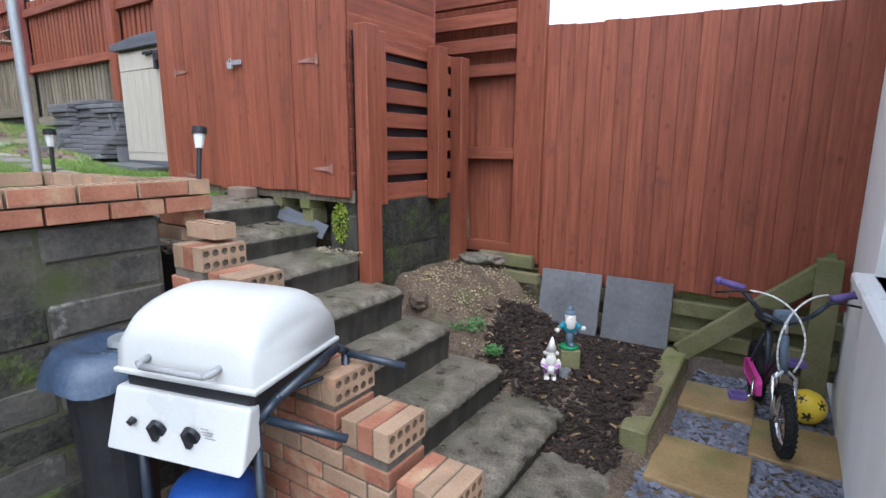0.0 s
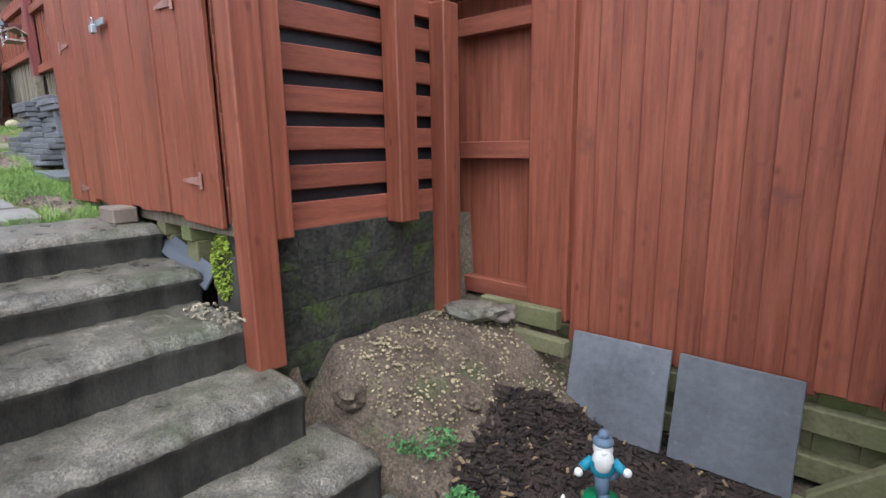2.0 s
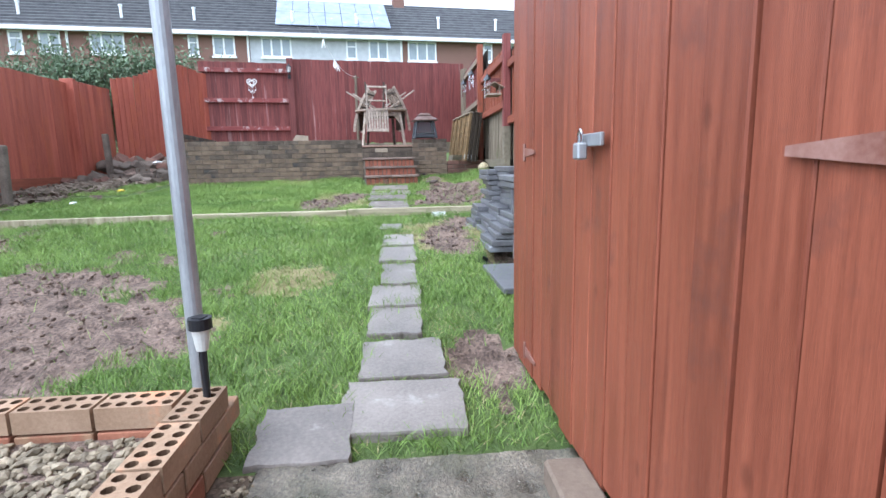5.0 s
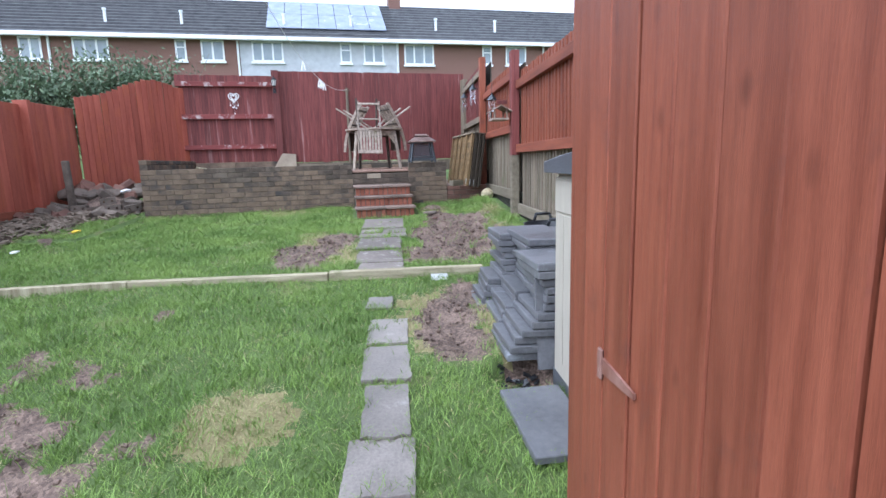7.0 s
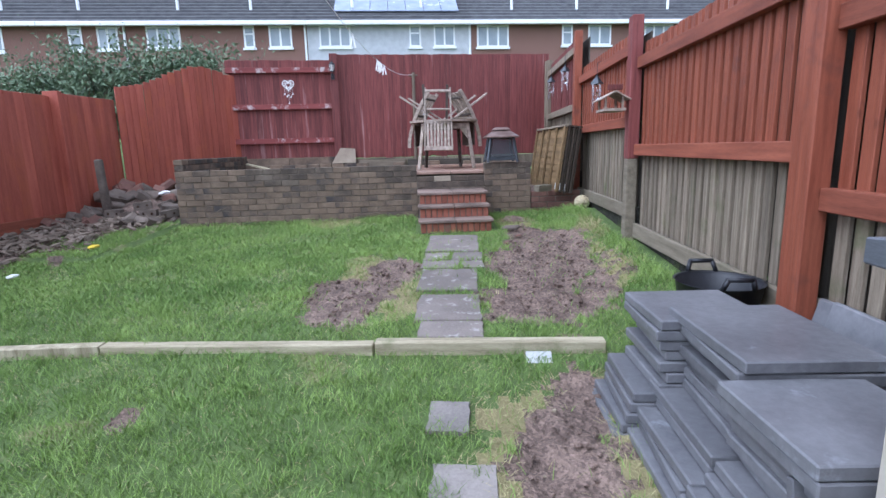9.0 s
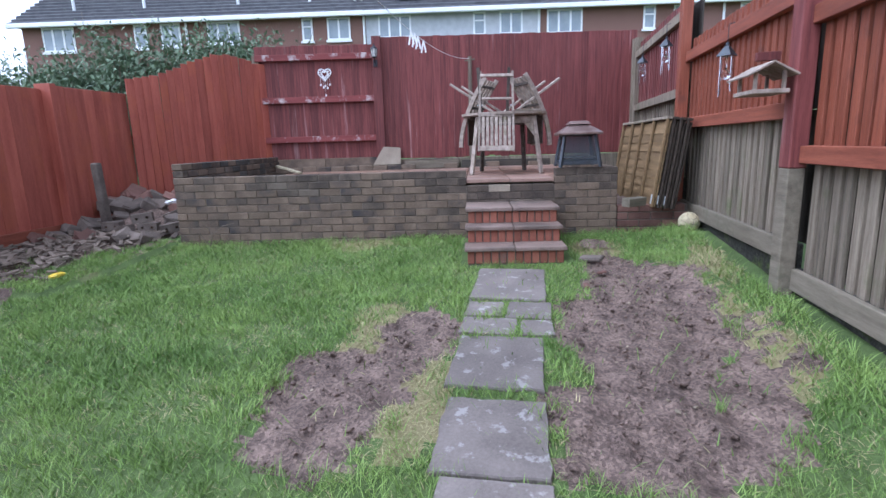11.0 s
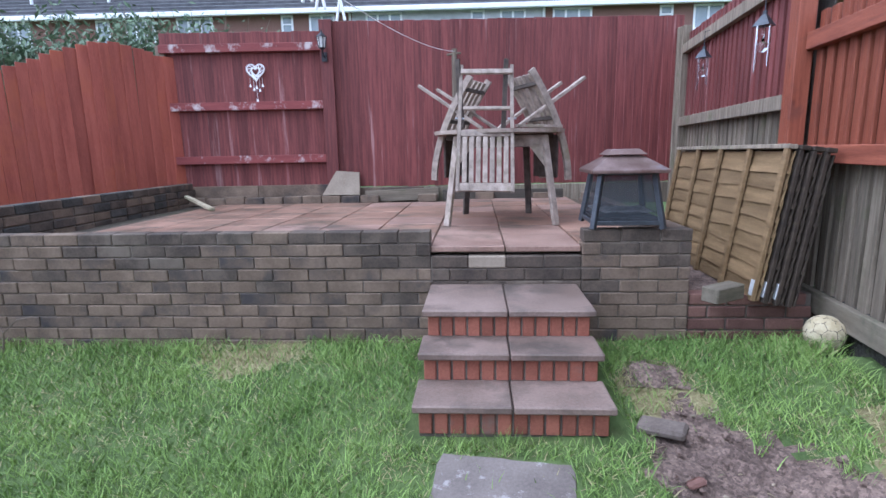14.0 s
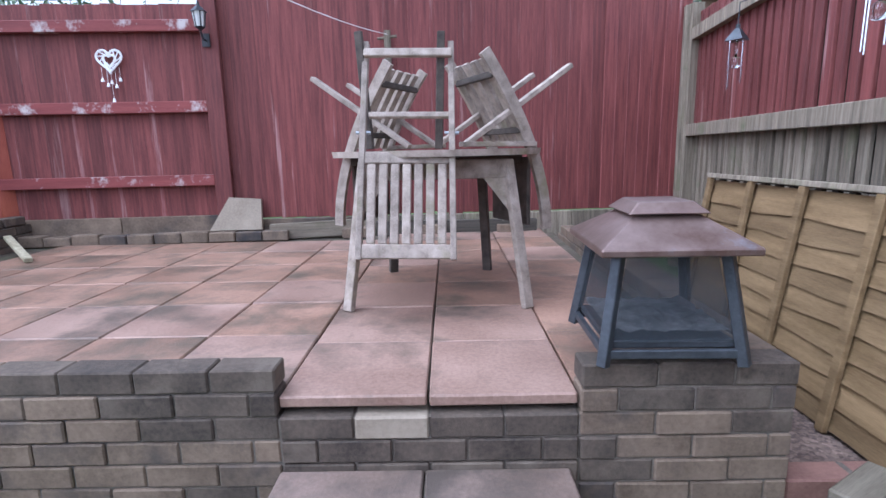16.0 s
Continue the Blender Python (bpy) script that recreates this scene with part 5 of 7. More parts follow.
def wheel(bike, cx, cy, cz, r, name):
    """A wheel turning about the x axis."""
    w = part(name, solid(lambda b: add_rod(b, (cx - 0.035, cy, cz), (cx + 0.035, cy, cz), 0.018)), CHROME, bike, "spoked wheel")
    bm = bmesh.new()
    n, k = 36, 8
    ring = [[bm.verts.new((cx + 0.026 * math.sin(b) * 1.0, cy + (r - 0.026 + 0.026 * math.cos(b)) * math.cos(a), cz + (r - 0.026 + 0.026 * math.cos(b)) * math.sin(a))) for b in [6.2832 * j / k for j in range(k)]] for a in [6.2832 * i / n for i in range(n)]]
    for i in range(n):
        for j in range(k):
            bm.faces.new((ring[i][j], ring[(i + 1) % n][j], ring[(i + 1) % n][(j + 1) % k], ring[i][(j + 1) % k]))
    for i in range(n * 2):
        a = 6.2832 * i / (n * 2)
        for dx in (-0.014, 0.014) if i % 2 else (0.0,):
            add_box(bm, -0.007, 0.007, -0.006, 0.006, -0.004, 0.006, Matrix.Translation((cx + dx, cy + (r - 0.002) * math.cos(a), cz + (r - 0.002) * math.sin(a))) @ Matrix.Rotation(a - math.pi / 2, 4, "X"))
    part("tyre", bm, RUBBER, w, "knobbly black tyre")
    bm = bmesh.new()
    pts = [(cx, cy + (r - 0.052) * math.cos(6.2832 * i / 24), cz + (r - 0.052) * math.sin(6.2832 * i / 24)) for i in range(25)]
    add_tube(bm, pts, 0.009, 6)
    part("rim", bm, CHROME, w)
    bm = bmesh.new()
    for i in range(14):
        a = 6.2832 * i / 14
        add_rod(bm, (cx + (0.02 if i % 2 else -0.02), cy, cz), (cx, cy + (r - 0.055) * math.cos(a), cz + (r - 0.055) * math.sin(a)), 0.0016, sides=4)
    part("spokes", bm, CHROME, w)


def bicycle():
    """Child's bicycle facing -y, its front wheel nearest the flags."""
    b = thing("child_bicycle", "small child's bicycle in black and pink with purple grips", "bicycle", Matrix.Translation((0.135, 2.96, -0.098)) @ Matrix.Rotation(radians(13), 4, "Z") @ Matrix.Rotation(radians(-2), 4, "Y") @ Matrix.Scale(1.07, 4))
    R = 0.17
    wheel(b, 0, 0.05, R, R, "front_wheel")
    wheel(b, 0, 0.66, R, R, "rear_wheel")

    def tube(name, pts, r, mt, label=""):
        bm = bmesh.new()
        add_tube(bm, pts, r)
        return part(name, bm, mt, b, label, soft=True)
    for sx in (-1, 1):
        tube("fork_leg", [(sx * 0.045, 0.05, R), (sx * 0.045, 0.10, 0.36), (sx * 0.015, 0.115, 0.39)], 0.012, CHROME)
    tube("steering_tube", [(0, 0.115, 0.38), (0, 0.15, 0.56)], 0.019, SLATEBLUE)
    tube("frame_tube", [(0, 0.145, 0.53), (0, 0.42, 0.24)], 0.02, BBQBLUE)
    tube("frame_tube", [(0, 0.13, 0.45), (0, 0.40, 0.22)], 0.016, BBQBLUE)
    tube("seat_tube", [(0, 0.40, 0.20), (0, 0.47, 0.52)], 0.015, BBQBLUE)
    for sx in (-1, 1):
        tube("chain_stay", [(sx * 0.05, 0.66, R), (sx * 0.03, 0.42, 0.22)], 0.01, BBQBLUE)
        tube("seat_stay", [(sx * 0.05, 0.66, R), (sx * 0.02, 0.46, 0.46)], 0.009, BBQBLUE)
    tube("handlebar", [(-0.25, 0.21, 0.79), (-0.19, 0.18, 0.765), (-0.10, 0.155, 0.66), (0, 0.15, 0.615), (0.10, 0.155, 0.66), (0.19, 0.18, 0.74), (0.24, 0.19, 0.755)], 0.011, BBQBLUE)
    tube("stem", [(0, 0.15, 0.55), (0, 0.15, 0.63)], 0.013, CHROME)
    for sx, z0, z1 in ((-1, 0.775, 0.80), (1, 0.745, 0.765)):
        bm = bmesh.new()
        add_rod(bm, (sx * 0.18, 0.178, z0), (sx * 0.285, 0.215, z1), 0.019, 0.017, 12)
        add_ball(bm, (sx * 0.29, 0.217, z1), 0.022)
        part("grip", bm, PURPLE, b, "purple handlebar grip", soft=True)
        tube("brake_lever", [(sx * 0.15, 0.15, z0 - 0.01), (sx * 0.22, 0.145, z1 - 0.03), (sx * 0.31, 0.17, z1 - 0.05)], 0.006, BLACK)
    for sx in (-1, 1):
        pts = []
        p0, p1, p2, p3 = Vector((sx * 0.16, 0.16, 0.77)), Vector((sx * 0.0, 0.02, 0.80)), Vector((sx * -0.10, -0.02, 0.62)), Vector((sx * -0.03, 0.07, 0.41))
        for i in range(17):
            t = i / 16
            pts.append((1 - t) ** 3 * p0 + 3 * t * (1 - t) ** 2 * p1 + 3 * t * t * (1 - t) * p2 + t ** 3 * p3)
        tube("brake_cable", pts, 0.0045, WHITE, "white brake cable")
    bm = bmesh.new()
    for sx in (-1, 1):
        add_tube(bm, [(sx * 0.01, 0.085, 0.405), (sx * 0.04, 0.075, 0.37), (sx * 0.035, 0.07, 0.33)], 0.007)
    part("caliper_brake", bm, CHROME, b)
    tube("pedal_crank", [(-0.06, 0.42, 0.22), (-0.075, 0.36, 0.14), (-0.10, 0.355, 0.135)], 0.008, CHROME)
    tube("pedal_crank", [(0.06, 0.42, 0.22), (0.075, 0.47, 0.30), (0.10, 0.475, 0.305)], 0.008, CHROME)
    for sx, y, z in ((-1, 0.355, 0.135), (1, 0.475, 0.305)):
        bm = solid(lambda q: (add_box(q, sx * 0.105, sx * 0.185, y - 0.04, y - 0.026, z - 0.012, z + 0.012), add_box(q, sx * 0.105, sx * 0.185, y + 0.026, y + 0.04, z - 0.012, z + 0.012), add_box(q, sx * 0.10, sx * 0.112, y - 0.026, y + 0.026, z - 0.012, z + 0.012), add_box(q, sx * 0.176, sx * 0.187, y - 0.026, y + 0.026, z - 0.012, z + 0.012)))
        part("pedal", bm, PURPLE, b)
    bm = solid(lambda q: add_box(q, -0.058, -0.042, 0.32, 0.68, 0.15, 0.245), 0.02, 2)
    part("chain_guard", bm, PINK, b, "magenta chain guard")
    bm = solid(lambda q: add_box(q, -0.05, 0.05, 0.16, 0.21, 0.60, 0.68), 0.02, 2)
    part("handlebar_pad", bm, SLATEBLUE, b)
    bm = bmesh.new()
    add_ball(bm, (0, 0.52, 0.545), 0.1, scale=(0.6, 1.15, 0.32))
    part("saddle", bm, BLACK, b, soft=True)
    return b


bicycle()


def football(name, c, r, base, patch, label, patches):
    f = thing(name, label, "ball", Matrix.Translation(c))
    bm = bmesh.new()
    add_ball(bm, (0, 0, 0), r, 24, 16)
    part("shell", bm, base, f, soft=True)
    phi = (1 + 5 ** 0.5) / 2
    dirs = [Vector(v).normalized() for v in ((0, 1, phi), (0, -1, phi), (0, 1, -phi), (0, -1, -phi), (1, phi, 0), (-1, phi, 0), (1, -phi, 0), (-1, -phi, 0), (phi, 0, 1), (-phi, 0, 1), (phi, 0, -1), (-phi, 0, -1))]
    turn = Euler((0.5, 0.3, 0.7)).to_matrix()
    dirs = [turn @ d for d in dirs]
    if patches:
        for d in dirs:
            bm = bmesh.new()
            q = d.to_track_quat("Z", "Y").to_matrix()
            vs = [bm.verts.new((q @ Vector((0.33 * math.cos(6.2832 * i / 5), 0.33 * math.sin(6.2832 * i / 5), 1))).normalized() * r * 1.006) for i in range(5)]
            mid = bm.verts.new(d * r * 1.012)
            for i in range(5):
                bm.faces.new((mid, vs[i], vs[(i + 1) % 5]))
            part("patch", bm, patch, f)
    else:
        bm = bmesh.new()
        for d in dirs:
            q = d.to_track_quat("Z", "Y").to_matrix()
            vs = [(q @ Vector((0.36 * math.cos(6.2832 * i / 5), 0.36 * math.sin(6.2832 * i / 5), 1))).normalized() * r * 1.0 for i in range(5)]
            for i in range(5):
                add_rod(bm, vs[i], vs[(i + 1) % 5], r * 0.022, sides=4)
            for v in vs:
                add_rod(bm, v, (v + (v - d * v.dot(d)) * 0.62).normalized() * r, r * 0.022, sides=4)
        part("seams", bm, patch, f)


football("play_ball", (0.24, 3.50, -0.02), 0.10, YELLOW, BLACK, "yellow ball with black patches behind the bicycle", True)
football("football", (-11.39, 3.325, 1.85), 0.098, BALLWHITE, SEAM, "dirty white leather football on the grass", False)


def barbecue():
    b = thing("gas_barbecue", "gas barbecue with white domed lid on dark tube frame", "barbecue", Matrix.Translation((-1.545, 1.04, -0.005)) @ Matrix.Rotation(radians(15), 4, "Z"))
    hw, hd, rim = 0.265, 0.235, 0.75
    # domed lid: arched profile from front to back, rounded at the ends
    bm = bmesh.new()
    rows = []
    n, k = 16, 14
    for i in range(n + 1):
        s = -1 + 2 * i / n
        e = (1 - abs(s) ** 6) ** 0.5
        row = []
        for j in range(k + 1):
            a = math.pi * j / k
            y = -math.cos(a) * hd
            z = rim + (0.03 + 0.205 * math.sin(a) ** 0.62 * (0.85 + 0.15 * e)) * (0.72 + 0.28 * e) * (1.0 if 0 < j < k else 0.1)
            row.append(bm.verts.new((s * hw * 0.985, y, z)))
        rows.append(row)
    for r0, r1 in zip(rows, rows[1:]):
        for j in range(k):
            bm.faces.new((r0[j], r1[j], r1[j + 1], r0[j + 1]))
    for r in (rows[0], rows[-1]):
        bm.faces.new(r)
    bmesh.ops.recalc_face_normals(bm, faces=bm.faces)
    lid = part("lid", bm, ENAMEL, b, "white enamelled domed lid", soft=True)
    part("lid_rim", solid(lambda q: add_box(q, -hw - 0.008, hw + 0.008, -hd - 0.01, hd + 0.01, rim - 0.012, rim + 0.006), 0.006, 2), ENAMEL, lid)
    bm = bmesh.new()
    add_tube(bm, [(-0.13, -hd + 0.01, rim + 0.055), (-0.13, -hd - 0.035, rim + 0.05), (-0.11, -hd - 0.045, rim + 0.045), (0.12, -hd - 0.045, rim + 0.045), (0.14, -hd - 0.035, rim + 0.05), (0.14, -hd + 0.01, rim + 0.055)], 0.011)
    part("handle", bm, GREYPLASTIC, lid, "grey lid handle", soft=True)
    part("firebox", solid(lambda q: add_box(q, -hw + 0.02, hw - 0.02, -hd + 0.01, hd - 0.01, rim - 0.10, rim - 0.012), 0.01), BLACK, b)

    def panel(q):
        v = add_box(q, -hw - 0.005, hw - 0.015, -1, 0, 0, 1)
        for p in v:
            top = p.co.z > 0.5
            front = p.co.y < -0.5
            p.co.z = rim - 0.055 if top else rim - 0.245 + (0.05 if not front else 0)
            p.co.y = (-hd - 0.01 if top else -hd - 0.07) if front else -hd + 0.04
    pan = part("control_panel", solid(panel, 0.012, 3), ENAMEL, b, "white sloping control panel")
    tilt = math.atan2(0.06, 0.19)
    face = Matrix.Translation((0, -hd - 0.042, rim - 0.15)) @ Matrix.Rotation(math.pi / 2 + tilt, 4, "X")
    for x in (-0.07, 0.06):
        bm = bmesh.new()
        add_rod(bm, (0, 0, 0), (0, 0, 0.014), 0.031, 0.028, 24)
        add_box(bm, -0.008, 0.008, -0.029, 0.029, 0.012, 0.032)
        part("knob", bm, BLACK, pan, "black control knob", m=face @ Matrix.Translation((x, 0, 0)))
    bm = bmesh.new()
    add_rod(bm, (0, 0, 0), (0, 0, 0.018), 0.013, 0.011, 14)
    part("igniter", bm, BLACK, pan, m=face @ Matrix.Translation((-0.165, 0.012, 0)))
    for k in range(7):
        part("print_bar", solid(lambda q: add_box(q, 0.105, 0.105 + (0.03, 0.045, 0.035, 0.04, 0.03, 0.04, 0.025)[k], -0.045 + k * 0.013, -0.041 + k * 0.013, 0.0, 0.0015)), GREYPLASTIC, pan, m=face)
    for k in range(3):
        part("vent_slot", solid(lambda q: add_box(q, 0.20, 0.235, -0.078 + k * 0.011, -0.073 + k * 0.011, 0.0, 0.002)), GREYPLASTIC, pan, m=face)

    def tube(name, pts, r=0.016):
        bm = bmesh.new()
        add_tube(bm, pts, r, 10)
        part(name, bm, BBQBLUE, b, soft=True)
    for sx in (-1, 1):
        tube("frame_tube", [(sx * (hw - 0.03), -hd + 0.03, -0.13), (sx * (hw - 0.03), -hd + 0.03, rim - 0.12), (sx * (hw + 0.01), -hd + 0.09, rim - 0.06), (sx * (hw + 0.03), hd - 0.05, rim - 0.015), (sx * (hw + 0.035), hd, rim - 0.05), (sx * (hw + 0.035), hd, -0.13)])
    tube("side_arm", [(hw + 0.03, hd, rim - 0.055), (hw + 0.27, hd + 0.02, rim - 0.085)], 0.014)
    tube("side_arm", [(hw - 0.01, -hd + 0.06, rim - 0.12), (hw + 0.24, -hd + 0.10, rim - 0.16)], 0.014)
    tube("side_arm", [(hw - 0.02, 0.0, rim - 0.10), (hw + 0.04, hd, rim - 0.115)], 0.008)
    tube("cross_bar", [(-hw + 0.03, -hd + 0.03, 0.14), (hw - 0.03, -hd + 0.03, 0.14)])
    tube("cross_bar", [(-hw - 0.03, hd, 0.14), (hw + 0.03, hd, 0.14)])
    g = thing("gas_bottle", "blue painted gas bottle under the barbecue", "gas bottle", Matrix.Translation((-1.60, 0.95, -0.13)))
    bm = bmesh.new()
    add_rod(bm, (0, 0, 0.03), (0, 0, 0.36), 0.15, 0.15, 24)
    add_ball(bm, (0, 0, 0.36), 0.15, 24, 12, (1, 1, 0.6))
    add_rod(bm, (0, 0, 0), (0, 0, 0.04), 0.11, 0.11, 20)
    part("bottle", bm, GASBLUE, g, soft=True)
    bm = bmesh.new()
    add_rod(bm, (0, 0, 0.44), (0, 0, 0.50), 0.02)
    add_rod(bm, (-0.05, 0, 0.48), (0.03, 0, 0.48), 0.014)
    part("valve", bm, CHROME, g)


barbecue()


def covered_tub():
    t = thing("plastic_tub", "navy lidded tub with water pooled on its sagging cover", "tub", Matrix.Translation((-2.0, 0.83, 0.045)) @ Matrix.Scale(0.8, 4, (1, 0, 0)) @ Matrix.Scale(0.8, 4, (0, 1, 0)))
    bm = bmesh.new()
    add_rod(bm, (0, 0, -0.1), (0, 0, 0.62), 0.14, 0.18, 20)
    part("tub_body", bm, BLACK, t)
    bm = bmesh.new()
    n = 28
    rings = []
    for r, z in ((0.02, 0.675), (0.08, 0.68), (0.12, 0.70), (0.20, 0.70), (0.25, 0.66), (0.265, 0.61)):
        rings.append([bm.verts.new((r * (1 + 0.05 * math.sin(5 * a)) * math.cos(a), r * (1 + 0.05 * math.sin(5 * a)) * math.sin(a), z - (0.03 * abs(math.sin(2.5 * a)) if r > 0.2 else 0))) for a in [6.2832 * i / n for i in range(n)]])
    bm.faces.new(rings[0])
    for r0, r1 in zip(rings, rings[1:]):
        for i in range(n):
            bm.faces.new((r0[i], r0[(i + 1) % n], r1[(i + 1) % n], r1[i]))
    bmesh.ops.recalc_face_normals(bm, faces=bm.faces)
    part("cover", bm, TARP, t, "wet navy plastic cover", soft=True)
    bm = bmesh.new()
    add_rod(bm, (0.03, 0.08, 0.69), (0.03, 0.08, 0.712), 0.085, 0.08, 24)
    part("ring_lid", bm, STEEL, t, "pale worn round lid")


covered_tub()


def window_1():
    w = thing("window_1", "white plastic window with a deep sill in the house wall", "window", kind="structure")
    part("window_sill", solid(lambda b: add_box(b, 0.30, 0.70, 1.45, 3.05, 0.83, 0.885), 0.01), UPVC, w)
    y0, y1, z0, z1 = 1.5, 2.98, 0.886, 2.2
    for n, q in enumerate(((y0, y0 + 0.08, z0, z1), (y1 - 0.08, y1, z0, z1), (y0 + 0.08, y1 - 0.08, z0, z0 + 0.08), (y0 + 0.08, y1 - 0.08, z1 - 0.08, z1), (2.2, 2.28, z0 + 0.08, z1 - 0.08))):
        part("window_frame", solid(lambda b: add_box(b, 0.47, 0.54, *q), 0.004), UPVC, w)
    for a, c in ((1.58, 2.2), (2.28, 2.90)):
        part("pane", solid(lambda b: add_box(b, 0.50, 0.51, a, c, z0 + 0.08, z1 - 0.08)), WINDOWGLASS, w)


window_1()


# ---- shed fittings ----
HINGE = surface("paint_smeared_steel", (0.17, 0.065, 0.045), (0.33, 0.19, 0.155), 0.5, 12, (1, 1, 1), 0.2, 60, 0.15)


def tee_hinge(x, z, way, tone):
    h = thing("tee_hinge", "painted strap hinge on the shed door", "hinge", group="shed hinges")
    bm = solid(lambda b: add_box(b, x - 0.010, x + 0.010, 2.350, 2.358, z - 0.033, z + 0.033), 0.003)
    part("plate", bm, tone, h)
    bm = bmesh.new()
    v = add_box(bm, 0, 1, 2.353, 2.358, -1, 1)
    for q in v:
        t = q.co.x
        q.co.x = x + way * (0.012 + 0.145 * t)
        q.co.z = z + (0.017 if t < 0.5 else 0.006) * (1 if q.co.z > 0 else -1)
    bmesh.ops.recalc_face_normals(bm, faces=bm.faces)
    part("strap", bm, tone, h)


for x, z, way in ((-2.465, 1.965, -1), (-2.37, 1.31, -1), (-3.99, 1.99, 1), (-3.97, 1.22, 1)):
    tee_hinge(x, z, way, HINGE)


def padlock():
    p = thing("padlock", "small steel padlock and hasp on the shed doors", "padlock")
    part("hasp", solid(lambda b: add_box(b, -3.32, -3.17, 2.335, 2.345, 1.99, 2.02), 0.002), STEEL, p)
    part("lock_body", solid(lambda b: add_box(b, -3.285, -3.245, 2.31, 2.334, 1.96, 2.0), 0.004), STEEL, p)
    bm = bmesh.new()
    add_tube(bm, [(-3.278, 2.322, 2.0), (-3.278, 2.322, 2.02), (-3.265, 2.322, 2.03), (-3.252, 2.322, 2.02), (-3.252, 2.322, 2.0)], 0.004, 6)
    part("shackle", bm, CHROME, p)


padlock()
tagged(bar("loose_brick", None, -3.30, -3.10, 2.25, 2.36, 1.09, 1.165, BRICKDULL, 0.008), "grey-brown brick on the top concrete step", "brick")
for x in (-2.68, -2.95, -3.6, -4.15):
    blk = thing("shed_pier", "short timber and block support under the shed", "support", group="shed supports")
    bar("pad_block", blk, x - 0.05, x + 0.05, 2.42, 2.56, 0.93, 1.04, MOSSWALL if x < -3 else GREENWOOD, 0.006)
    bar("pad_timber", blk, x - 0.045, x + 0.045, 2.40, 2.55, 1.04, 1.105, GREENWOOD, 0.004)
bm = solid(lambda b: add_box(b, -0.24, 0.24, -0.004, 0.004, -0.05, 0.05))
tagged(part("flashing_strip", bm, CHARCOAL, None, m=Matrix.Translation((-2.74, 2.415, 0.95)) @ Matrix.Rotation(0.25, 4, "Y") @ Matrix.Rotation(-0.5, 4, "X")), "grey flashing strip beside the steps", "flashing")
tagged(part("wall_shed_base", solid(lambda b: add_box(b, -4.2, -2.40, 2.62, 2.70, 0.5, 1.1)), CONCRETE_DARK, None), "dark retaining kerb under the shed", kind="structure")
tagged(part("wall_step_side", solid(lambda b: add_box(b, -2.45, -2.22, 2.405, 2.46, 0.5, 1.02), 0.008), CONCRETE_DARK, None), "dark concrete return beside the steps", kind="structure")


def clump(name, label, category, material, c, r, n, size, seed, flat=1.0):
    """A tuft of many small leaves."""
    rg = random.Random(seed)
    verts, faces = [], []
    for _ in range(n):
        d = Vector((rg.gauss(0, 1), rg.gauss(0, 1), rg.gauss(0, 1)))
        d.normalize()
        p = Vector(c) + Vector((d.x * r[0], d.y * r[1], d.z * r[2] * flat)) * rg.uniform(0.55, 1)
        e = Euler((rg.uniform(-1, 1), rg.uniform(-1, 1), rg.uniform(0, 6.28))).to_matrix()
        s = size * rg.uniform(0.6, 1.3)
        i = len(verts)
        verts += [tuple(p + e @ Vector(q)) for q in ((-s, 0, 0), (0, -s * 0.55, s * 0.1), (s, 0, 0), (0, s * 0.55, s * 0.1))]
        faces.append((i, i + 1, i + 2, i + 3))
    me = bpy.data.meshes.new(name)
    me.from_pydata(verts, [], faces)
    me.materials.append(material)
    return tagged(new(name, me), label, category)


clump("moss_plant", "bright yellow-green mossy plant hanging beside the post", "plant", MOSS, (-2.35, 2.40, 0.97), (0.07, 0.04, 0.14), 1300, 0.009, 1)
clump("ground_weed", "low grey-green weeds on the clay bank", "weed", WEED, (-1.66, 2.78, 0.33), (0.17, 0.13, 0.04), 900, 0.009, 2)
clump("leafy_weed", "small leafy green weed beside the steps", "weed", WEED, (-1.40, 2.72, 0.22), (0.06, 0.05, 0.04), 160, 0.014, 3)
def bank_stone(x, y, z, size, material, label, seed):
    bm = bmesh.new()
    bmesh.ops.create_icosphere(bm, subdivisions=3, radius=1.0)
    for v in bm.verts:
        q = v.co * 1.6 + Vector((seed, 0, 0))
        v.co *= 1 + 0.35 * noise.noise(q) + 0.12 * noise.noise(q * 3.5)
        v.co = Vector((v.co.x * size[0], v.co.y * size[1], v.co.z * size[2]))
    tagged(part("stone", bm, material, None, m=Matrix.Translation((x, y, z)) @ Matrix.Rotation(seed, 4, "Z")), label, "stone", "stones on the bank")


bank_stone(-1.95, 3.48, 0.60, (0.15, 0.10, 0.05), CONCRETE, "rough grey stone on top of the clay bank", 0.4)
bank_stone(-1.86, 3.62, 0.57, (0.10, 0.07, 0.045), RUBBLE, "broken grey stone on top of the clay bank", 2.0)
bank_stone(-1.93, 2.66, 0.46, (0.075, 0.06, 0.06), CLAY, "brown clay-coated stone beside the wall", 3.1)
bank_stone(-1.80, 2.78, 0.40, (0.065, 0.055, 0.045), MOSSWALL, "mossy dark stone on the clay bank", 5.2)
bank_stone(-1.62, 3.05, 0.38, (0.04, 0.05, 0.03), CLAY, "small brown stone on the clay bank", 7.7)


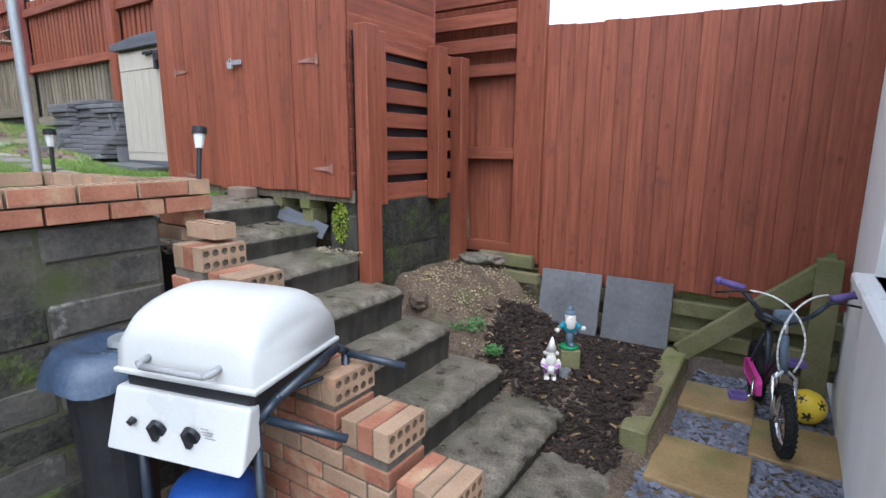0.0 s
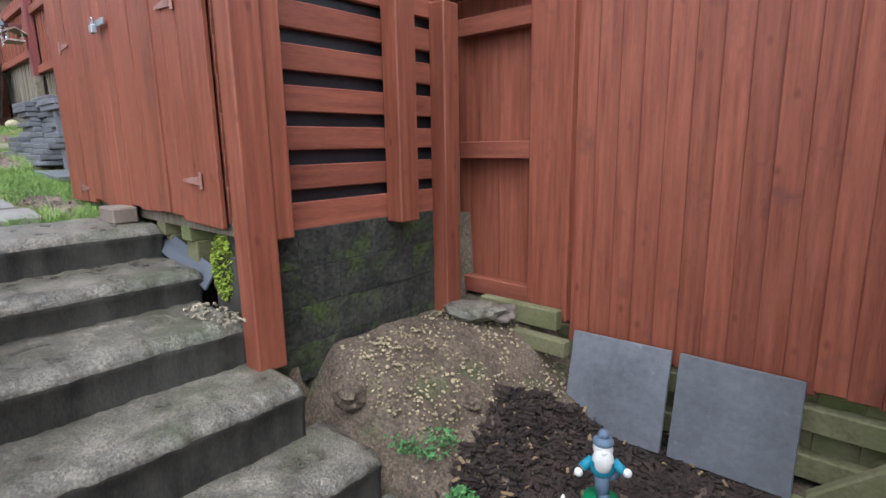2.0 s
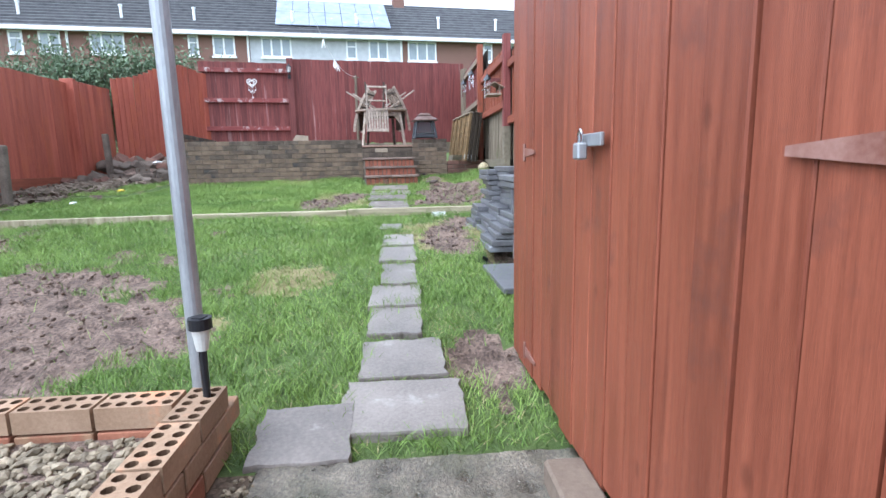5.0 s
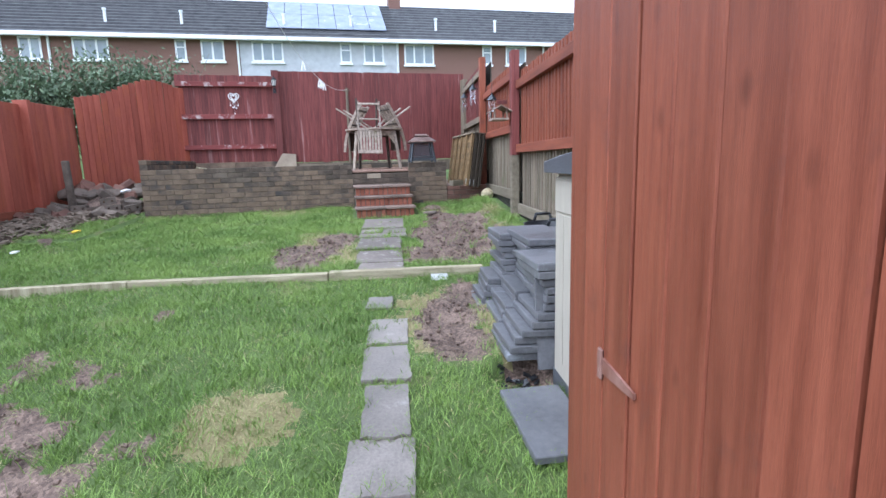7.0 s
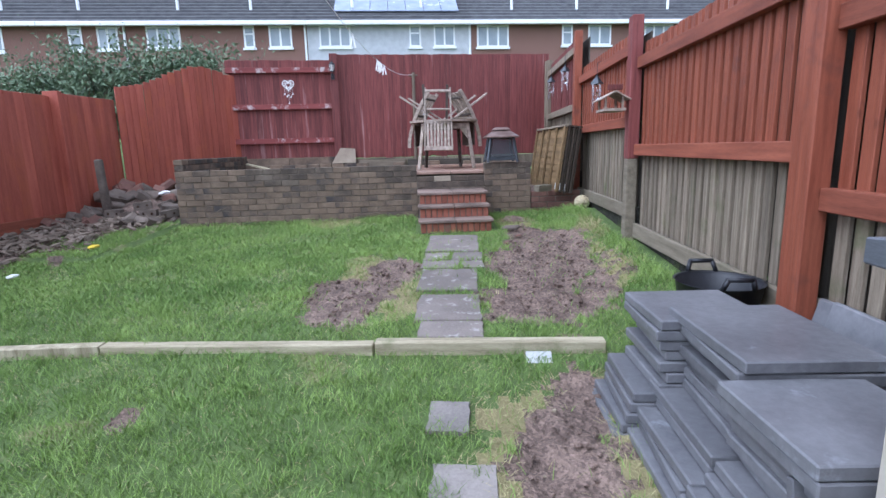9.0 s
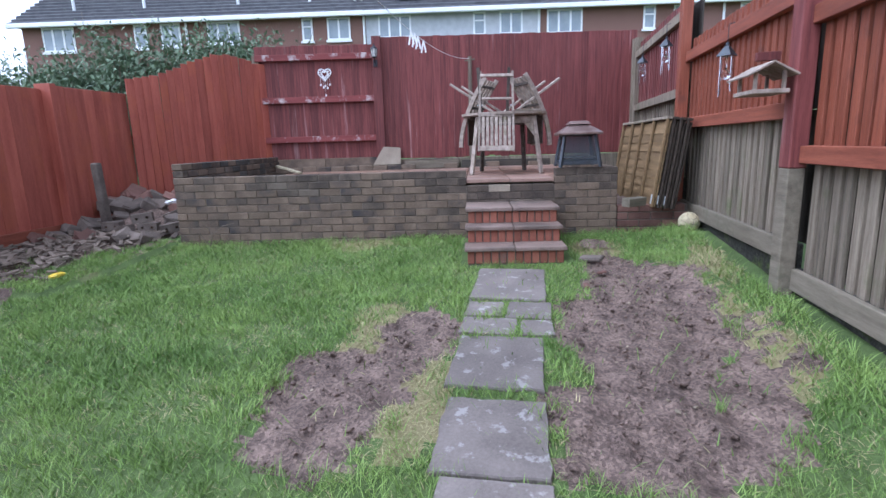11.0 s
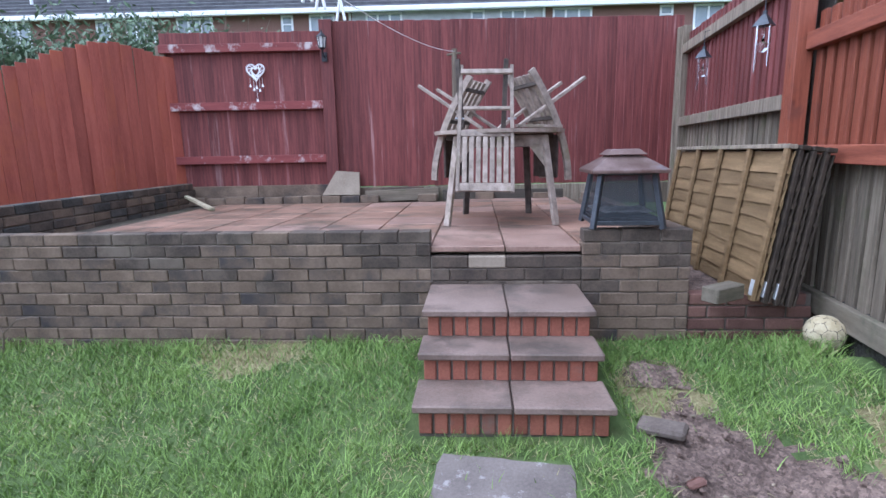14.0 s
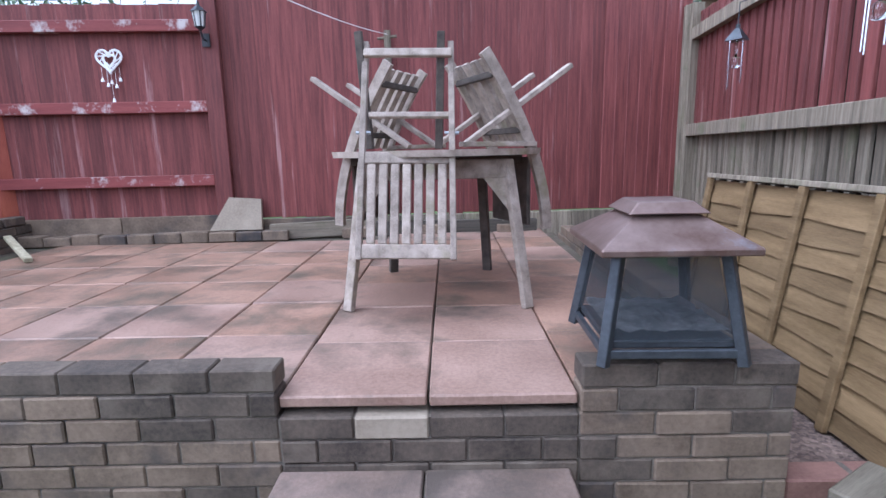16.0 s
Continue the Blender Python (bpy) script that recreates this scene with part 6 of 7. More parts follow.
# ---- planter lights and pole ----
def solar_light():
    s = thing("solar_light", "black stake solar garden light with a frosted lens", "garden light", group="solar lights")
    bm = bmesh.new()
    add_rod(bm, (0, 0, -0.06), (0, 0, 0.15), 0.0105, 0.0115, 10)
    part("stake", bm, BLACK, s, soft=False)
    bm = bmesh.new()
    add_rod(bm, (0, 0, 0.15), (0, 0, 0.215), 0.017, 0.026, 14)
    part("lens", bm, FROST, s, "frosted clear lens")
    bm = bmesh.new()
    add_rod(bm, (0, 0, 0.215), (0, 0, 0.247), 0.033, 0.033, 18)
    add_rod(bm, (0, 0, 0.247), (0, 0, 0.25), 0.022, 0.022, 4)
    part("cap", bm, BLACK, s, soft=False)
    return s


sl = solar_light()
sl.matrix_basis = pose(-2.29, 1.42, 1.29, -9, -5, 0)
copy_thing(sl, pose(-3.515, 1.30, 1.29, 0, 1, 30))


def clothes_pole():
    p = thing("clothes_pole", "tall leaning galvanised steel clothes pole", "pole")
    bm = bmesh.new()
    add_rod(bm, (-3.60, 1.255, 1.0), (-3.615, 1.225, 4.02), 0.026, 0.023, 16)
    part("pole_tube", bm, STEEL, p, soft=False)


clothes_pole()
tagged(bar("concrete_slab", None, -3.30, -2.85, 0.42, 0.86, 1.21, 1.26, RUBBLE, 0.006), "pale grey slab lying on the gravel bed", "slab")


# ---- cabinet and slabs ----
def storage_cabinet():
    x0, x1, y0, y1, z0, z1 = -5.60, -4.26, 2.73, 3.30, 1.26, 2.335
    c = thing("storage_cabinet", "cream plastic garden cabinet with a charcoal lid", "cabinet")
    part("body", solid(lambda b: add_box(b, x0, x1, y0 + 0.02, y1, z0, z1), 0.01, 2), CREAM, c)
    part("base", solid(lambda b: add_box(b, x0 - 0.01, x1 + 0.01, y0 + 0.0, y1, z0 - 0.06, z0 + 0.05), 0.008), CHARCOAL, c)
    xm = -4.875
    for a, b2 in ((x0 + 0.02, xm - 0.004), (xm + 0.004, x1 - 0.01)):
        d = part("door", solid(lambda b: add_box(b, a, b2, y0, y0 + 0.02, z0 + 0.04, z1 - 0.02), 0.006), CREAM, c)
        part("top_rail", solid(lambda b: add_box(b, a + 0.015, b2 - 0.01, y0 - 0.007, y0 - 0.0005, z1 - 0.19, z1 - 0.035), 0.003), CREAM, d)
        w = (b2 - a - 0.03) / 5
        for k in range(5):
            part("groove_panel", solid(lambda b: add_box(b, a + 0.015 + k * w + 0.006, a + 0.015 + (k + 1) * w - 0.006, y0 - 0.005, y0 - 0.0005, z0 + 0.12, z1 - 0.20), 0.002), CREAM, d)
    # lid with an arched top

    def lid(b):
        n = 12
        lo, hi = [], []
        for i in range(n + 1):
            x = x0 - 0.03 + (x1 - x0 + 0.06) * i / n
            arch = 0.05 * math.sin(math.pi * i / n)
            for y, lst in ((y0 - 0.05, lo), (y1 + 0.02, hi)):
                lst.append((b.verts.new((x, y, z1)), b.verts.new((x, y, z1 + 0.055 + arch))))
        for i in range(n):
            b.faces.new((lo[i][1], lo[i + 1][1], hi[i + 1][1], hi[i][1]))
            b.faces.new((lo[i][0], lo[i + 1][0], lo[i + 1][1], lo[i][1]))
            b.faces.new((hi[i][0], hi[i + 1][0], hi[i + 1][1], hi[i][1]))
            b.faces.new((lo[i][0], lo[i + 1][0], hi[i + 1][0], hi[i][0]))
        for i in (0, n):
            b.faces.new((lo[i][0], lo[i][1], hi[i][1], hi[i][0]))
        bmesh.ops.recalc_face_normals(b, faces=b.faces)
    l = part("lid", solid(lid, 0.004), CHARCOAL, c, "charcoal arched lid")
    for k in range(5):
        x = x0 + 0.12 + k * 0.27
        part("lid_rib", solid(lambda b: add_box(b, x, x + 0.012, y0 + 0.02, y1 - 0.03, z1 + 0.06 + 0.05 * math.sin(math.pi * (x - x0 + 0.03) / 1.43), z1 + 0.068 + 0.05 * math.sin(math.pi * (x - x0 + 0.03) / 1.43)), 0.002), CHARCOAL, l)
    bm = bmesh.new()
    add_box(bm, xm - 0.19, xm - 0.03, y0 - 0.045, y0 - 0.012, z1 - 0.075, z1 - 0.045)
    add_box(bm, xm - 0.02, xm + 0.10, y0 - 0.04, y0 - 0.008, z1 - 0.072, z1 - 0.048)
    add_box(bm, xm - 0.005, xm + 0.03, y0 - 0.05, y0 - 0.01, z1 - 0.21, z1 - 0.07)
    add_box(bm, xm + 0.03, xm + 0.06, y0 - 0.045, y0 - 0.01, z1 - 0.14, z1 - 0.07)
    bmesh.ops.bevel(bm, geom=list(bm.edges), offset=0.006, segments=1, affect="EDGES")
    part("latch", bm, BLACK, c, "black plastic latch handle")


storage_cabinet()


def slab_stack():
    for k, (x, y, z0, n, lx) in enumerate(((-6.80, 2.845, 1.345, 12, 0.58), (-6.39, 2.93, 1.375, 12, 0.58), (-5.89, 2.885, 1.315, 12, 0.45))):
        me = box_mesh(lx if k else 0.44, 0.45, 0.042, SLATE, 0.005)
        s = thing("slab_stack", "leaning stack of dark grey slate paving slabs", "paving slabs", group="stacked slabs")
        for i in range(n):
            rg = random.Random(k * 50 + i)
            out = -0.17 * max(0, 1 - i / 5) ** 0.7 + (0.03 if 5 < i < 10 else 0)
            m = Matrix.Translation((x + rg.uniform(-0.012, 0.012), y + out + rg.uniform(-0.025, 0.025), z0 + i * 0.0455)) @ Matrix.Rotation(rg.uniform(-0.05, 0.05), 4, "Z")
            place("slab", me, s, m)
    for x, y, r, lean in ((-5.64, 2.86, 1.55, -0.22),):
        m = Matrix.Translation((x, y, 1.27)) @ Matrix.Rotation(r, 4, "Z") @ Matrix.Rotation(lean, 4, "X")
        tagged(part("slate_slab", solid(lambda b: add_box(b, -0.2, 0.25, -0.015, 0.015, 0, 0.5), 0.004), SLATE, None, m=m), "slate slab leaning against the stack", "paving slab")
    tagged(part("slate_slab", solid(lambda b: add_box(b, -0.28, 0.28, -0.14, 0.16, 0, 0.035), 0.004), SLATE, None, m=Matrix.Translation((-5.13, 2.56, 1.235)) @ Matrix.Rotation(0.07, 4, "Z") @ Matrix.Rotation(0.06, 4, "Y")), "wet slate slab lying in front of the cabinet", "paving slab")
    for k, x in enumerate((-6.80, -6.62, -6.45)):
        m = Matrix.Translation((x, 3.36, 1.42 + 0.02 * k)) @ Matrix.Rotation(-0.25, 4, "X")
        tagged(part("stone_offcut" if k == 0 else "slate_slab", solid(lambda b: add_box(b, -0.2, 0.2, -0.02, 0.02, 0, 0.46), 0.008), SAND if k == 0 else SLATE, None, m=m @ Matrix.Translation((0.0, -0.06 * k, 0))), ("pale brown stone offcut" if k == 0 else "slate slab") + " standing against the boundary fence", "paving slab")


slab_stack()
# black flakes added to darken the hole; it holds only dark soil
scatter("pit_debris", "black flakes standing in for dark soil in a shallow hole", "debris", BLACK, spread(45, -5.74, -5.46, 2.45, 2.68, 0.05, 44), 44, "flake", 0.7)


def trug():
    t = thing("rubber_trug", "black flexible garden trug behind the slab stack", "trug", Matrix.Translation((-7.30, 3.19, 1.50)))
    bm = bmesh.new()
    n = 24
    rings = []
    for r, z in ((0.15, 0.0), (0.19, 0.2), (0.215, 0.36), (0.225, 0.365), (0.205, 0.35), (0.18, 0.2), (0.14, 0.02)):
        rings.append([bm.verts.new((r * math.cos(6.2832 * i / n), r * math.sin(6.2832 * i / n), z)) for i in range(n)])
    for r0, r1 in zip(rings, rings[1:]):
        for i in range(n):
            bm.faces.new((r0[i], r0[(i + 1) % n], r1[(i + 1) % n], r1[i]))
    bm.faces.new(rings[0])
    bm.faces.new(rings[-1])
    bmesh.ops.recalc_face_normals(bm, faces=bm.faces)
    part("tub", bm, BLACK, t, soft=True)
    for s in (-1, 1):
        bm = bmesh.new()
        add_tube(bm, [(s * 0.21, -0.08, 0.36), (s * 0.225, -0.06, 0.42), (s * 0.225, 0.06, 0.42), (s * 0.21, 0.08, 0.36)], 0.013)
        part("handle", bm, BLACK, t, soft=True)


trug()


# ---- patio surroundings ----
def patio_details():
    k = thing("patio_kerb", "row of worn bricks along the foot of the back fence", "kerb", BACK_M, kind="structure")
    for i in range(20):
        u = -2.85 + i * 0.222
        rg = random.Random(i)
        if u > -0.75 and i % 3:
            continue
        bar("brick", k, u, u + 0.213, 2.93, 3.03, 2.272, 2.362 + rg.uniform(-0.012, 0.006), RETAIN, 0.008, Matrix.Rotation(rg.uniform(-0.05, 0.05), 4, "Z"))
    beam("old_board", k, (-0.80, 3.0, 2.34), (0.05, 3.04, 2.36), 0.06, 0.13, GREYWOOD)
    beam("old_board", k, (0.10, 3.02, 2.34), (1.5, 3.0, 2.33), 0.05, 0.12, GREYDEEP)
    # low wall down the left side
    w = thing("wall_side", "low mossy brick side wall of the patio", "wall", kind="structure")
    a, b = PATIO_M @ Vector((-3.02, 0.0, 0)), Vector((-13.9, -2.2, 0))
    d = (b - a).length
    m0 = Matrix.Translation(a) @ (b - a).to_track_quat("X", "Z").to_matrix().to_4x4()
    for r in range(5):
        z = 2.536 - (r + 1) * 0.0755
        x = (0.11 if r % 2 else 0) if r < 2 else 0.32
        if r == 1:
            place("brick", box_mesh(0.1, 0.11, 0.069, BLACKBRICK, 0.006), w, m0 @ Matrix.Translation((0.05, 0, z)))
        while x < d:
            rg = random.Random(r * 57 + int(x * 40))
            place("brick", box_mesh(0.214, 0.11, 0.069, rg.choice((RETAIN, BLACKBRICK, BLACKBRICK, RETAIN, BLOCKDARK)), 0.007), w, m0 @ Matrix.Translation((x + 0.107, rg.uniform(-0.006, 0.006), z)))
            x += 0.222
    part("mortar_core", solid(lambda q: add_box(q, 0.01, d, -0.042, 0.042, 2.1, 2.52)), MORTAR, w, m=m0)
    bm = bmesh.new()
    add_box(bm, 0, 0.30, -0.02, 0.02, 0, 0.28)
    for v in bm.verts:
        v.co.x *= 1.45
        if v.co.z > 0.1 and v.co.x < 0.1:
            v.co.x += 0.17
        if v.co.z > 0.1 and v.co.x > 0.2:
            v.co.z -= 0.02
    tagged(part("stone_offcut", bm, SAND, None, m=BACK_M @ Matrix.Translation((-1.30, 3.005, 2.362)) @ Matrix.Rotation(-0.15, 4, "X")), "pale cut stone wedge leaning on the back fence", "stone")
    st = thing("timber_stick", "short length of pale timber on the patio edge", "stick")
    beam("stick", st, Vector((-13.62, -2.02, 2.40)), Vector((-13.22, -1.45, 2.305)), 0.05, 0.03, SLEEPER)
    # brick base on the right of the retaining wall
    lw = thing("wall_low", "low dark red brick wall beside the patio", "wall", kind="structure")
    M = PATIO_M @ Matrix.Translation((1.515, 0.02, 0))
    part("mortar_core", solid(lambda q: add_box(q, 0, 0.70, 0.01, 0.09, 1.5, 1.99)), MORTAR, lw, m=M)
    for r in range(4):
        z = 2.0 - (r + 1) * 0.076
        u = -0.11 * (r % 2)
        while u < 0.70:
            u0, u1 = max(u, 0), min(u + 0.225, 0.71)
            if u1 - u0 > 0.04:
                place("brick", box_mesh(round(u1 - u0 - 0.01, 3), 0.10, 0.067, BRICKDARK, 0.006), lw, M @ Matrix.Translation(((u0 + u1) / 2, 0.05, z)))
            u += 0.225
    part("bed_fill", solid(lambda q: add_box(q, 0.0, 0.78, 0.09, 3.3, 1.5, 1.975)), SOIL, lw, m=M)


BRICKDARK = surface("dark_plum_brick", (0.12, 0.06, 0.046), (0.22, 0.12, 0.092), 0.85, 6, (1, 1, 1), 0.4, 80, 0.2)
patio_details()


def lap_panel(k):
    """A lap fence panel, 1.2 m wide and 0.9 m tall, lying back against the side fence."""
    p = thing("fence_panel", "golden overlapped timber fence panel leaning on the side fence" if k == 0 else "dark-edged lap fence panel stacked behind another", "fence panel", group="stacked fence panels")
    W, H = 1.62, 0.80
    n = 9
    for i in range(n):
        bm = bmesh.new()
        m, z0 = 22, i * H / n
        cols = []
        rg = random.Random(k * 20 + i)
        ph = rg.uniform(0, 9)
        for j in range(m + 1):
            x = W * j / m
            wv = 0.014 * noise.noise(Vector((x * 3 + ph, i, k)))
            cols.append([bm.verts.new((x, -0.008, z0 - 0.012 + wv)), bm.verts.new((x, 0.004, z0 - 0.012 + wv)), bm.verts.new((x, 0.012, z0 + H / n + 0.02)), bm.verts.new((x, 0.006, z0 + H / n + 0.02))])
        for a, b in zip(cols, cols[1:]):
            for q in range(4):
                bm.faces.new((a[q], b[q], b[(q + 1) % 4], a[(q + 1) % 4]))
        bm.faces.new(cols[0])
        bm.faces.new(cols[-1])
        bmesh.ops.recalc_face_normals(bm, faces=bm.faces)
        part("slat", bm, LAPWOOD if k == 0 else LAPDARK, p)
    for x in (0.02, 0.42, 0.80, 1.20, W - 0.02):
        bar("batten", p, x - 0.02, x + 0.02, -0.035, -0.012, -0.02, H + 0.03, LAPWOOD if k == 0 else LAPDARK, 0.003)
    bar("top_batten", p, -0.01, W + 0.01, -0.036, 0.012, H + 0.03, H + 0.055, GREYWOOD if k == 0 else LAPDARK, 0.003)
    for x in (W - 0.04,) if k < 3 else ():
        bar("label_tag", p, x, x + 0.034, -0.040, -0.036, 0.01, 0.10, PAPERGREY, 0.001)
    # lying back into the corner of patio and side fence
    foot, top, left = Vector((-11.50, 3.03, 2.0)), Vector((-11.505, 3.15, 2.86)), Vector((-13.12, 2.99, 2.85))
    ax, az = (top - left).normalized(), (top - foot).normalized()
    ay = az.cross(ax).normalized()
    az = ax.cross(ay)
    m = Matrix((ax, ay, az)).transposed().to_4x4()
    p.matrix_basis = Matrix.Translation(foot + (left - top) + ay * 0.06 * k + ax * 0.012 * k) @ m


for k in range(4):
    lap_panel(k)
tagged(bar("timber_block", None, -11.58, -11.34, 2.78, 2.88, 2.0, 2.085, SLEEPERDULL, 0.006, Matrix.Rotation(-0.9, 4, "Z")), "square timber offcut on the low brick wall", "block")


def fire_pit():
    """Square garden fire pit with mesh sides and a hipped hood."""
    f = thing("garden_fireplace", "steel garden fireplace with mesh sides and a heat-stained hood", "fireplace", Matrix.Translation((-11.685, 2.295, 2.389)) @ Matrix.Rotation(radians(95), 4, "Z"))
    b0, b1, h = 0.185, 0.145, 0.335
    for sx in (-1, 1):
        for sy in (-1, 1):
            beam("leg", f, (sx * (b0 + 0.01), sy * (b0 + 0.01), 0.0), (sx * b1, sy * b1, h), 0.03, 0.03, DARKSTEEL)
    for s in range(4):
        r = Matrix.Rotation(math.pi / 2 * s, 4, "Z")
        bm = bmesh.new()
        v = [bm.verts.new(p) for p in ((-b0 + 0.02, -b0, 0.07), (b0 - 0.02, -b0, 0.07), (b1 - 0.02, -b1, h - 0.03), (-b1 + 0.02, -b1, h - 0.03))]
        bm.faces.new(v)
        part("mesh_panel", bm, SCREEN, f, "fine dark spark mesh", m=r)
        for z, w in ((0.022, b0 - 0.002), (h - 0.03, b1)):
            place("frame_bar", box_mesh(round(w * 2, 3), 0.016, 0.026, DARKSTEEL, 0.003), f, r @ Matrix.Translation((0, -w - 0.004, z)))
    part("ash_tray", solid(lambda b: add_box(b, -b0 + 0.01, b0 - 0.01, -b0 + 0.01, b0 - 0.01, 0.045, 0.07), 0.005), DARKSTEEL, f)
    bm = bmesh.new()
    bmesh.ops.create_grid(bm, x_segments=20, y_segments=20, size=b0 - 0.02)
    for v in bm.verts:
        v.co.z = 0.085 + 0.014 * noise.noise(v.co * 30) + 0.01
    part("ash", bm, ASH, f, soft=True)

    def hood(b):
        e, t = 0.213, 0.092
        lo = [b.verts.new((x * e, y * e, h - 0.02)) for x, y in ((-1, -1), (1, -1), (1, 1), (-1, 1))]
        rim = [b.verts.new((x * e, y * e, h + 0.0)) for x, y in ((-1, -1), (1, -1), (1, 1), (-1, 1))]
        up = [b.verts.new((x * t, y * t, h + 0.078)) for x, y in ((-1, -1), (1, -1), (1, 1), (-1, 1))]
        for i in range(4):
            j = (i + 1) % 4
            b.faces.new((lo[i], lo[j], rim[j], rim[i]))
            b.faces.new((rim[i], rim[j], up[j], up[i]))
        b.faces.new(up)
        b.faces.new(lo)
        bmesh.ops.recalc_face_normals(b, faces=b.faces)
    hd = part("hood", solid(hood, 0.003), RUSTROOF, f, "heat-tinted steel hood")

    def cap(b):
        v = add_box(b, -0.115, 0.115, -0.115, 0.115, h + 0.082, h + 0.115)
        for q in v:
            if q.co.z > h + 0.1:
                q.co.x *= 0.68
                q.co.y *= 0.68
    part("hood_cap", solid(cap, 0.004), RUSTROOF, hd)


fire_pit()


def folding_table():
    t = thing("garden_table", "silvered folding garden table of weathered teak", "table", PATIO_M @ Matrix.Translation((0.456, 1.27, 2.287)))
    bm = bmesh.new()
    n = 28
    hi = [bm.verts.new((0.52 * math.cos(6.2832 * i / n), 0.50 * math.sin(6.2832 * i / n), 0.71)) for i in range(n)]
    lo = [bm.verts.new((v.co.x * 0.99, v.co.y * 0.99, 0.682)) for v in hi]
    bm.faces.new(hi)
    bm.faces.new(lo)
    for i in range(n):
        bm.faces.new((hi[i], lo[i], lo[(i + 1) % n], hi[(i + 1) % n]))
    bmesh.ops.recalc_face_normals(bm, faces=bm.faces)
    part("tabletop", bm, TEAK, t)
    for s in (-1, 1):
        beam("leg", t, (s * 0.405, -0.41, 0.0), (s * 0.325, -0.29, 0.66), 0.05, 0.032, TEAK)
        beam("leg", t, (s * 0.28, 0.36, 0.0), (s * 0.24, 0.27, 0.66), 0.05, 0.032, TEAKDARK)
        bm = bmesh.new()
        tri = [bm.verts.new((s * x, -0.315 + 0.03 * q, z)) for q in (0, 1) for x, z in ((0.33, 0.60), (0.355, 0.40), (0.20, 0.60))]
        bm.faces.new(tri[:3])
        bm.faces.new(tri[3:])
        for q in range(3):
            bm.faces.new((tri[q], tri[(q + 1) % 3], tri[3 + (q + 1) % 3], tri[3 + q]))
        bmesh.ops.recalc_face_normals(bm, faces=bm.faces)
        part("gusset", bm, TEAK, t)
    bar("apron", t, -0.35, 0.35, -0.32, -0.29, 0.58, 0.665, TEAK)
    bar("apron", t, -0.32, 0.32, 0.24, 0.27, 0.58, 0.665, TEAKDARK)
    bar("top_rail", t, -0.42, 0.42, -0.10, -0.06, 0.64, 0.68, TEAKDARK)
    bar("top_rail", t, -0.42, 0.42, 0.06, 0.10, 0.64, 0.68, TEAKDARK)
    return t


folding_table()


def folding_chair(name_m, label):
    """A slatted folding chair; origin at the seat's front edge, seat in the local xz-plane hanging down."""
    c = thing("folding_chair", label, "chair", name_m, group="upturned chairs")
    W = 0.196
    for s in (-1, 1):
        beam("rail", c, (s * W, 0.0, -0.44), (s * (W - 0.014), 0.0, 0.50), 0.036, 0.026, TEAK)
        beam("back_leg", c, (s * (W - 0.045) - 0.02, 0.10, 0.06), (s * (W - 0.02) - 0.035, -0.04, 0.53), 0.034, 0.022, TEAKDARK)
    bar("crossbar", c, -W, W, -0.012, 0.014, -0.435, -0.375, TEAK)
    bar("crossbar", c, -W, W, -0.012, 0.014, -0.035, 0.015, TEAK)
    bar("crossbar", c, -W + 0.01, W - 0.01, -0.045, -0.02, 0.42, 0.455, TEAK)
    bar("crossbar", c, -W + 0.03, W - 0.01, -0.01, 0.015, 0.165, 0.19, TEAK)
    for i in range(7):
        x = -W + 0.048 + i * (2 * W - 0.096) / 6
        bar("slat", c, x - 0.018, x + 0.018, -0.009, 0.009, -0.375, -0.035, TEAK)
    for s in (-1, 1):
        bm = bmesh.new()
        add_rod(bm, (s * (W + 0.022), 0, 0.10), (s * (W - 0.04), 0.0, 0.10), 0.007)
        part("hinge_pin", bm, STEEL, c)
    return c


folding_chair(PATIO_M @ Matrix.Translation((0.342, 0.815, 2.975)) @ Matrix.Rotation(radians(-17), 4, "X") @ Matrix.Rotation(radians(1.2), 4, "Y"), "silvered slatted folding chair upturned over the table edge")


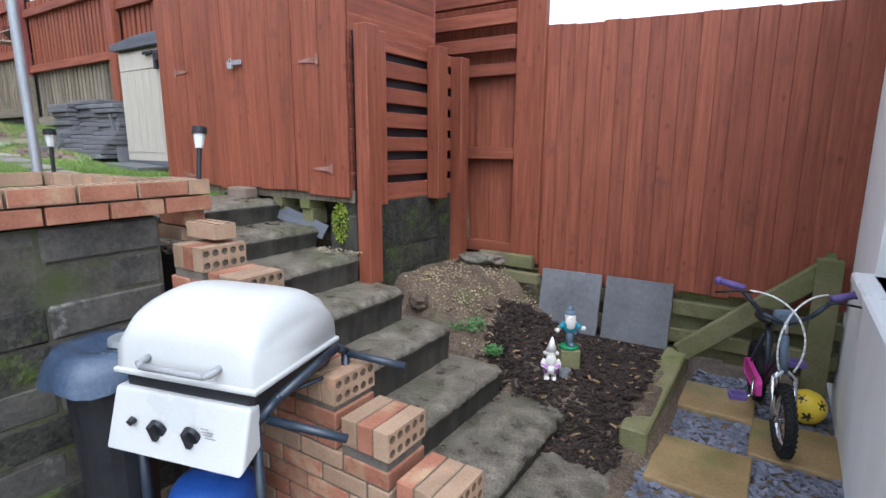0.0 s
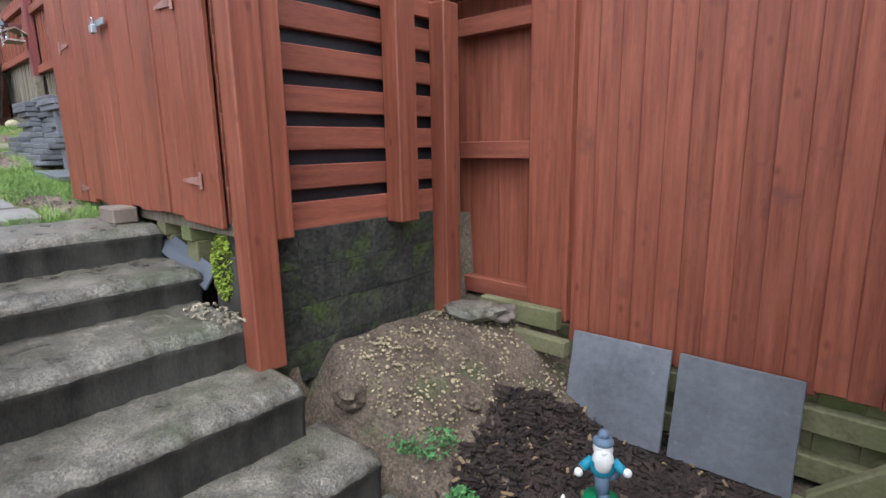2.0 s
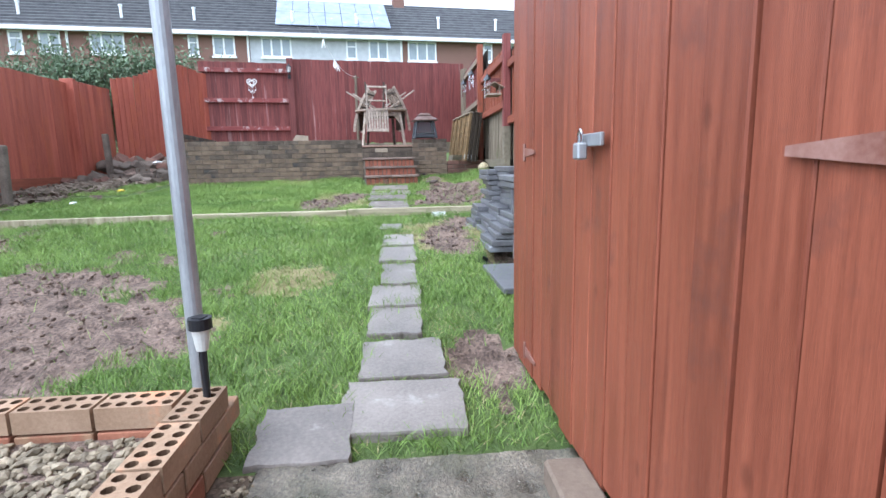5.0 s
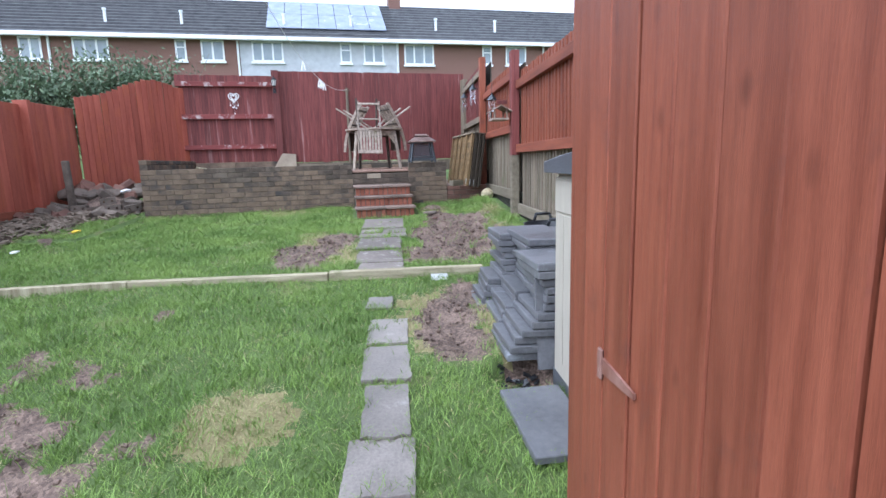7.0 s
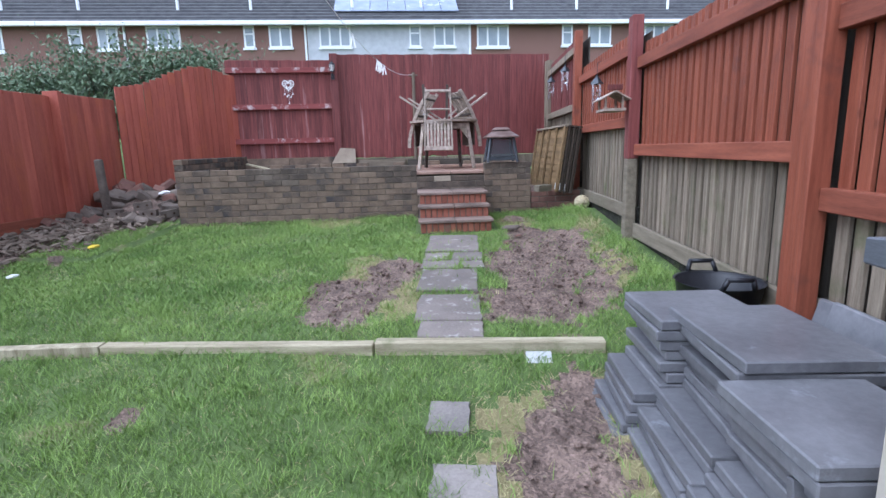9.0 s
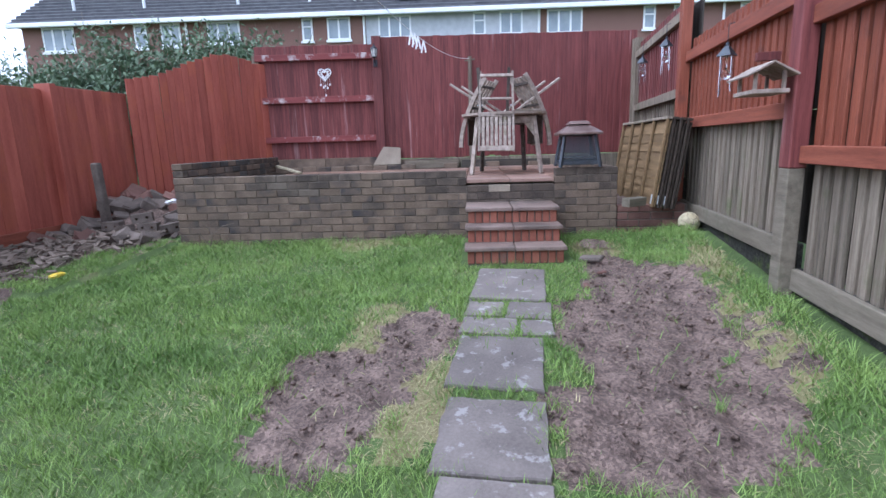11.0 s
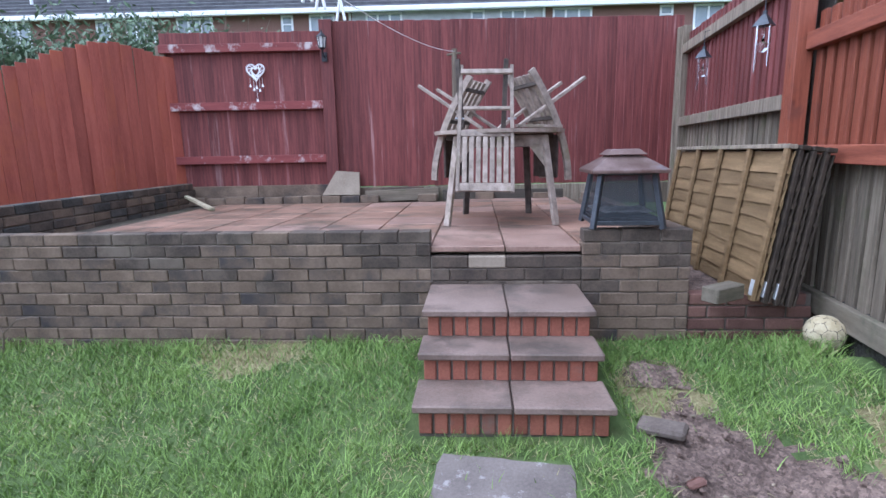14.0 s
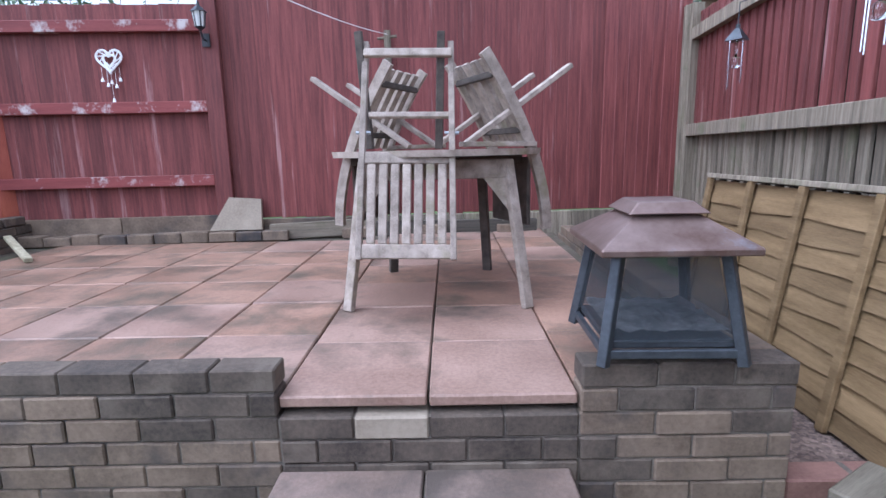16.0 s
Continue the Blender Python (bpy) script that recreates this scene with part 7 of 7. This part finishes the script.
def side_chair(side, depth):
    """A curved-back folding chair hung sideways over the table's end."""
    c = thing("folding_chair", "weathered folding chair with curved slats hooked over the table", "chair", PATIO_M @ Matrix.Translation((0.456 + side * 0.33, depth, 2.985)) @ Matrix.Rotation(0.42 if side > 0 else math.pi - 0.42, 4, "Z"), group="upturned chairs")

    def curved(name, y, w, t0, t1, thick, mt):
        bm = bmesh.new()
        ring = []
        n = 14
        pts = []
        for i in range(n + 1):
            t = t0 + (t1 - t0) * i / n
            pts.append(Vector((-0.20 + 0.34 * (1 - (1 - t) ** 1.8), y, 0.44 - 0.82 * t)))
        for i, p in enumerate(pts):
            d = (pts[min(i + 1, n)] - pts[max(i - 1, 0)]).normalized()
            nrm = Vector((-d.z, 0, d.x))
            ring.append([bm.verts.new(p + nrm * sx * w + Vector((0, sy * thick, 0))) for sx, sy in ((-1, -1), (1, -1), (1, 1), (-1, 1))])
        for r0, r1 in zip(ring, ring[1:]):
            for q in range(4):
                bm.faces.new((r0[q], r1[q], r1[(q + 1) % 4], r0[(q + 1) % 4]))
        bm.faces.new(ring[0])
        bm.faces.new(ring[-1])
        bmesh.ops.recalc_face_normals(bm, faces=bm.faces)
        part(name, bm, mt, c)
    for y in (-0.19, 0.19):
        curved("curved_rail", y, 0.026, 0.0, 1.0, 0.012, TEAK)
        beam("leg", c, (-0.29, y * 0.86, 0.03), (0.285, y * 0.86, 0.40), 0.042, 0.024, TEAK)
    for i in range(4):
        curved("slat", -0.13 + 0.085 * i, 0.009, 0.03, 0.50, 0.026, TEAK)
    for t in (0.12, 0.42):
        p = Vector((-0.20 + 0.34 * (1 - (1 - t) ** 1.8) - 0.02, 0, 0.44 - 0.82 * t))
        beam("crossbar", c, (p.x, -0.19, p.z), (p.x, 0.19, p.z), 0.028, 0.028, TEAKDARK)
    beam("seat_rail", c, (-0.32, -0.19, 0.035), (0.07, -0.19, 0.03), 0.045, 0.022, TEAK)
    part("seat", solid(lambda q: add_box(q, 0.04, 0.06, -0.175, 0.175, -0.36, -0.03), 0.004), TEAKDARK, c)


side_chair(1, 1.27)
side_chair(-1, 1.52)


# ---- decorations on the fences ----
def heart():
    h = thing("heart_ornament", "white openwork heart ornament with hanging drops", "ornament", BACK_M @ Matrix.Translation((-1.988, 3.08, 3.77)))
    bm = bmesh.new()
    pts = []
    for i in range(33):
        a = 6.2832 * i / 32
        pts.append((0.0062 * 16 * math.sin(a) ** 3, 0, 0.0062 * (13 * math.cos(a) - 5 * math.cos(2 * a) - 2 * math.cos(3 * a) - math.cos(4 * a))))
    add_tube(bm, pts, 0.009, 6)
    for i in range(0, 32, 2):
        add_tube(bm, [pts[i], tuple(v * 0.55 for v in pts[(i + 5) % 32]), tuple(v * 0.5 for v in pts[(i + 9) % 32])], 0.005, 5)
    part("heart_frame", bm, WHITE, h)
    for x, z in ((-0.07, -0.14), (-0.03, -0.18), (0.0, -0.16), (0.035, -0.19), (0.07, -0.14), (0.0, -0.30)):
        bm = bmesh.new()
        add_rod(bm, (x, 0, -0.06), (x, 0, z), 0.0015, sides=4)
        add_rod(bm, (x, 0, z - (0.06 if z < -0.25 else 0.03)), (x, 0, z), 0.022 if z < -0.25 else 0.015, 0.006, 8)
        part("drop", bm, WHITE, h)


heart()


def wall_lantern():
    l = thing("wall_lantern", "small black coach lantern on the gate post", "lantern", BACK_M @ Matrix.Translation((-1.19, 2.99, 3.98)))
    bm = bmesh.new()
    add_rod(bm, (0, -0.06, 0.0), (0, -0.06, 0.11), 0.035, 0.05, 6)
    part("glass_body", bm, FROST, l)
    bm = bmesh.new()
    for i in range(6):
        a = 6.2832 * i / 6
        add_rod(bm, (0.036 * math.cos(a), -0.06 + 0.036 * math.sin(a), 0), (0.051 * math.cos(a), -0.06 + 0.051 * math.sin(a), 0.11), 0.005, sides=4)
    add_rod(bm, (0, -0.06, 0.11), (0, -0.06, 0.16), 0.065, 0.012, 6)
    add_rod(bm, (0, -0.06, 0.16), (0, -0.06, 0.19), 0.012, 0.006, 6)
    add_rod(bm, (0, -0.06, -0.02), (0, -0.06, 0.0), 0.015, 0.04, 6)
    add_tube(bm, [(0, -0.06, -0.02), (0, -0.03, -0.08), (0, 0.04, -0.08)], 0.008, 6)
    add_box(bm, -0.03, 0.03, 0.03, 0.045, -0.13, -0.03)
    part("lantern_frame", bm, BLACK, l)


wall_lantern()


def wind_chime():
    w = thing("wind_chime", "wind chime with a bronze hood and clear glass globe", "wind chime", group="wind chimes")
    bm = bmesh.new()
    add_rod(bm, (0, 0, -0.02), (0, 0, 0.05), 0.075, 0.018, 4)
    add_rod(bm, (0, 0, 0.05), (0, 0, 0.075), 0.014, 0.014, 8)
    part("hood", bm, DARKSTEEL, w)
    bm = bmesh.new()
    add_tube(bm, [(0, 0, 0.075), (0, 0, 0.20), (0, 0.04, 0.21)], 0.003, 5)
    part("hanger", bm, DARKSTEEL, w)
    bm = bmesh.new()
    add_ball(bm, (0, 0, -0.15), 0.036)
    add_rod(bm, (0, 0, -0.12), (0, 0, -0.02), 0.008)
    part("globe", bm, GLASS, w, "clear glass globe", soft=True)
    for i in range(4):
        a = 6.2832 * i / 4 + 0.4
        bm = bmesh.new()
        add_rod(bm, (0.05 * math.cos(a), 0.05 * math.sin(a), -0.02), (0.05 * math.cos(a), 0.05 * math.sin(a), -0.25 - 0.02 * i), 0.005, sides=6)
        part("chime_tube", bm, CHROME, w)
    return w


wc = wind_chime()
wc.matrix_basis = pose(-10.43, 3.25, 3.24)
copy_thing(wc, pose(-12.36, 3.25, 3.63))
copy_thing(wc, pose(-13.65, 3.25, 3.64))


def bird_feeder():
    b = thing("bird_feeder", "weathered timber bird table fixed to the fence post", "bird feeder", Matrix.Translation((-9.64, 3.20, 2.88)) @ Matrix.Scale(0.85, 4))
    bar("tray", b, -0.17, 0.17, -0.12, 0.12, 0.0, 0.03, TEAK)
    for x in (-0.14, 0.14):
        for y in (-0.09, 0.09):
            bar("upright", b, x - 0.012, x + 0.012, y - 0.012, y + 0.012, 0.03, 0.15, TEAK)
    for s in (-1, 1):
        m = Matrix.Translation((0, s * 0.075, 0.155)) @ Matrix.Rotation(-s * 0.5, 4, "X")
        place("roof_board", box_mesh(0.40, 0.19, 0.014, TEAK, 0.003), b, m)
    bar("bracket", b, -0.10, -0.06, -0.02, 0.14, 0.24, 0.30, REDDARK)


bird_feeder()


def washing_line():
    w = thing("washing_line", "white washing line with pegs strung from a fence post", "washing line")
    a, b = Vector((-14.45, 0.872, 3.93)), Vector((-3.615, 1.225, 4.0))
    pts = [a.lerp(b, i / 40) - Vector((0, 0.10 * math.sin(math.pi * i / 40), 1.84 * (i / 40) * (1 - i / 40))) for i in range(41)]
    bm = bmesh.new()
    add_tube(bm, pts, 0.0025, 5)
    part("line", bm, WHITE, w)
    bm = bmesh.new()
    add_rod(bm, (-14.47, 0.872, 2.27), (-14.47, 0.872, 3.96), 0.03, 0.028, 8)
    add_rod(bm, (-14.47, 0.79, 3.90), (-14.47, 0.95, 3.915), 0.012, 0.012, 6)
    part("line_post", bm, GREYWOOD, w)
    for f in (13.3, 14.2, 14.7, 15.2, 20.3):
        p = pts[int(f)].lerp(pts[int(f) + 1], f % 1)
        bm = bmesh.new()
        add_tube(bm, [p + Vector((0, -0.02, -0.10)), p, p + Vector((0, 0.02, -0.10))], 0.007, 6)
        part("peg", bm, WHITE, w)


washing_line()


# ---- rubble corner ----
def rubble():
    rg = random.Random(31)
    for i in range(46):
        x, y = rg.uniform(-12.3, -10.9), rg.uniform(-3.5, -2.0)
        if x > -11.2 and y > -2.2:
            continue
        s = rg.uniform(0.05, 0.15)
        bm = bmesh.new()
        add_box(bm, -s, s, -s * 0.7, s * 0.7, -s * 0.45, s * 0.45)
        bmesh.ops.bevel(bm, geom=list(bm.edges), offset=s * 0.15, segments=1, affect="EDGES")
        for v in bm.verts:
            v.co += Vector((rg.uniform(-1, 1), rg.uniform(-1, 1), rg.uniform(-1, 1))) * s * 0.12
        z = ground_z(x, y) + s * 0.3 + 0.30 * smoothstep(-11.2, -12.2, x)
        mt = RUBBLE if rg.random() < 0.55 else BRICKDARK
        tagged(part("rubble_stone", bm, mt, None, m=Matrix.Translation((x, y, z)) @ Euler((rg.uniform(-0.6, 0.6), rg.uniform(-0.6, 0.6), rg.uniform(0, 6))).to_matrix().to_4x4()), "broken grey concrete lump in the rubble pile" if mt is RUBBLE else "broken dark brick in the rubble pile", "rubble", "rubble pile")
    hollow = perforated(0.10, 0.215, 0.102, 2, 1, "X", RUBBLE)
    for i, (x, y, z, rz, rx) in enumerate(((-11.28, -2.42, 1.78, 0.2, 0), (-11.22, -2.68, 1.76, -0.3, 0.1), (-11.35, -2.95, 1.78, 0.1, 0), (-11.30, -2.50, 1.885, 0.5, 0.1), (-11.50, -3.22, 1.78, -0.2, 0), (-11.30, -2.15, 1.77, 0.7, 0.15))):
        tagged(place("hollow_block", hollow, None, Matrix.Translation((x, y, z)) @ Euler((rx, 0, rz)).to_matrix().to_4x4()), "grey hollow block lying on the rubble heap", "block", "hollow blocks")
    for x, y, s, mt, lab in ((-9.75, -2.1, 0.075, YELLOW, "pale yellow plastic scrap on the soil"), (-11.75, -2.45, 0.12, WHITE, "white broken plaster lump in the rubble"), (-8.9, -2.25, 0.06, WHITE, "white plastic scrap on the soil")):
        bm = bmesh.new()
        bmesh.ops.create_icosphere(bm, subdivisions=2, radius=s, matrix=Matrix.Diagonal((1, 0.6, 0.3, 1)))
        for v in bm.verts:
            v.co *= 1 + 0.35 * noise.noise(v.co * 20)
        tagged(part("scrap", bm, mt, None, m=Matrix.Translation((x, y, ground_z(x, y) + 0.03 + (0.28 if x < -11.5 else 0)))), lab, "scrap")
    for x, y, zt, lean in ((-11.45, -3.10, 2.56, 0.05), (-8.75, -2.92, 2.28, -0.06)):
        bm = solid(lambda b: add_box(b, -0.045, 0.045, -0.045, 0.045, 0, zt - 1.5), 0.02, 2)
        tagged(part("concrete_post", bm, RUBBLE, None, m=Matrix.Translation((x, y, 1.5)) @ Matrix.Rotation(lean, 4, "Y")), "short weathered concrete post in bare soil", "post", "concrete posts")
    scatter("twig_litter", "broken twigs and dead stems on the soil heap", "twigs", TWIG, spread(1300, -12.3, -8.2, -3.6, -2.0, 0.10, 33, lambda x, y: bare(x, y) > 0.1, lift=0.02), 33, "chip", 0.4)
    # the earth heap below the rubble
    bm = bmesh.new()
    bmesh.ops.create_grid(bm, x_segments=26, y_segments=26, size=1.0)
    for v in bm.verts:
        d = v.co.xy.length
        v.co = Vector((v.co.x * 0.75 - 11.9, v.co.y * 0.85 - 2.75, 1.62 + 0.45 * max(0, 1 - d) ** 0.8 + 0.05 * noise.noise(v.co * 5) - (0.15 if d > 0.97 else 0)))
    tagged(part("soil_mound", bm, SOIL, None, soft=True), "heap of dark soil against the side fence", "soil")


rubble()


# ---- bushes beyond the fence ----
def bush(c, r, seed, n, twigs=60):
    b = thing("bush", "overgrown grey-green bush behind the back fence", "bush", group="bushes behind the fence")
    rg = random.Random(seed)
    bm = bmesh.new()
    base = Vector((c[0], c[1], lawn_z(c[0])))
    tips = []
    for i in range(twigs):
        d = Vector((rg.uniform(-1, 1), rg.uniform(-1, 1), rg.uniform(-0.2, 1)))
        tip = Vector(c) + Vector((d.x * r[0], d.y * r[1], d.z * r[2])) * rg.uniform(0.6, 1.12)
        mid = base.lerp(tip, 0.55) + Vector((rg.uniform(-0.2, 0.2), rg.uniform(-0.2, 0.2), 0.2))
        add_rod(bm, base, mid, 0.02, 0.012, 5)
        add_rod(bm, mid, tip, 0.011, 0.004, 4)
        tips.append((mid, tip))
    part("branchwork", bm, TWIG, b)
    verts, faces = [], []
    for i in range(n):
        mid, tip = rg.choice(tips)
        p = mid.lerp(tip, rg.uniform(0.25, 1.0)) + Vector((rg.gauss(0, 0.16), rg.gauss(0, 0.16), rg.gauss(0, 0.12)))
        e = Euler((rg.uniform(-1.2, 1.2), rg.uniform(-1.2, 1.2), rg.uniform(0, 6.28))).to_matrix()
        s = rg.uniform(0.035, 0.075)
        k = len(verts)
        verts += [tuple(p + e @ Vector(q)) for q in ((-s, 0, 0), (0, -s * 0.4, s * 0.1), (s, 0, 0), (0, s * 0.4, s * 0.1))]
        faces.append((k, k + 1, k + 2, k + 3))
    me = bpy.data.meshes.new("leaves")
    me.from_pydata(verts, [], faces)
    me.materials.append(LEAF)
    place("leaves", me, b)


bush((-16.4, -5.0, 3.75), (1.1, 1.6, 1.5), 1, 15000, 120)
bush((-15.6, -6.4, 3.5), (0.9, 1.4, 1.15), 2, 11000, 100)
bush((-15.8, -8.2, 3.7), (1.0, 1.5, 0.95), 3, 9000, 90)
bush((-17.2, -3.9, 4.4), (0.7, 0.9, 0.9), 4, 900, 90)
bush((-18.5, -9.5, 4.4), (1.0, 1.8, 1.5), 5, 1200, 110)


# ---- last small things on the lawn ----
def molehill():
    bm = bmesh.new()
    bmesh.ops.create_grid(bm, x_segments=22, y_segments=22, size=0.17)
    for v in bm.verts:
        d = v.co.xy.length
        v.co.z = 0.07 * max(0, 1 - d / 0.17) ** 0.7 - 0.11 * max(0, 1 - (v.co.xy - Vector((-0.03, 0.02))).length / 0.06) + 0.015 * noise.noise(v.co * 25) - 0.012
    tagged(part("molehill", bm, SOIL, None, m=Matrix.Translation((-11.16, 2.42, ground_z(-11.16, 2.42))), soft=True), "small dug soil mound with a dark hole in grass", "molehill")


def sapling():
    s = thing("bare_sapling", "dead branching twigs standing at the lawn edge", "sapling", Matrix.Translation((-10.98, -1.48, ground_z(-10.98, -1.48))))
    for a, b, r in (((0, 0, 0), (0.02, 0.05, 0.14), 0.007), ((0.02, 0.05, 0.14), (0.0, -0.06, 0.30), 0.005), ((0.02, 0.05, 0.14), (0.05, 0.20, 0.24), 0.005), ((0, 0, 0.02), (0.03, -0.12, 0.20), 0.005), ((0.05, 0.20, 0.24), (0.06, 0.34, 0.27), 0.004)):
        bm = bmesh.new()
        add_rod(bm, a, b, r, r * 0.6, 6)
        part("twig", bm, TWIG, s)


molehill()
sapling()
tagged(bar("paper_label", None, -7.30, -7.22, 2.17, 2.31, lawn_z(-7.26) + 0.01, lawn_z(-7.26) + 0.015, PAPERGREY, 0.0, Matrix.Rotation(0.5, 4, "Y")), "small white paper label lying by the timber edging", "label")
for cx, cy, sx in ((-9.95, 2.25, 0.045), (-10.3, 2.4, 0.04), (-10.62, 2.35, 0.10)):
    bm = solid(lambda b: add_box(b, -sx / 2, sx / 2, -sx, sx, 0, sx * 0.4), 0.012)
    tagged(part("brick_shard", bm, BRICKDARK if sx < 0.1 else RUBBLE, None, m=Matrix.Translation((cx, cy, ground_z(cx, cy) + 0.005)) @ Euler((0.1, 0.15, cx * 3)).to_matrix().to_4x4()), "broken red brick shard in the dug soil" if sx < 0.1 else "flat grey stone at the edge of dug soil", "shard")
